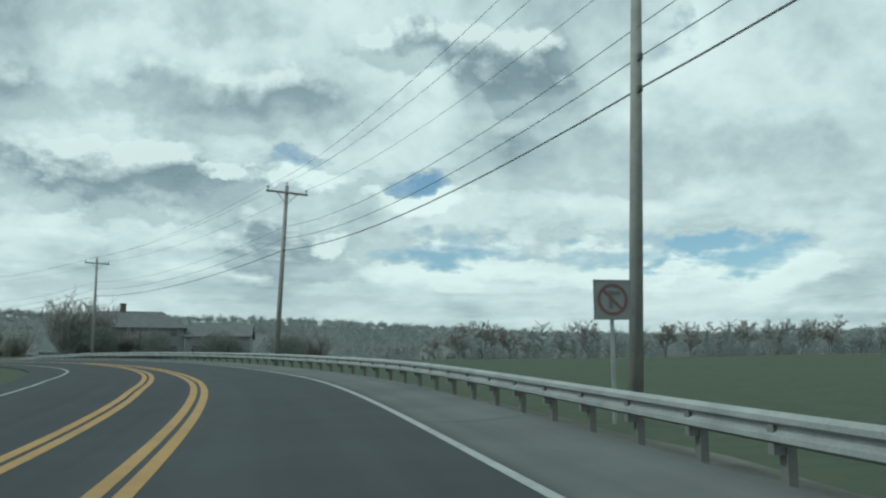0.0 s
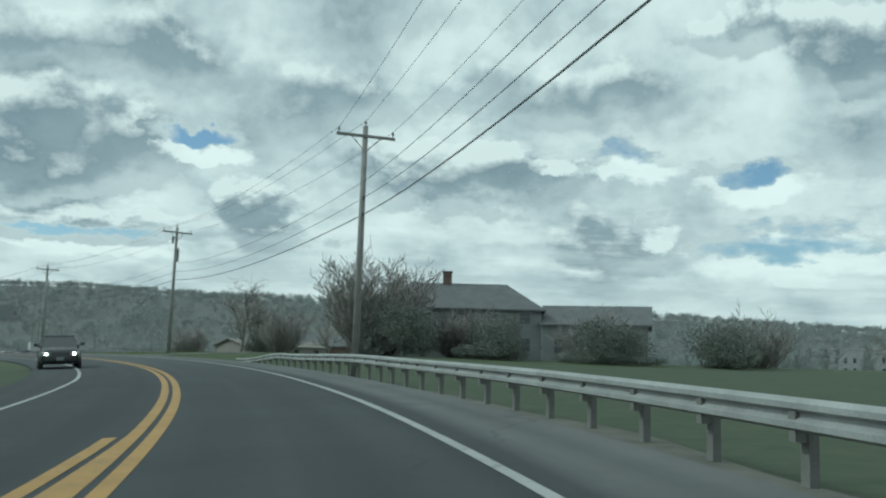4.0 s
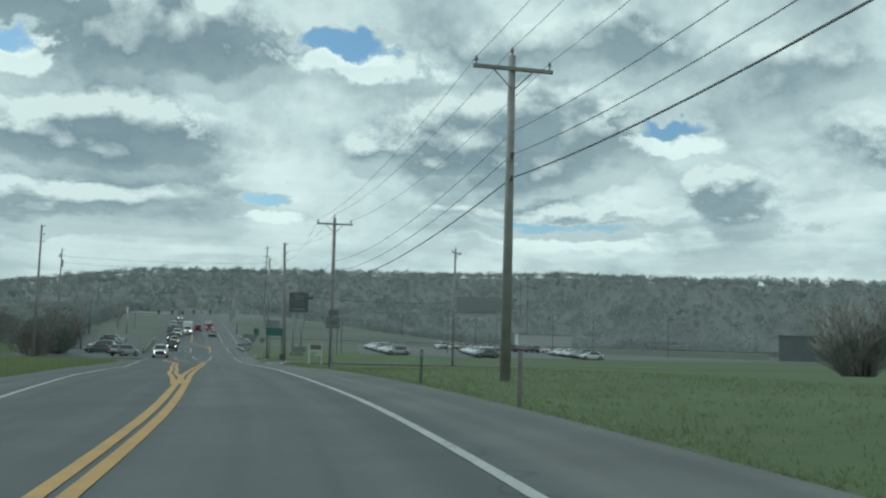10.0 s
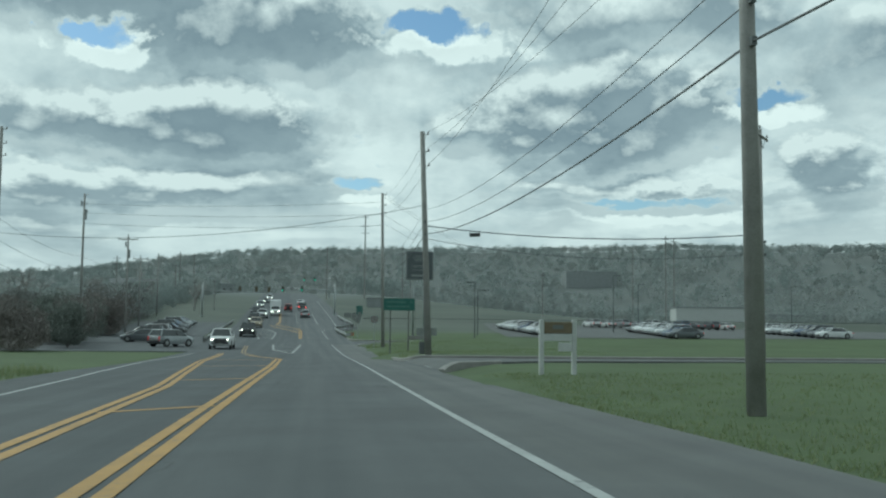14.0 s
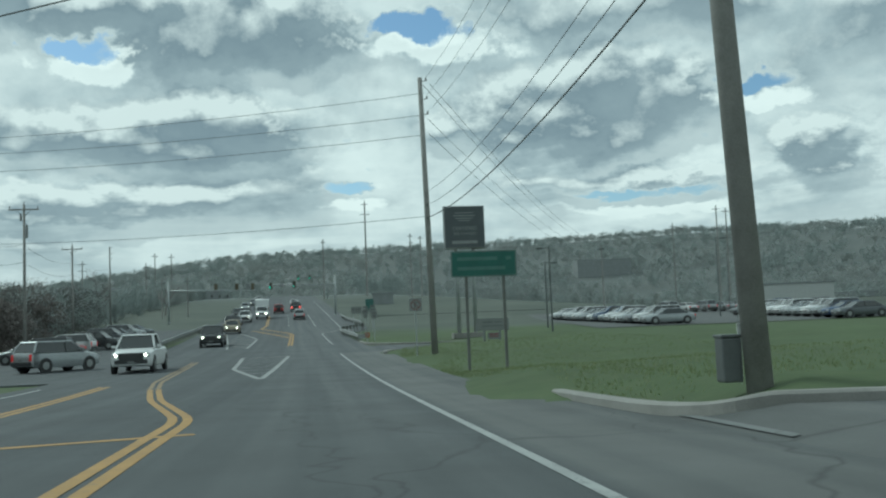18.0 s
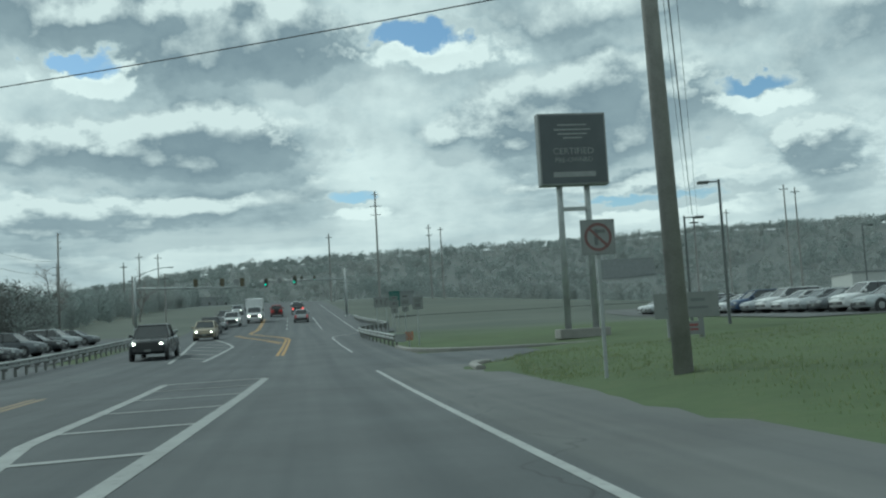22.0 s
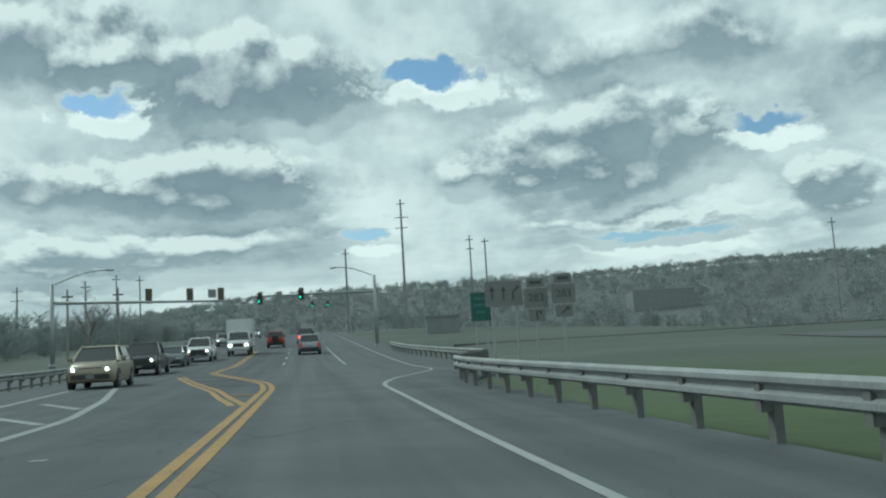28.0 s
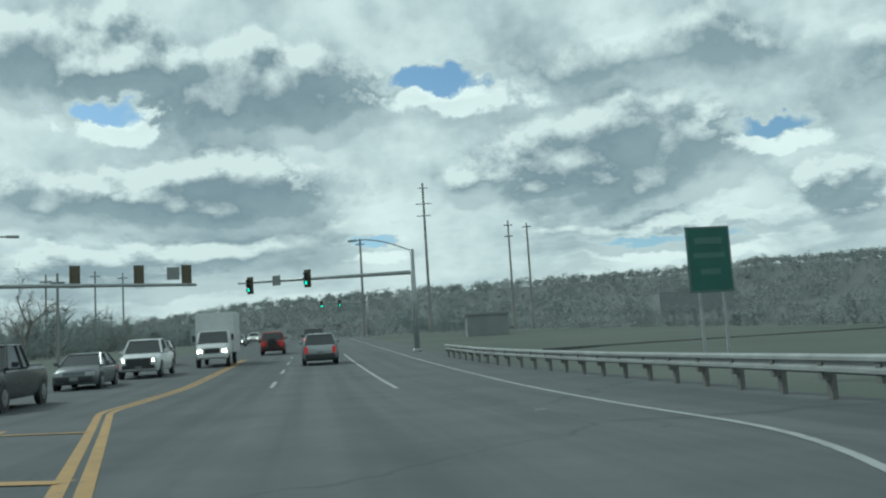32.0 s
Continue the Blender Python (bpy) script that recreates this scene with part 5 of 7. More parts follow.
# white regulation sign and striped end marker at the guardrail
t = sign_root("road_sign", -11.0, 135.2, "pale rectangular sign on a slim post")
sign_posts(t, (0,), 2.75)
f = plate(t, "plate", 0, 2.42, 0.6, 0.74, SIGN_WHITE, "pale plate with faint writing", border=SIGN_BACK)
bars(f, 0, 2.42, ((0, 0.2, 0.4, 0.07), (0, 0.08, 0.34, 0.07), (0, -0.14, 0.32, 0.2)), FADED_INK)
t = sign_root("end_marker", -11.45, 131.7, "orange and grey striped marker board at the rail end")
sign_posts(t, (0,), 0.9)
f = plate(t, "board", 0, 0.69, 0.44, 0.44, SIGN_ORANGE, "orange board with diagonal stripes")
for k in (-0.22, -0.075, 0.075, 0.22):
    bm = bmesh.new()
    vs = [bm.verts.new((max(-0.21, min(0.21, k + d - 0.15 * e)), -0.05, 0.69 + 0.21 * e)) for d, e in ((-0.032, -1), (0.032, -1), (0.032, 1), (-0.032, 1))]
    bm.faces.new(vs)
    part("stripe", bm, SIGN_BACK, f, "dull grey stripe")

# lane and route signs before the junction
t = sign_root("lane_sign", -14.35, 156.6, "white lane arrow sign on two posts behind the rail")
zb = 3.42 - t.matrix_basis.translation.z
sign_posts(t, (-0.35, 0.4), zb)
f = plate(t, "plate", 0, zb - 0.38, 1.17, 0.78, SIGN_WHITE, "white plate with three black arrows", border=SIGN_BACK)
for ax in (-0.36, 0.0):
    bm = bmesh.new()
    box(bm, (ax, -0.05, zb - 0.42), (0.05, 0.006, 0.3))
    bm.faces.new([bm.verts.new(p) for p in ((ax - 0.08, -0.053, zb - 0.3), (ax + 0.08, -0.053, zb - 0.3), (ax, -0.053, zb - 0.14))])
    part("arrow", bm, SIGN_GREY, f, "black straight arrow")
bm = bmesh.new()
box(bm, (0.3, -0.05, zb - 0.46), (0.05, 0.006, 0.26))
box(bm, (0, 0, 0), (0.2, 0.006, 0.05), m=pose(0.37, -0.05, zb - 0.28, 0, -35, 0))
bm.faces.new([bm.verts.new(p) for p in ((0.40, -0.053, zb - 0.14), (0.52, -0.053, zb - 0.17), (0.44, -0.053, zb - 0.28))])
part("arrow", bm, SIGN_GREY, f, "black right-turn arrow")
for px, py, below in ((-13.35, 156.6, -1), (-12.5, 156.5, 1)):
    t = sign_root("route_sign", px, py, "white route number sign with plates on a post")
    zb = (3.47 if below < 0 else 3.55) - t.matrix_basis.translation.z
    sign_posts(t, (0,), zb)
    f = plate(t, "plate", 0, zb - 0.14, 0.56, 0.28, SIGN_WHITE, "small white top plate", border=SIGN_BACK)
    bars(f, 0, zb - 0.14, ((0, 0, 0.36, 0.1),), SIGN_GREY)
    f = plate(t, "plate", 0, zb - 0.62, 0.74, 0.6, SIGN_WHITE, "white plate with the route number", border=SIGN_BACK)
    part("letters", moved(text_mesh("283", 0.34), 0, -0.052, zb - 0.62), SIGN_GREY, f)
    f = plate(t, "plate", 0, zb - 1.15, 0.53, 0.38, SIGN_WHITE, "white arrow plate", border=SIGN_BACK)
    bm = bmesh.new()
    box(bm, (0, 0, 0), (0.28, 0.006, 0.05), m=pose(0, -0.05, zb - 1.15, 0, -40 if below > 0 else 90, 0))
    bm.faces.new([bm.verts.new(p) for p in ((0.03, -0.053, zb - 1.03), (0.16, -0.053, zb - 1.03), (0.15, -0.053, zb - 1.16))])
    part("arrow", bm, SIGN_GREY, f, "black arrow")
t = sign_root("guide_sign", -14.4, 180.3, "tall green guide sign on two posts beside the turn lane")
zb = 5.0 - t.matrix_basis.translation.z
sign_posts(t, (-0.3, 0.3), zb)
f = plate(t, "plate", 0, zb - 0.78, 1.12, 1.6, SIGN_GREEN, "green plate with bars of writing", border=SIGN_WHITE)
bars(f, 0, zb - 0.78, ((0, 0.45, 0.7, 0.16), (0, 0.1, 0.8, 0.12), (0, -0.3, 0.5, 0.14)), GREEN_PALE)
t = sign_root("board_sign", -52.8, 127.2, "pale shop board on a post across the road", 0, "board sign")
zb = 3.2 - t.matrix_basis.translation.z
part("post", cubes(((0, 0, zb / 2 - 0.2), (0.2, 0.2, zb + 0.2))), GALV, t)
f = plate(t, "panel", 0, zb - 0.6, 2.6, 1.3, SIGN_WHITE, "pale panel", y=-0.14)
bars(f, 0, zb - 0.6, ((0, 0.2, 1.6, 0.2), (0, -0.2, 1.9, 0.16)), GREY_WALL, y=-0.152)


# Traffic signals --------------------------------------------------------------
def signal_head(mast, p, lit):
    """A three-lamp head at p (mast space) whose lamps look along +y."""
    bm = bmesh.new()
    box(bm, p, (0.36, 0.22, 1.06), bevel=0.03)
    box(bm, (p[0], p[1] - 0.02, p[2]), (0.6, 0.015, 1.32))
    h = part("signal_head", bm, SIGNAL_YELLOW, mast, "dark signal head with a back plate")
    for k in range(3):
        z = p[2] + 0.33 - 0.33 * k
        bm = bmesh.new()
        tube(bm, (p[0], p[1] + 0.10, z), (p[0], p[1] + 0.135, z), 0.13, n=16)
        on = k == 2 and lit == "green"
        part("lens", bm, GREEN_ON if on else BLACK_TRIM, h, "lit green lens" if on else "dark lens")
        bm = bmesh.new()
        tube(bm, (p[0], p[1] + 0.10, z), (p[0], p[1] + 0.3, z - 0.02), 0.15, 0.16, 16, caps=False)
        part("visor", bm, BLACK_TRIM, h)


def signal_mast(x, y, arm_z, end, heads, lamp, label, sag=(-0.15, 0.12)):
    """A pole with a long arm to the end (x, y), heads at metres along it and a street lamp arm."""
    g = ground_point(x, y)
    d = Vector((end[0] - x, end[1] - y))
    turn = math.degrees(math.atan2(d.y, d.x))
    mast = root("signal_mast", pose(x, y, g.z, 0, 0, turn), label, "traffic signal", "traffic signals at the junction")
    h, n = arm_z - g.z, d.length
    bm = bmesh.new()
    tube(bm, (0, 0, -0.3), (0, 0, h + 1.0), 0.2, 0.15, 14)
    tube(bm, (0, 0, 0), (0, 0, 0.3), 0.3, 0.3, 14)
    part("pole", bm, GALV, mast, smooth=True)
    bm = bmesh.new()
    tube(bm, (0, 0, h + sag[0]), (n, 0, h + sag[1]), 0.15, 0.09, 12)
    part("arm", bm, GALV, mast, smooth=True)
    for hx, what in heads:
        if what == "sign":
            bm = bmesh.new()
            box(bm, (hx, 0.14, h + 0.02), (0.75, 0.015, 0.75))
            part("plate", bm, SIGN_BACK, mast, "square plate on the arm")
        else:
            signal_head(mast, (hx, 0.18, h - 0.12), what)
    way = [Vector((lamp[0] * k / 10, 0, h + 0.9 + lamp[1] * math.sin(k / 10 * math.pi / 2))) for k in range(11)]
    last = way[-1]
    a = ribbon_curve("lamp_arm", way, 0.05, GALV, mast)
    a["label"] = "curved lamp arm"
    bm = bmesh.new()
    box(bm, last + Vector((0.3 * (1 if lamp[0] > 0 else -1), 0, 0)), (0.7, 0.28, 0.14), bevel=0.04)
    part("lamp_head", bm, GALV, a, "grey street lamp head")
    return mast


signal_mast(-49.8, 209.6, 9.15, (-36.4, 216.2), ((8.0, "back"), (11.6, "back"), (13.6, "sign"), (14.4, "back")), (4.4, 1.3), "galvanised signal mast with heads seen from behind", (-0.6, -0.7))
signal_mast(-23.6, 225.1, 9.95, (-37.4, 232.3), ((8.9, "green"), (11.8, "sign"), (14.3, "green")), (4.6, 1.3), "galvanised signal mast with lit heads", (-0.6, 0.2))
signal_mast(-38.0, 344.5, 17.6, (-50.5, 342.6), ((5.2, "green"), (8.6, "green")), (-3.0, 1.2), "far galvanised signal mast with lit heads up the road")


# Vehicles ----------------------------------------------------------------------
def loft(bm, sections):
    rows = [[bm.verts.new(p) for p in sec] for sec in sections]
    k = len(rows[0])
    for r0, r1 in zip(rows, rows[1:]):
        for i in range(k):
            bm.faces.new((r0[i], r0[(i + 1) % k], r1[(i + 1) % k], r1[i]))
    bm.faces.new(rows[0])
    bm.faces.new(rows[-1][::-1])
    bmesh.ops.recalc_face_normals(bm, faces=bm.faces[:])


def slab(y, w, z0, z1, tuck=0.06, lean=0.0):
    """A rounded cross-section at y: half-width w, from z0 to z1; lean draws the top in."""
    r = min(0.12, (z1 - z0) * 0.3)
    m = (z0 + z1) / 2
    return [Vector(p) for p in ((-w + tuck, y, z0), (w - tuck, y, z0), (w, y, z0 + r * 1.3), (w + 0.01, y, m), (w - lean * 0.5, y, z1 - r), (w - lean - r, y, z1), (-w + lean + r, y, z1), (-w + lean * 0.5, y, z1 - r), (-w - 0.01, y, m), (-w, y, z0 + r * 1.3))]


KINDS = {
    # length, width, belt, roof, (rear base, rear roof, front roof, front base) along y, hood height, wheel radius, ground clearance
    "sedan": (4.75, 1.82, 0.97, 1.45, (-1.75, -1.0, 0.35, 1.15), 0.90, 0.33, 0.19),
    "suv": (4.65, 1.88, 1.10, 1.70, (-2.18, -1.86, 0.45, 1.20), 1.04, 0.36, 0.24),
    "jeep": (4.4, 1.88, 1.18, 1.84, (-1.85, -1.80, 0.55, 0.80), 1.10, 0.40, 0.30),
    "pickup": (5.75, 2.0, 1.22, 1.90, (-0.75, -0.55, 0.85, 1.50), 1.16, 0.40, 0.32),
    "hatchback": (4.2, 1.78, 1.0, 1.52, (-2.0, -1.55, 0.3, 1.15), 0.93, 0.32, 0.19),
}


def wheel(thing, x, y, r):
    side = 1 if x > 0 else -1
    bm = bmesh.new()
    for a, b, ra, rb in ((-0.11, -0.08, r - 0.03, r), (-0.08, 0.08, r, r), (0.08, 0.11, r, r - 0.03)):
        tube(bm, (x + a, y, r), (x + b, y, r), ra, rb, 20)
    w = part("wheel", bm, RUBBER, thing, "black tyre")
    bm = bmesh.new()
    tube(bm, (x + 0.085 * side, y, r), (x + 0.118 * side, y, r), r * 0.66, r * 0.58, 16)
    for k in range(5):
        box(bm, (0, 0, r * 0.3), (0.02, r * 0.16, r * 0.5), m=pose(x + 0.125 * side, y, r, k * 72, 0, 0))
    part("rim", bm, RIM, w, "metal rim")


def pane(name, a, b, c, d, thing):
    """A thin sheet of glass between four corners."""
    inward = (b - a).cross(d - a).normalized() * 0.025
    mid = (a + b + c + d) / 4
    if inward.dot(mid - Vector((0, 0, mid.z))) > 0:
        inward = -inward
    bm = bmesh.new()
    loft(bm, [[a, b, c, d], [p + inward for p in (a, b, c, d)]])
    part(name, bm, GLASS_DARK, thing, "dark tinted glass")


def car(kind, paint, m, label, lit=False, brake=False, group=""):
    length, width, belt, roof, (rb, rr, fr, fb), hood, wr, clear = KINDS[kind]
    h, w = length / 2, width / 2
    colour = PAINTS[paint]
    thing = root("pickup_truck" if kind == "pickup" else "car", m, label, "pickup truck" if kind == "pickup" else "car", group)
    bm = bmesh.new()
    deck = belt if kind in ("suv", "jeep", "hatchback") else (belt - 0.02 if kind == "sedan" else belt)
    secs = [slab(-h, w * 0.86, clear + 0.22, deck - 0.10, lean=0.03), slab(-h + 0.08, w * 0.95, clear + 0.1, deck - 0.02, lean=0.03), slab(-h + 0.45, w, clear, deck, lean=0.04),
            slab(rb, w, clear, belt, lean=0.04), slab(0.1, w, clear, belt, lean=0.04), slab(fb - 0.1, w, clear, belt - 0.01, lean=0.04), slab(fb + 0.25, w, clear, hood + 0.02, lean=0.05),
            slab(h - 0.35, w * 0.97, clear + 0.02, hood - 0.06, lean=0.08), slab(h - 0.08, w * 0.9, clear + 0.08, hood - 0.15, lean=0.08), slab(h, w * 0.78, clear + 0.2, hood - 0.26, lean=0.05)]
    loft(bm, secs)
    body = part("body", bm, colour, thing, smooth=True)
    body.data.set_sharp_from_angle(angle=radians(38))
    # glasshouse
    cw, tw = w - 0.07, w - 0.26
    base = [(-cw, rb, belt - 0.03), (cw, rb, belt - 0.03), (cw, fb, belt - 0.03), (-cw, fb, belt - 0.03)]
    top = [(-tw, rr, roof - 0.05), (tw, rr, roof - 0.05), (tw, fr, roof - 0.05), (-tw, fr, roof - 0.05)]
    b0, b1, b2, b3 = (Vector(p) for p in base)
    t0, t1, t2, t3 = (Vector(p) for p in top)
    pane("rear_window", b0, b1, t1, t0, thing)
    pane("windscreen", b2, b3, t3, t2, thing)
    f = (-0.05 - rb) / (fb - rb), (-0.05 - rr) / (fr - rr)
    for p0, p1, q1, q0 in ((b1, b2, t2, t1), (b0, b3, t3, t0)):
        pm, qm = p0.lerp(p1, f[0]), q0.lerp(q1, f[1])
        pane("side_window", p0, pm, qm, q0, thing)
        pane("side_window", pm, p1, q1, qm, thing)
    bm = bmesh.new()
    loft(bm, [[Vector(p) for p in ((-tw - 0.03, rr - 0.06, roof - 0.06), (tw + 0.03, rr - 0.06, roof - 0.06), (tw + 0.03, fr + 0.06, roof - 0.06), (-tw - 0.03, fr + 0.06, roof - 0.06))],
              [Vector(p) for p in ((-tw + 0.02, rr + 0.02, roof - 0.01), (tw - 0.02, rr + 0.02, roof - 0.01), (tw - 0.02, fr - 0.05, roof - 0.01), (-tw + 0.02, fr - 0.05, roof - 0.01))],
              [Vector(p) for p in ((-tw + 0.2, rr + 0.2, roof), (tw - 0.2, rr + 0.2, roof), (tw - 0.2, fr - 0.25, roof), (-tw + 0.2, fr - 0.25, roof))]])
    part("roof", bm, colour, thing)
    for k, (b0, t0) in enumerate(zip(base, top)):
        bm = bmesh.new()
        tube(bm, Vector(b0), Vector(t0), 0.055, 0.045, 6)
        part("pillar", bm, colour, thing)
    for sx in (-1, 1):
        bm = bmesh.new()
        a, b = Vector((sx * (cw + 0.005), -0.05, belt - 0.03)), Vector((sx * (tw + 0.01), -0.05, roof - 0.05))
        tube(bm, a, b, 0.045, 0.04, 6)
        part("pillar", bm, BLACK_TRIM, thing)
        bm = bmesh.new()
        box(bm, (sx * (w + 0.1), fb - 0.25, belt + 0.08), (0.2, 0.1, 0.15), bevel=0.03)
        part("wing_mirror", bm, colour, thing)
        for y in (-h + 0.85, h - 0.85):
            bm = bmesh.new()
            tube(bm, (sx * (w - 0.1), y, wr), (sx * (w + 0.015), y, wr), wr + 0.07, n=20)
            part("wheel_arch", bm, BLACK_TRIM, thing)
            wheel(thing, sx * (w - 0.08), y, wr)
        bm = bmesh.new()
        box(bm, (sx * (w - 0.30), h - 0.1, hood - 0.27), (0.36, 0.22, 0.15), bevel=0.03)
        lamp = part("headlight", bm, LENS_CLEAR, thing, "lit headlight" if lit else "clear headlight")
        if lit:
            bm = bmesh.new()
            tube(bm, (sx * (w - 0.30), h - 0.02, hood - 0.27), (sx * (w - 0.30), h + 0.02, hood - 0.27), 0.075, 0.06, 12)
            part("bulb", bm, HEAD_ON, lamp, "glowing bulb")
        bm = bmesh.new()
        tall = kind in ("suv", "jeep", "pickup")
        box(bm, (sx * (w - 0.2), -h + 0.06, deck - 0.22 - (0.06 if tall else 0)), (0.2 if tall else 0.4, 0.14, 0.36 if tall else 0.16), bevel=0.03)
        part("tail_light", bm, BRAKE_ON if brake else LENS_RED, thing, "lit red tail light" if brake else "red tail light")
    bm = bmesh.new()
    box(bm, (0, h - 0.03, clear + 0.26), (width * 0.78, 0.1, 0.2), bevel=0.04)
    if kind in ("pickup", "jeep"):
        box(bm, (0, h - 0.02, hood - 0.36), (width * 0.58, 0.12, 0.40), bevel=0.03)
    else:
        box(bm, (0, h - 0.07, hood - 0.28), (width * 0.48, 0.1, 0.17), bevel=0.02)
    part("grille", bm, BLACK_TRIM, thing, "black grille and lower intake")
    bm = bmesh.new()
    box(bm, (0, -h + 0.01, clear + 0.25), (width * 0.86, 0.14, 0.24), bevel=0.05)
    part("rear_bumper", bm, CHROME if kind == "pickup" else BLACK_TRIM, thing, "rear bumper")
    for y in (h + 0.025, -h - 0.07):
        bm = bmesh.new()
        box(bm, (0, y, clear + (0.26 if y > 0 else 0.42)), (0.32, 0.012, 0.16))
        part("number_plate", bm, SIGN_WHITE, thing, "plain pale number plate")
    if kind == "pickup":
        bm = bmesh.new()
        box(bm, (0, (-h + rb) / 2, belt + 0.005), (width - 0.3, rb + h - 0.25, 0.02))
        part("bed", bm, BLACK_TRIM, thing, "dark open load bed")
    if kind == "jeep":
        bm = bmesh.new()
        tube(bm, (0, -h - 0.02, 0.98), (0, -h - 0.22, 0.98), 0.38, n=20)
        part("spare_wheel", bm, RUBBER, thing, "black spare wheel")
    return thing


def box_truck(m, label):
    t = root("box_truck", m, label, "truck")
    bm = bmesh.new()
    box(bm, (0, -1.6, 2.05), (2.35, 5.0, 2.5), bevel=0.04)
    part("cargo_box", bm, PAINTS["white"], t, "white cargo box")
    bm = bmesh.new()
    loft(bm, [slab(0.95, 1.0, 0.55, 2.2, lean=0.08), slab(1.7, 1.0, 0.5, 2.15, lean=0.1), slab(2.35, 0.98, 0.5, 1.42, lean=0.06), slab(3.1, 0.92, 0.5, 1.2, lean=0.08), slab(3.2, 0.8, 0.6, 1.0, lean=0.05)])
    part("cab", bm, PAINTS["white"], t, "white cab")
    bm = bmesh.new()
    loft(bm, [[Vector(p) for p in ((-0.9, 2.36, 1.42), (0.9, 2.36, 1.42), (0.8, 1.78, 2.12), (-0.8, 1.78, 2.12))], [Vector(p) for p in ((-0.9, 2.3, 1.40), (0.9, 2.3, 1.40), (0.8, 1.70, 2.10), (-0.8, 1.70, 2.10))]])
    part("windscreen", bm, GLASS_DARK, t, "dark windscreen")
    bm = bmesh.new()
    box(bm, (0, -0.4, 0.62), (0.9, 6.6, 0.2))
    part("chassis", bm, BLACK_TRIM, t)
    for sx in (-0.88, 0.88):
        for y in (2.3, -2.6):
            wheel(t, sx, y, 0.42)
        bm = bmesh.new()
        box(bm, (sx * 0.8, 3.12, 0.95), (0.3, 0.16, 0.2), bevel=0.03)
        part("headlight", bm, HEAD_ON, t, "lit headlight")
        bm = bmesh.new()
        box(bm, (sx * 1.3, 2.1, 1.75), (0.16, 0.1, 0.36), bevel=0.02)
        part("wing_mirror", bm, BLACK_TRIM, t)
    bm = bmesh.new()
    box(bm, (0, 3.16, 0.98), (0.9, 0.1, 0.3), bevel=0.02)
    part("grille", bm, BLACK_TRIM, t)
    return t


def lane_car(kind, paint, s, u, label, away=True, **kw):
    slope = math.degrees(math.atan2(float(np.interp(s + 2, STN, RZ) - np.interp(s - 2, STN, RZ)), 4.0))
    p = at(s, u, 0.004)
    m = pose(p.x, p.y, p.z, 0, 0, heading(s)) @ pose(0, 0, 0, slope, math.degrees(math.atan(-level(s, 1.0))), 0)
    return car(kind, paint, m if away else m @ pose(0, 0, 0, 0, 0, 180), label, **kw)


# going up the hill
lane_car("suv", "silver", 423.5, 0.6, "silver sport utility car driving ahead")
lane_car("jeep", "red", 451, -2.9, "dull red off-road car with a spare wheel")
lane_car("pickup", "black", 458, 0.5, "black pickup truck driving uphill", brake=True)
lane_car("sedan", "white", 490, 0.6, "white car far up the hill")
# coming down
lane_car("hatchback", "black", 115.5, -4.9, "black car with lit headlights coming round the bend", away=False, lit=True)
lane_car("pickup", "white", 306.0, -8.7, "white pickup truck with lit headlights coming down", away=False, lit=True)
lane_car("pickup", "black", 346, -8.3, "black pickup truck with lit headlights coming down", away=False, lit=True)
lane_car("suv", "tan", 379, -8.3, "tan sport utility car with lit headlights", away=False, lit=True)
lane_car("pickup", "black", 398, -9.3, "black pickup truck with lit headlights", away=False, lit=True)
lane_car("sedan", "grey", 411, -9.3, "dark grey saloon car coming down", away=False)
lane_car("pickup", "white", 420, -8.2, "white pickup truck with lit headlights", away=False, lit=True)
lane_car("suv", "black", 437, -10.2, "black sport utility car coming down", away=False)
lane_car("suv", "silver", 470, -10.0, "silver sport utility car coming down", away=False, lit=True)
lane_car("sedan", "grey", 500, -9.0, "grey car far up the hill with lit headlights", away=False, lit=True)
lane_car("suv", "white", 528, -8.5, "white car far up the hill with lit headlights", away=False, lit=True)
p = at(431, -5.7, 0.004)
box_truck(pose(p.x, p.y, p.z, 0, 0, heading(431) + 180) @ pose(0, 0, 0, -3.4, 0, 0), "white box truck with lit headlights coming down")
# standing by the forecourt
p = at(312.0, -14.2)
car("suv", "silver", pose(p.x, p.y, p.z, 0, 0, heading(314) - 38), "silver car waiting at the forecourt exit")
for k, (s, u, kind, paint) in enumerate(((326, -19, "sedan", "grey"), (331, -19.5, "suv", "black"), (336, -20, "sedan", "red"), (341, -20, "suv", "white"))):
    p = at(s, u)
    car(kind, paint, pose(p.x, p.y, p.z, 0, 0, heading(s) + 84), f"{paint} car parked on the forecourt", group="cars on the forecourt")

for k, (s, u, kind, paint) in enumerate(((349, -19.0, "suv", "black"), (353, -19.6, "sedan", "grey"), (361, -20, "suv", "grey"), (369, -20.4, "sedan", "black"), (377, -20.8, "suv", "silver"), (386, -21, "sedan", "grey"))):
    p = at(s, u, -0.025)
    car(kind, paint, pose(p.x, p.y, p.z, 0, 0, heading(s) - 102), f"{paint} car parked behind the guardrail", group="cars behind the guardrail")


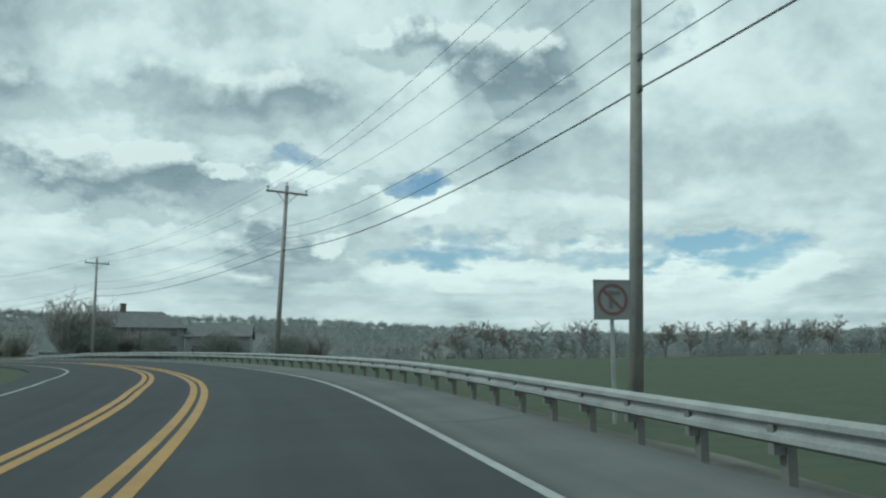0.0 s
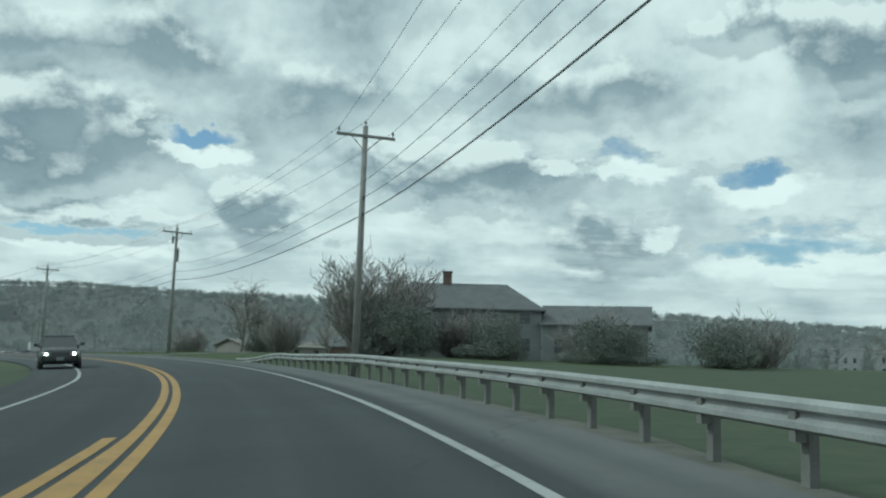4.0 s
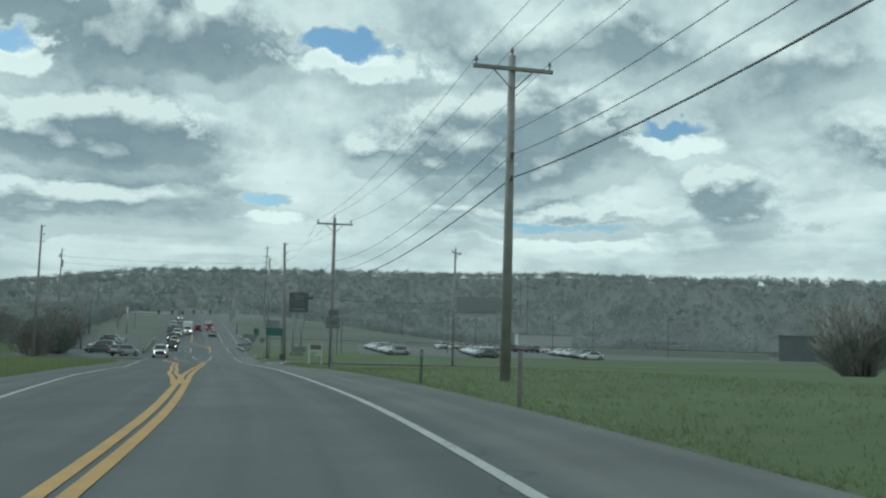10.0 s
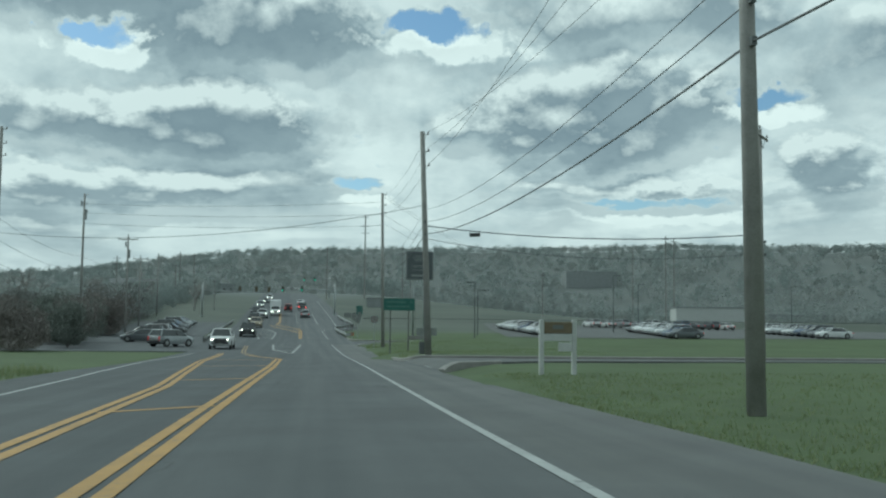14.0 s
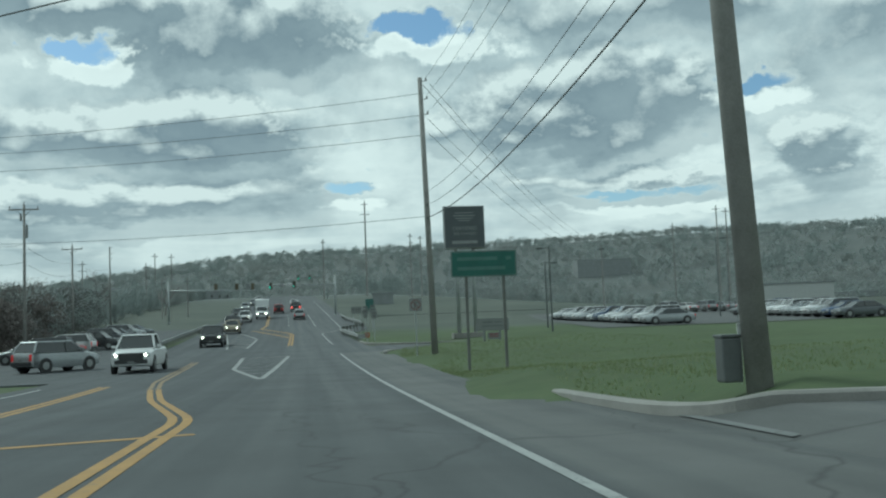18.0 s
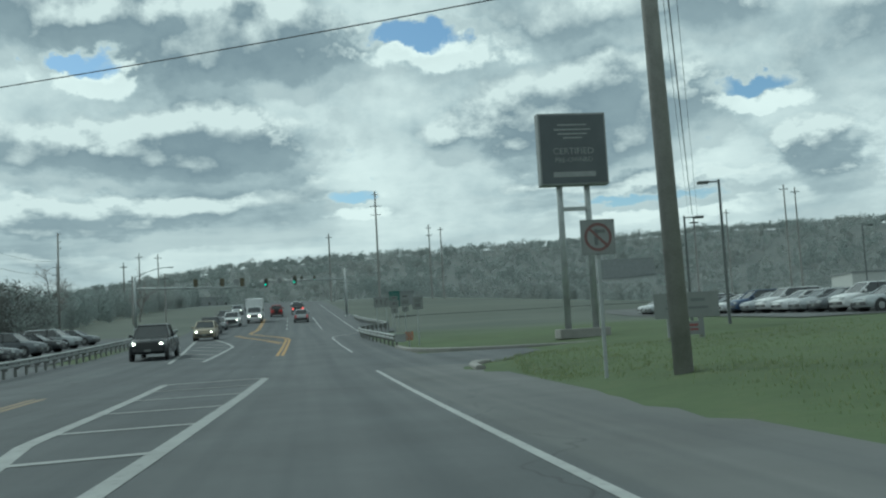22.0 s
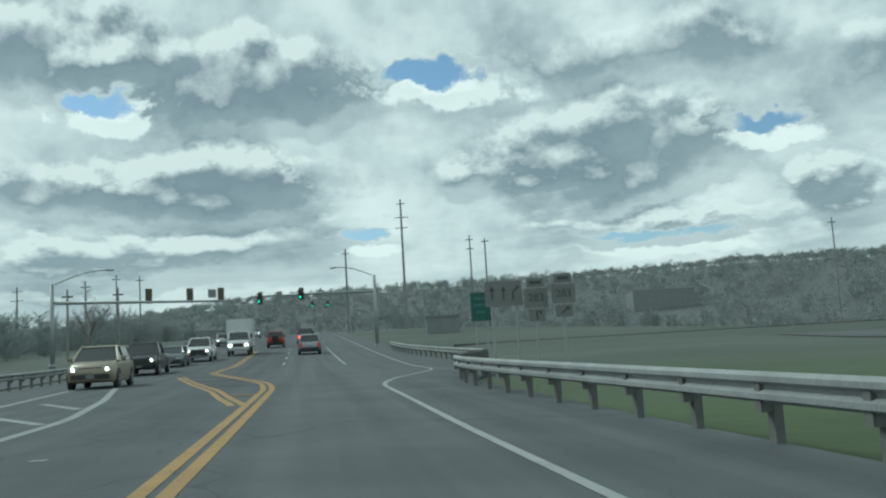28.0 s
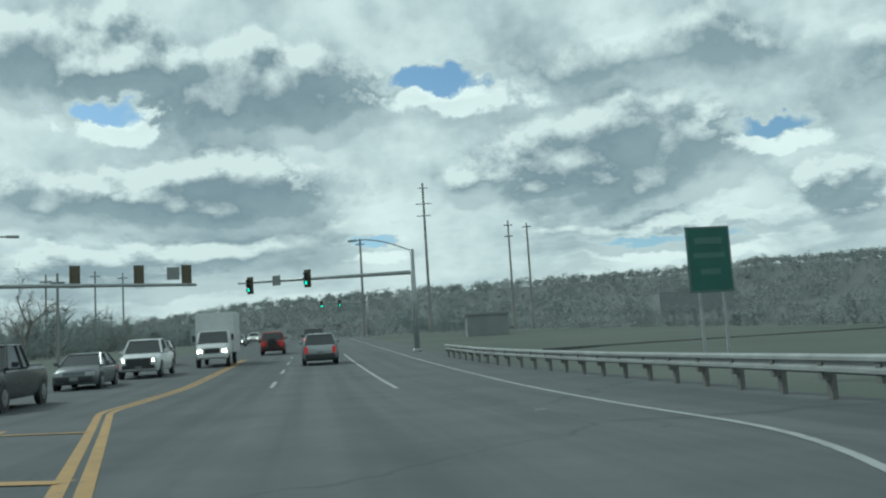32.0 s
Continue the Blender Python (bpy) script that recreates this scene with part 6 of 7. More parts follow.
# Dealer's lot --------------------------------------------------------------------
def lot(name, x0, x1, y0, y1, label):
    """A flat asphalt yard draped on the land."""
    nx, ny = int((x1 - x0) / 3) + 1, int((y1 - y0) / 3) + 1
    gx, gy = np.meshgrid(np.linspace(x0, x1, nx), np.linspace(y0, y1, ny))
    z = ground_z(gx.ravel(), gy.ravel()) + 0.05
    me = bpy.data.meshes.new(name)
    me.from_pydata(np.stack([gx.ravel(), gy.ravel(), z], 1).tolist(), [], [(j * nx + i, j * nx + i + 1, (j + 1) * nx + i + 1, (j + 1) * nx + i) for j in range(ny - 1) for i in range(nx - 1)])
    lay = me.uv_layers.new(name="UVMap")
    for lp in me.loops:
        v = me.vertices[lp.vertex_index].co
        lay.data[lp.index].uv = (v.x, v.y)
    me.materials.append(ASPHALT)
    tagged(new(name, me), label, "car park", kind="structure")


lot("car_park", 9, 120, 131, 203, "grey asphalt car park behind the grass")
row_paints = ["silver", "white", "grey", "silver", "white", "white", "silver", "blue", "white", "grey", "silver", "white"]
first = {}


def parked(x, y, turn, paint, kind, group):
    g = ground_point(x, y)
    m = pose(x, y, g.z + 0.055, 0, 0, turn)
    key = (paint, kind)
    if key in first:
        return copy_thing(first[key], m)
    first[key] = car(kind, paint, m, f"{paint} car parked in a row on the lot", group=group)
    return first[key]


for i in range(17):
    parked(16.0 - i * 0.2, 135.0 + i * 2.85, 98, row_paints[i % 12], ("sedan", "suv")[i % 2 if i % 3 else 0], "cars parked on the lot")
for i in range(13):
    parked(32.5 + i * 0.1, 132 + i * 2.9, 98, row_paints[(i * 5 + 2) % 12], ("sedan", "suv")[(i // 2) % 2], "cars parked on the lot")
for i in range(13):
    parked(53 + i * 0.1, 134 + i * 2.9, 98, row_paints[(i * 5 + 4) % 12], ("sedan", "suv")[(i // 2) % 2], "cars parked on the lot")
for i in range(10):
    parked(30 + i * 2.9, 196, 20, row_paints[(i * 7 + 1) % 12], ("suv", "sedan")[i % 2], "cars parked on the lot")


def lamp_post(x, y, top, reach, label):
    g = ground_point(x, y)
    t = root("lamp_post", pose(x, y, g.z), label, "lamp post", "lamp posts on the lot")
    h = top - g.z
    bm = bmesh.new()
    tube(bm, (0, 0, -0.2), (0, 0, h), 0.09, 0.06, 10)
    part("pole", bm, DARK_STEEL, t)
    bm = bmesh.new()
    box(bm, (reach / 2, 0, h - 0.1), (abs(reach), 0.07, 0.07))
    a = part("arm", bm, DARK_STEEL, t)
    bm = bmesh.new()
    box(bm, (reach, 0, h - 0.12), (0.55, 0.35, 0.14), bevel=0.03)
    part("lamp_head", bm, DARK_STEEL, a, "flat lamp head")


lamp_post(5.4, 139.1, 6.6, 0.9, "dark lamp post at the edge of the lot")
lamp_post(4.6, 128.4, 7.2, -0.8, "dark lamp post in the grass")
for x, y in ((28, 160), (52, 165), (80, 170), (38, 190), (68, 192)):
    lamp_post(x, y, 10.0, 0.9, "dark lamp post between the parked cars")
utility_pole("P7b", 17.7, 54.5, 11.9, radius=0.15, label="wooden utility pole beside the side road", turn=60)
slim_pole(20.1, 193.6, 12.2, 0.14, "grey pole at the back of the lot", ((0.6, 0.5),))
slim_pole(-111.1, 342.4, 25.0, 0.25, "tall grey pole across the road", ((1.0, 1.2), (3.0, 1.4)))


# Buildings ---------------------------------------------------------------------
def building(x, y, turn, length, depth, wall_h, roof_h, wall, roofing, label, windows=4, door=True, chimney=False, name="house", storeys=1, sink=0.5, hip=0.0):
    """A gabled or flat building: walls, roof, each window with its pane."""
    g = ground_point(x, y)
    t = root(name, pose(x, y, g.z, 0, 0, turn), label, "house" if name == "house" else "building")
    l, d = length / 2, depth / 2
    bm = bmesh.new()
    if roof_h > 0 and not hip:
        prof = [(-d, -sink), (d, -sink), (d, wall_h), (0, wall_h + roof_h - 0.06), (-d, wall_h)]
        f0 = [bm.verts.new((-l, q, z)) for q, z in prof]
        f1 = [bm.verts.new((l, q, z)) for q, z in prof]
        bm.faces.new(f0)
        bm.faces.new(f1[::-1])
        for i in range(5):
            bm.faces.new((f0[i], f1[i], f1[(i + 1) % 5], f0[(i + 1) % 5]))
        bmesh.ops.recalc_face_normals(bm, faces=bm.faces[:])
    else:
        box(bm, (0, 0, (wall_h - sink) / 2), (length, depth, wall_h + sink))
    part("wall", bm, wall, t)
    if hip:
        o, zt, ze = 0.4, wall_h + roof_h, wall_h - 0.1
        c = [Vector(p) for p in ((-l - o, -d - o, ze), (l + o, -d - o, ze), (l + o, d + o, ze), (-l - o, d + o, ze))]
        r0, r1 = Vector((-l + hip, 0, zt)), Vector((l - hip, 0, zt))
        down = Vector((0, 0, -0.16))
        for sheet in ((c[0], c[1], r1, r0), (c[2], c[3], r0, r1), (c[1], c[2], r1), (c[3], c[0], r0)):
            bm = bmesh.new()
            loft(bm, [[p + down for p in sheet], list(sheet)])
            part("roof", bm, roofing, t, "dark shingle roof slope")
    elif roof_h > 0:
        for sy in (-1, 1):
            bm = bmesh.new()
            o, th, ov = 0.35, 0.16, 0.4
            k = roof_h / d
            prof = [(0, wall_h + roof_h), (sy * (d + o), wall_h - o * k), (sy * (d + o), wall_h - o * k + th), (0, wall_h + roof_h + th)]
            f0 = [bm.verts.new((-l - ov, q, z)) for q, z in prof]
            f1 = [bm.verts.new((l + ov, q, z)) for q, z in prof]
            bm.faces.new(f0)
            bm.faces.new(f1[::-1])
            for i in range(4):
                bm.faces.new((f0[i], f1[i], f1[(i + 1) % 4], f0[(i + 1) % 4]))
            bmesh.ops.recalc_face_normals(bm, faces=bm.faces[:])
            part("roof", bm, roofing, t, "dark shingle roof slope")
    else:
        bm = bmesh.new()
        box(bm, (0, 0, wall_h + 0.12), (length + 0.3, depth + 0.3, 0.3), bevel=0.04)
        part("roof", bm, roofing, t, "flat roof edge")
    for side in (-1, 1):
        for st in range(storeys):
            for i in range(windows):
                wx = -l + length * (i + 0.5) / windows
                z = 1.5 + st * 2.7
                if z + 0.7 > wall_h:
                    continue
                bm = bmesh.new()
                yy = side * (d + 0.03)
                for bx, bz, sw, sh in ((0, 0.68, 1.16, 0.09), (0, -0.68, 1.16, 0.09), (0.54, 0, 0.09, 1.3), (-0.54, 0, 0.09, 1.3), (0, 0, 1.0, 0.05)):
                    box(bm, (wx + bx, yy, z + bz), (sw, 0.1, sh))
                w = part("window", bm, SIGN_BACK, t, "grey window frame")
                part("pane", cubes(((wx, side * (d + 0.012), z), (1.0, 0.03, 1.28))), GLASS_DARK, w, "dark pane")
    if door:
        part("door", cubes(((l * 0.12, -d - 0.03, 1.0), (0.95, 0.08, 2.05))), BRICK_WALL, t, "dull door")
    if chimney:
        bm = bmesh.new()
        box(bm, (-l * 0.15, 0, wall_h + roof_h + 0.35), (0.9, 0.7, 1.5))
        box(bm, (-l * 0.15, 0, wall_h + roof_h + 1.13), (1.05, 0.85, 0.14))
        part("chimney", bm, BRICK_WALL, t, "brick chimney")
    return t


building(44.0, -57.5, -33, 16, 9, 5.0, 2.7, SIDING, SHINGLE, "grey two-storey house with a dark gabled roof and chimney", 5, True, True, storeys=2, hip=3.2)
building(54.5, -66.5, -44, 10, 8, 3.6, 1.9, SIDING, SHINGLE, "low grey house wing with a dark roof", 3)
building(52.0, 9.0, 8, 15, 9, 2.5, 1.0, PALE_TAN, DULL_WALL, "low pale tan house with a gabled roof", 4)
building(62.0, 20.0, -15, 16, 9, 3.2, 1.9, BRICK_WALL, SHINGLE, "low brick house beyond the field", 5)
building(85.0, 45.0, 10, 22, 12, 4.5, 0, GREY_WALL, GALV, "low grey flat-roofed building beyond the field", 6, name="building")
building(66.0, 246.0, -6, 16, 12, 4.4, 0, BOARD_WHITE, SIDING, "pale flat-roofed showroom beyond the cross street", 0, False, name="building")
building(115.0, 175.0, 70, 34, 14, 5.5, 0, GREY_WALL, GREY_WALL, "grey flat-roofed workshop beside the lot", 9, name="building")
building(-17.5, 273.5, 3, 4.8, 4.0, 2.3, 0, SIDING, SIDING, "small pale flat-roofed building beside the road", 0, False, name="building")
building(-92.0, 262.0, 70, 14, 10, 4.6, 0, TAN_WALL, GALV, "tan flat-roofed shop beyond the junction", 6, name="building")
shop = building(-57.0, 104.0, 72, 11, 7, 3.1, 0, DULL_WALL, GREY_WALL, "low dull shop with a red fascia behind the thicket", 3, name="building")
part("fascia", cubes(((0, -3.62, 2.7), (11.2, 0.16, 0.7))), SIGN_RED, shop, "dull red fascia board")
building(-125.0, 410.0, 20, 20, 12, 6.0, 2.4, GREY_WALL, SHINGLE, "pale building far up the road", 5, name="building")
FAR_HOUSES = ((150, 420, 20, 40), (60, 520, -10, 30), (260, 330, 50, 44), (-120, 520, 30, 30), (210, 180, 60, 38), (330, 90, 70, 40), (230, 20, 80, 26))
for bx, by, tr, ln in FAR_HOUSES:
    building(bx, by, tr, ln, 14, 7.0, 0, SIDING, SIDING, "pale building on the far slope", 8, False, name="building", storeys=2, sink=3)
building(109, 723, 4, 37, 16, 10.0, 0, SIDING, SIDING, "long pale building high on the wooded hill", 0, False, name="building", sink=4)



# Trees --------------------------------------------------------------------------
def branches(rng, base, height, spread, levels, kids, upright=0.6, first=0.3):
    """Segments (p, q, r at p, r at q, level) of a bare tree that grows at random."""
    segs = []

    def limb(p, d, length, r, lev):
        n = 3 if lev < 2 else 2
        pts = [p]
        for i in range(n):
            d = (d + Vector((rng.uniform(-1, 1), rng.uniform(-1, 1), rng.uniform(-0.3, 0.6))) * 0.16).normalized()
            q = pts[-1] + d * (length / n)
            segs.append((pts[-1], q, r * (1 - 0.4 * i / n), r * (1 - 0.4 * (i + 1) / n), lev))
            pts.append(q)
        if lev >= levels:
            return
        for k in range(kids[lev]):
            f = rng.uniform(first if lev == 0 else 0.25, 1.0)
            i = min(n - 1, int(f * n))
            o = pts[i].lerp(pts[i + 1], f * n - i)
            a = rng.uniform(0, math.tau)
            out = Vector((math.cos(a), math.sin(a), 0))
            out = (out - d * out.dot(d)).normalized()
            nd = (d * upright + out * spread + Vector((0, 0, 0.18))).normalized()
            limb(o, nd, length * rng.uniform(0.45, 0.7), r * rng.uniform(0.42, 0.55), lev + 1)

    limb(base, Vector((rng.uniform(-0.05, 0.05), rng.uniform(-0.05, 0.05), 1)).normalized(), height * 0.55, height * 0.022, 0)
    return segs


def stick_mesh(name, segs, mat, parent, thin=0.006, label=""):
    verts, faces = [], []
    for p, q, r0, r1, lev in segs:
        n = 7 if lev == 0 else (5 if lev == 1 else 3)
        d = (q - p).normalized()
        s = d.cross(Vector((0.31, 0.87, 0.4))).normalized()
        u = s.cross(d)
        o = len(verts)
        for c, r in ((p, max(r0, thin)), (q, max(r1, thin))):
            verts += [c + (s * math.cos(k * math.tau / n) + u * math.sin(k * math.tau / n)) * r for k in range(n)]
        faces += [(o + k, o + (k + 1) % n, o + n + (k + 1) % n, o + n + k) for k in range(n)]
    me = bpy.data.meshes.new(name)
    me.from_pydata(verts, [], faces)
    me.materials.append(mat)
    ob = new(name, me)
    ob.parent = parent
    if label:
        ob["label"] = label
    return ob


def bare_tree(x, y, height, seed, label, spread=0.75, kids=(7, 5, 5, 4), levels=4, thin=0.008, upright=0.6, first=0.3, name="tree"):
    rng = random.Random(seed)
    g = ground_point(x, y)
    t = root(name, pose(x, y, g.z, 0, 0, rng.uniform(0, 360)), label, "tree" if name == "tree" else "bush", "bare trees" if name == "tree" else "")
    segs = branches(rng, Vector((0, 0, -0.2)), height, spread, levels, kids, upright, first)
    stick_mesh("trunk", [s for s in segs if s[4] == 0], BARK, t)
    stick_mesh("branchwork", [s for s in segs if s[4] in (1, 2)], BARK, t)
    stick_mesh("crown", [s for s in segs if s[4] > 2], TWIG, t, thin, "fine bare twigs")
    return t


def bush(x, y, height, width, seed, label, stems=46, thin=0.012):
    """A many-stemmed bare bush."""
    rng = random.Random(seed)
    g = ground_point(x, y)
    t = root("bush", pose(x, y, g.z), label, "bush")
    segs = []
    for k in range(stems):
        a, lean = rng.uniform(0, math.tau), rng.uniform(0.02, 1.0) ** 0.6
        p = Vector((math.cos(a), math.sin(a), 0)) * rng.uniform(0, width * 0.16) + Vector((0, 0, -0.2))
        d = Vector((math.cos(a) * lean * width / height * 0.8, math.sin(a) * lean * width / height * 0.8, 1)).normalized()
        ln = height * rng.uniform(0.5, 1.0) * (1 - 0.25 * lean)
        q = p + d * ln * 0.5
        segs.append((p, q, 0.07, 0.045, 1))
        e = q + (d + Vector((0, 0, 0.25))).normalized() * ln * 0.5
        segs.append((q, e, 0.045, 0.012, 2))
        for j in range(16):
            f = rng.uniform(0.1, 1.0)
            o = p.lerp(q, f * 2) if f < 0.5 else q.lerp(e, f * 2 - 1)
            b = rng.uniform(0, math.tau)
            td = (d * 0.9 + Vector((math.cos(b), math.sin(b), rng.uniform(-0.1, 0.6))) * 0.8).normalized()
            w = o + td * rng.uniform(0.6, 1.6)
            segs.append((o, w, 0.018, 0.010, 3))
            for _ in range(4):
                b = rng.uniform(0, math.tau)
                td2 = (td + Vector((math.cos(b), math.sin(b), rng.uniform(0, 0.7))) * 0.7).normalized()
                o2 = o.lerp(w, rng.uniform(0.2, 1))
                segs.append((o2, o2 + td2 * rng.uniform(0.3, 0.9), 0.010, 0.006, 4))
    stick_mesh("branchwork", [s for s in segs if s[4] < 3], BARK, t)
    stick_mesh("crown", [s for s in segs if s[4] >= 3], TWIG, t, thin, "dense bare twigs")
    return t


def clump_mesh(name, rng, blobs, mat, size, count):
    """Many small leaf clumps spread over blobs (centre, radii)."""
    verts, faces = [], []
    for c, rad in blobs:
        for _ in range(count):
            a, z = rng.uniform(0, math.tau), rng.uniform(-1, 1)
            k = math.sqrt(1 - z * z)
            r = rng.uniform(0.55, 1.05)
            p = Vector((c[0] + rad[0] * k * math.cos(a) * r, c[1] + rad[1] * k * math.sin(a) * r, c[2] + rad[2] * z * r))
            q = Euler((rng.uniform(0, 6), rng.uniform(0, 6), rng.uniform(0, 6))).to_matrix()
            s = size * rng.uniform(0.6, 1.4)
            o = len(verts)
            verts += [p + q @ Vector(v) * s for v in ((-1, 0, 0), (0, -0.5, 0.1), (1, 0, 0), (0, 0.5, -0.1), (0, 0.1, 0.8), (0.2, 0, -0.7))]
            faces += [(o, o + 1, o + 4), (o + 1, o + 2, o + 4), (o + 2, o + 3, o + 4), (o + 3, o, o + 4), (o, o + 1, o + 5), (o + 2, o + 3, o + 5)]
    me = bpy.data.meshes.new(name)
    me.from_pydata(verts, [], faces)
    me.materials.append(mat)
    return me


def leafy(x, y, height, width, seed, mat, label, name="tree", cone=False, clump=0.085, count=620):
    rng = random.Random(seed)
    g = ground_point(x, y)
    t = root(name, pose(x, y, g.z), label, "evergreen tree" if cone else "bush")
    bm = bmesh.new()
    tube(bm, (0, 0, -0.2), (0, 0, height * 0.6), height * 0.022, height * 0.012, 8)
    part("trunk", bm, BARK, t)
    blobs = []
    if cone:
        for k in range(12):
            f = k / 11
            w = width / 2 * (1 - f) ** 0.8 + 0.15
            blobs.append(((rng.uniform(-0.1, 0.1), rng.uniform(-0.1, 0.1), height * (0.06 + 0.9 * f)), (w, w, height * 0.07)))
    else:
        for k in range(14):
            a, r = rng.uniform(0, math.tau), rng.uniform(0, width * 0.33)
            z = rng.uniform(0.10, 0.82) * height
            w = width * rng.uniform(0.16, 0.26)
            blobs.append(((math.cos(a) * r, math.sin(a) * r, z), (w, w, min(w * 0.8, z * 0.9))))
    me = clump_mesh("crown", rng, blobs, mat, clump, count)
    ob = new("crown", me)
    ob.parent = t
    return t


bush(30.3, -65.0, 10.0, 10.5, 3, "large dense bare many-stemmed bush in the yard", 170, 0.02)
bush(37.5, -68.5, 4.4, 8.0, 4, "dense bare many-stemmed bush beside the house", 110, 0.02)
bush(47.0, -75.0, 5.0, 9.0, 14, "bare many-stemmed bush beside the road", 46)
bush(24.5, -57.5, 4.5, 6.0, 5, "low bare bush at the lawn's edge", 36)
bush(62.0, -80.0, 5.5, 10.0, 16, "bare many-stemmed bush behind the lawn", 46)
leafy(30.0, -70.0, 4.2, 8.0, 6, CONIFER, "dense dark evergreen hedge beside the house", "bush")
leafy(37.0, -74.5, 3.2, 9.0, 7, CONIFER, "dense dark evergreen hedge before the house", "bush")
leafy(45.0, -79.5, 3.1, 9.0, 17, CONIFER, "dense dark evergreen hedge before the house", "bush")
leafy(54.0, -84.0, 3.2, 9.0, 18, CONIFER, "dense dark evergreen hedge beside the lawn", "bush")
leafy(29.5, -43.6, 4.4, 5.0, 8, CONIFER, "dark dense evergreen bush under the bare tree", "bush")
bush(37.0, 4.0, 5.0, 5.4, 11, "dense dark bush beside the low house", 60, 0.02)
bare_tree(25.7, -45.5, 9.0, 21, "bare spreading tree on the lawn", 0.95, (9, 6, 5, 4), first=0.22)
bare_tree(33.0, -28.0, 8.0, 22, "bare spreading tree beyond the lawn", 0.9, (8, 5, 5, 4))
bare_tree(52.0, -12.0, 9.0, 23, "bare tree beyond the lawn", 0.8)
leafy(-35.0, 82.0, 4.4, 7.5, 31, REDBUD, "reddish bush beside a pole", "bush")
leafy(-38.0, 102.0, 4.8, 7.5, 32, REDBUD, "reddish bush beside the forecourt", "bush")
leafy(-46.0, 121.0, 5.4, 8.5, 35, CONIFER, "dark evergreen bush behind the forecourt", "bush")
leafy(-41.0, 110.5, 5.6, 8.5, 33, CONIFER, "dark evergreen bush beside the forecourt", "bush")
leafy(-34.5, 93.0, 4.2, 6.0, 34, CONIFER, "dark evergreen bush behind the waiting car", "bush")
for k, (x, y, hh, ww, mat, what) in enumerate((
        (-43.5, 131.0, 5.2, 7.0, REDBUD, "dull reddish shrub"), (-47.5, 137.0, 6.0, 8.5, REDBUD, "dull reddish shrub"), (-50.0, 147.0, 6.4, 9.0, THICKET, "dark leafless thicket"),
        (-52.0, 157.0, 6.2, 9.5, REDBUD, "dull reddish shrub"), (-56.0, 167.0, 6.6, 10.0, THICKET, "dark leafless thicket"), (-57.5, 178.0, 6.4, 10.0, THICKET, "dark leafless thicket"),
        (-60.5, 190.0, 6.8, 10.5, THICKET, "dark leafless thicket"), (-64.0, 203.0, 7.0, 11.0, THICKET, "dark leafless thicket"), (-55.0, 128.0, 6.4, 10.0, THICKET, "dark leafless thicket"),
        (-52.5, 112.0, 5.8, 9.0, THICKET, "dark leafless thicket"), (-45.0, 92.0, 5.0, 9.0, REDBUD, "dull reddish shrub"), (-50.0, 100.0, 5.6, 9.0, THICKET, "dark leafless thicket"))):
    leafy(x, y, hh, ww, 310 + k, mat, what + " across the road behind the poles", "bush", clump=0.12, count=330)
for k, (x, y, hh) in enumerate(((-62, 150, 9), (-70, 200, 10), (-66, 222, 9), (-80, 232, 10), (-60, 245, 8), (-92, 212, 11))):
    bare_tree(x, y, hh, 40 + k, "bare tree across the road", 0.7, (6, 5, 4, 3), thin=0.014)
for k in range(22):
    rr = random.Random(70 + k)
    a = radians(51 + k * 1.45)
    d = rr.uniform(180, 240)
    bare_tree(-48 + math.sin(a) * d, -194 + math.cos(a) * d, rr.uniform(6, 9.5), 90 + k, "bare tree in the far tree line", 0.7, (8, 6, 4, 4), thin=0.04)


# Small things beside the road ----------------------------------------------------
def marker_post(x, y, height, mat, label):
    g = ground_point(x, y)
    t = root("marker_post", pose(x, y, g.z), label, "marker post")
    bm = bmesh.new()
    box(bm, (0, 0, height / 2 - 0.1), (0.08, 0.03, height + 0.2), bevel=0.01)
    part("post", bm, mat, t)
    bm = bmesh.new()
    box(bm, (0, -0.02, height - 0.12), (0.06, 0.02, 0.14))
    part("reflector", bm, SIGN_BACK, t, "grey reflector")


marker_post(9.0, -36.4, 0.95, REDBUD, "dull reddish utility marker post in the grass")
marker_post(8.15, -25.2, 0.95, DARK_STEEL, "dark utility marker post in the grass")
g = ground_point(-0.98, 57.95)
cab = root("utility_cabinet", pose(g.x, g.y, g.z, 0, 0, 8), "dark green metal utility cabinet beside the leaning pole", "cabinet")
bm = bmesh.new()
box(bm, (0, 0, 0.27), (0.3, 0.28, 0.65), bevel=0.03)
part("body", bm, DARK_STEEL, cab)
bm = bmesh.new()
box(bm, (0, 0, 0.62), (0.34, 0.32, 0.05), bevel=0.02)
part("lid", bm, DARK_STEEL, cab)


g = ground_point(-0.72, 58.25)
guy = root("guy_wire", pose(g.x, g.y, g.z), "steel guy wire with a pale guard beside the leaning pole", "guy wire")
bm = bmesh.new()
tube(bm, (0, 0, -0.1), (-0.25, -0.9, 8.6), 0.008, n=6)
part("strand", bm, GALV, guy)
bm = bmesh.new()
tube(bm, (0, 0, 0.02), (-0.02, -0.08, 0.8), 0.03, n=8)
part("guard", bm, BOARD_WHITE, guy, "pale plastic guard")


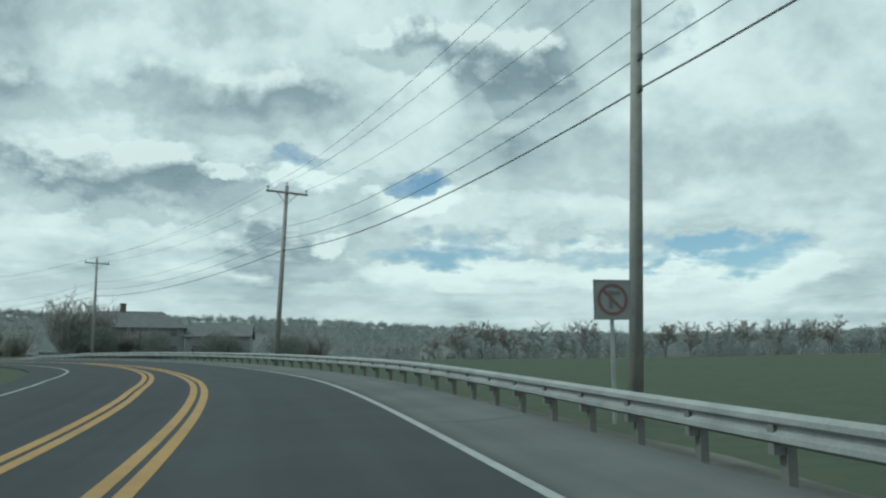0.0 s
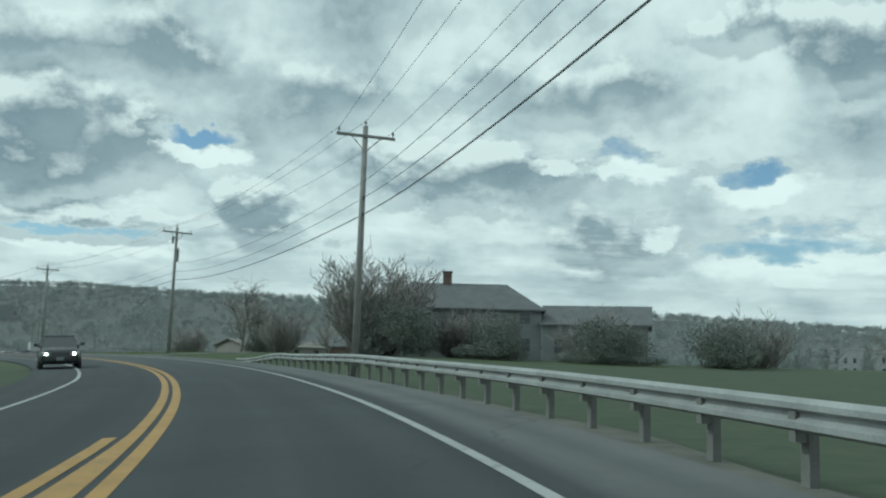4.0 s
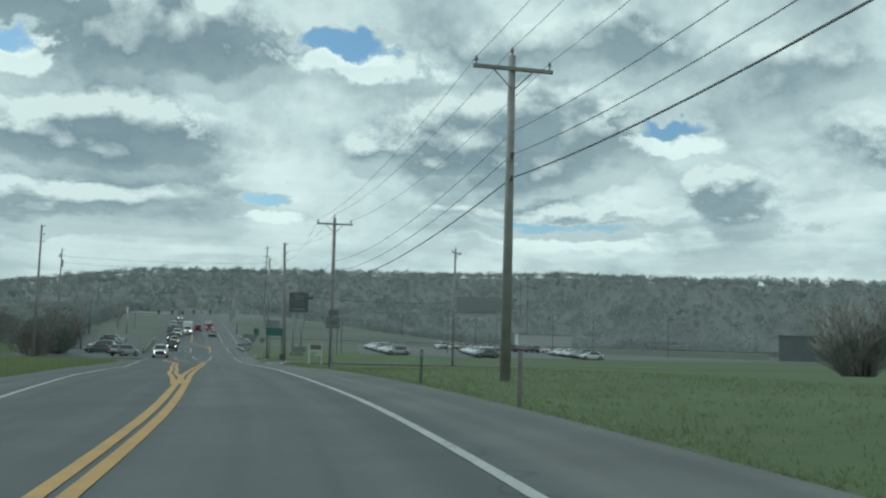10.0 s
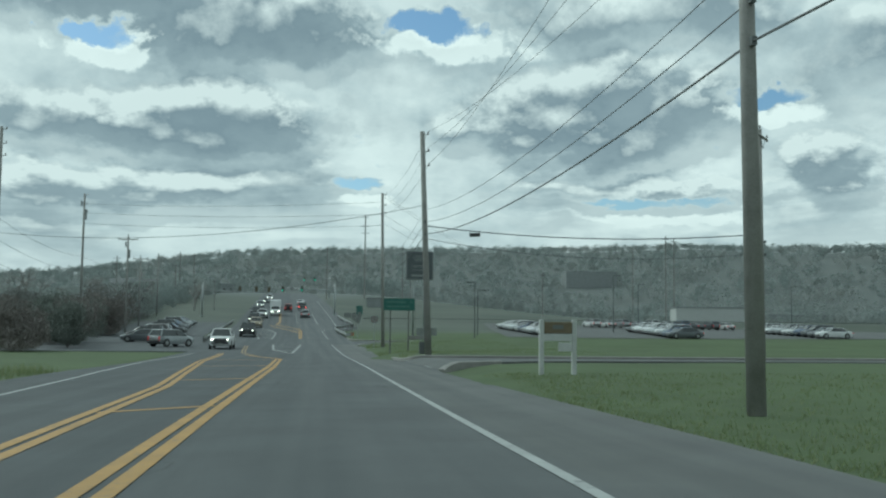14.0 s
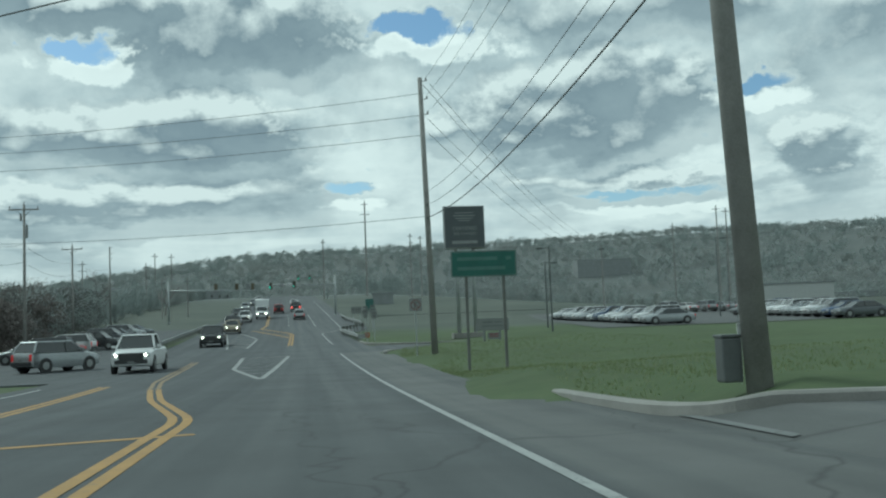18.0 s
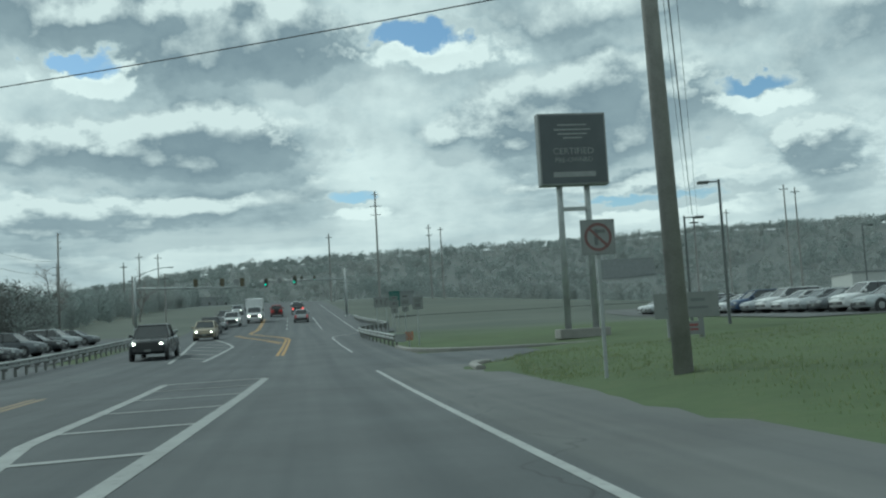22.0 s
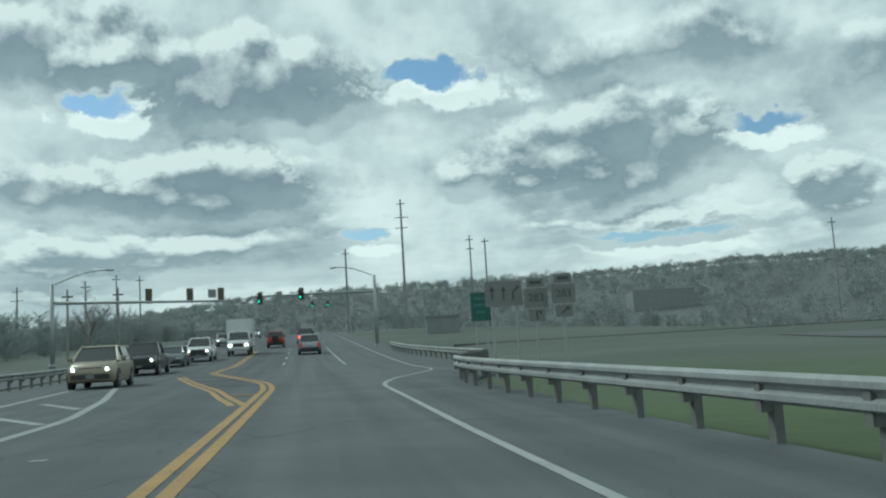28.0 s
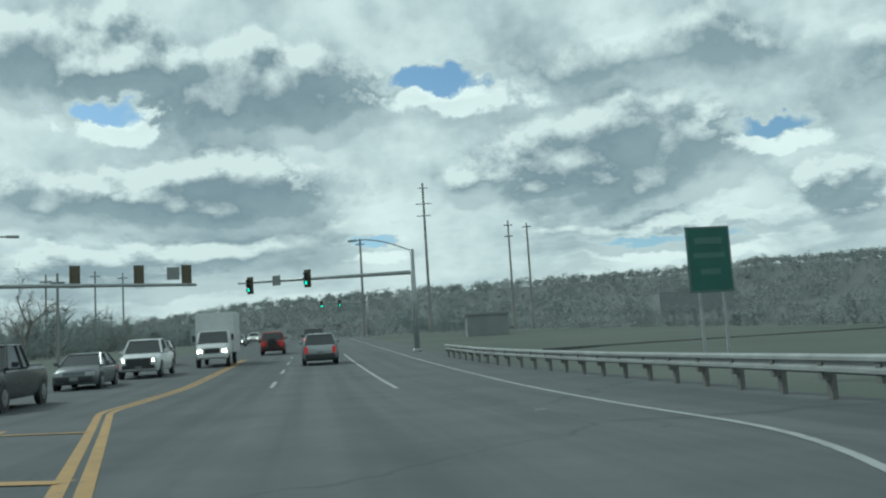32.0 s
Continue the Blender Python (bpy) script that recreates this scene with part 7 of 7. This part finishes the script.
# Woods on the hills --------------------------------------------------------------
def brushwood():
    """Bare trees and scrub too many to count: trunks and twigs as thin three-sided sticks in one mesh."""
    rng = np.random.default_rng(8)
    # trees, twigs on each, nearest, farthest, first and last heading, least and greatest height, stick radius
    bands = (
        (460, 60, 225, 400, 22, 100, 4.5, 8.0, 0.065), (300, 60, 232, 400, 2, 30, 3.0, 6.5, 0.06), (560, 60, 165, 420, 72, 150, 4.0, 8.0, 0.07),
        (2800, 34, 370, 600, -62, 120, 6.0, 10.5, 0.13), (5200, 30, 590, 940, -62, 100, 6.5, 10.5, 0.20), (3000, 34, 930, 1050, -62, 100, 4.5, 8.0, 0.17),
    )
    trees = []
    for n, twigs, r0, r1, a0, a1, h0, h1, rad in bands:
        r, a = rng.uniform(r0, r1, n), np.radians(rng.uniform(a0, a1, n))
        trees.append((np.sin(a) * r, 60 + np.cos(a) * r, rng.uniform(h0, h1, n), twigs, rad))
    n = 520
    along, out = rng.uniform(352, 640, n), 31 + 42 * rng.uniform(0, 1, n) ** 1.4
    cx, cy, tx, ty = (np.interp(along, STN, q) for q in (RX, RY, RTX, RTY))
    trees.append((cx - ty * out, cy + tx * out, rng.uniform(3.5, 8.0, n), 64, 0.06))
    p_all, q_all, r_all = [], [], []
    for x, y, h, twigs, rad in trees:
        s, u = to_road(x, y)
        keep = (np.abs(u) > 24) | (s > 870)
        # cleared ground before the houses on the slopes
        for hx, hy, half in [(q[0], q[1], 14) for q in FAR_HOUSES] + [(109, 723, 22)]:
            far = math.hypot(hx, hy)
            along = (x * hx + y * hy) / far
            keep &= ~((np.abs(x * hy - y * hx) / far < half) & (along > far - 70) & (along < far + 12))
        x, y, h = x[keep], y[keep], h[keep]
        base = np.stack([x, y, ground_z(x, y) - 0.2], 1)
        if rad > 0.1:
            # far off: round crowns of short crossing twigs on a thin trunk
            k = len(x)
            p_all.append(base), q_all.append(base + np.array([0, 0, 0.6]) * h[:, None]), r_all.append(np.full(k, rad))
            way = rng.normal(0, 1, (k, twigs, 3))
            way /= np.linalg.norm(way, axis=2)[:, :, None]
            wide = h[:, None, None] * np.array([0.40, 0.40, 0.36]) * rng.uniform(0.8, 1.2, (k, 1, 1))
            mid = base[:, None] + np.array([0, 0, 0.60]) * h[:, None, None] + way * wide * rng.uniform(0.25, 1.0, (k, twigs, 1)) ** 0.5
            lie = rng.normal(0, 1, (k, twigs, 3)) + way * 0.6
            lie /= np.linalg.norm(lie, axis=2)[:, :, None]
            half = h[:, None, None] * rng.uniform(0.07, 0.17, (k, twigs, 1))
            p_all.append((mid - lie * half).reshape(-1, 3)), q_all.append((mid + lie * half).reshape(-1, 3)), r_all.append(np.full(k * twigs, rad * 1.25))
            continue
        top = base + np.stack([rng.normal(0, 0.05, len(x)) * h, rng.normal(0, 0.05, len(x)) * h, h * 0.8], 1)
        p_all.append(base), q_all.append(top), r_all.append(np.full(len(x), rad * 1.8))
        f = rng.uniform(0.05, 1.0, (len(x), twigs, 1))
        start = base[:, None] * (1 - f) + top[:, None] * f
        a = rng.uniform(0, math.tau, (len(x), twigs, 1))
        reach = h[:, None, None] * rng.uniform(0.16, 0.42, (len(x), twigs, 1)) * (1.15 - 0.6 * f)
        lift = rng.uniform(0.1, 1.1, (len(x), twigs, 1))
        end = start + np.concatenate([np.cos(a) * reach, np.sin(a) * reach, lift * reach], 2)
        p_all.append(start.reshape(-1, 3)), q_all.append(end.reshape(-1, 3)), r_all.append(np.full(len(x) * twigs, rad))
    p, q, r = np.concatenate(p_all), np.concatenate(q_all), np.concatenate(r_all)
    d = q - p
    d /= np.linalg.norm(d, axis=1)[:, None]
    side = np.cross(d, np.array([0.31, 0.87, 0.4]))
    side /= np.linalg.norm(side, axis=1)[:, None]
    up = np.cross(side, d)
    ring = [side * math.cos(t) + up * math.sin(t) for t in (0.0, 2.094, 4.189)]
    verts = np.stack([p + v * r[:, None] for v in ring] + [q + v * r[:, None] * 0.5 for v in ring], 1).reshape(-1, 3)
    quad = np.array([(0, 1, 4, 3), (1, 2, 5, 4), (2, 0, 3, 5)])
    faces = (np.arange(len(p))[:, None, None] * 6 + quad[None]).reshape(-1)
    me = bpy.data.meshes.new("brushwood")
    me.vertices.add(len(verts))
    me.vertices.foreach_set("co", verts.ravel())
    me.loops.add(len(faces))
    me.loops.foreach_set("vertex_index", faces.astype(np.int32))
    me.polygons.add(len(faces) // 4)
    me.polygons.foreach_set("loop_start", np.arange(0, len(faces), 4, dtype=np.int32))
    me.update(calc_edges=True)
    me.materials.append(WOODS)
    tagged(new("brushwood", me), "dense grey-brown bare woods covering the hills", "woods", kind="stuff")


brushwood()


# Grass blades and verge ----------------------------------------------------------
def tufts():
    """Short blades along the verge and over the near field."""
    rng = random.Random(9)
    pts = []
    for _ in range(3600):
        s = rng.uniform(126, 345)
        if 241 < s < 267 or 320.5 < s < 335:
            continue
        pts.append((s, right_edge(s) + 0.12 + abs(rng.gauss(0, 0.5))))
    for _ in range(1800):
        s = rng.uniform(0, 128)
        pts.append((s, right_edge(s) + 0.1 + abs(rng.gauss(0, 0.5))))
    for _ in range(900):
        s = rng.uniform(150, 296)
        pts.append((s, left_edge(s) - 0.12 - abs(rng.gauss(0, 0.5))))
    short = len(pts)
    # rougher growth over the field beside the road and on the bank across it
    for _ in range(26000):
        s = rng.uniform(132, 322)
        if 240 < s < 268:
            continue
        pts.append((s, right_edge(s) + 0.3 + 13 * rng.random() ** 1.6))
    for _ in range(5000):
        s = rng.uniform(188, 247)
        pts.append((s, left_edge(s) - 0.4 - 9 * rng.random()))
    tall = len(pts) - 5000
    verts, faces = [], []
    c = [_plain_at(s, u) for s, u in pts]
    z = ground_z(np.array([p.x for p in c]), np.array([p.y for p in c]))
    for k, (p, zz) in enumerate(zip(c, z)):
        reach = (0.025, 0.06) if k < short else ((0.03, 0.10) if k < tall else (0.12, 0.42))
        for _ in range(3 if k < tall else 7):
            a, h = rng.uniform(0, math.tau), rng.uniform(*reach)
            o = len(verts)
            bx, by = p.x + rng.uniform(-0.1, 0.1), p.y + rng.uniform(-0.1, 0.1)
            dx, dy = math.cos(a) * 0.012, math.sin(a) * 0.012
            verts += [(bx - dx, by - dy, zz - 0.01), (bx + dx, by + dy, zz - 0.01), (bx + dy * 4, by - dx * 4, zz + h)]
            faces.append((o, o + 1, o + 2))
    me = bpy.data.meshes.new("grass_tufts")
    me.from_pydata(verts, [], faces)
    me.materials.append(BLADE)
    tagged(new("grass_tufts", me), "short green grass along the verge", "grass", kind="stuff")


tufts()
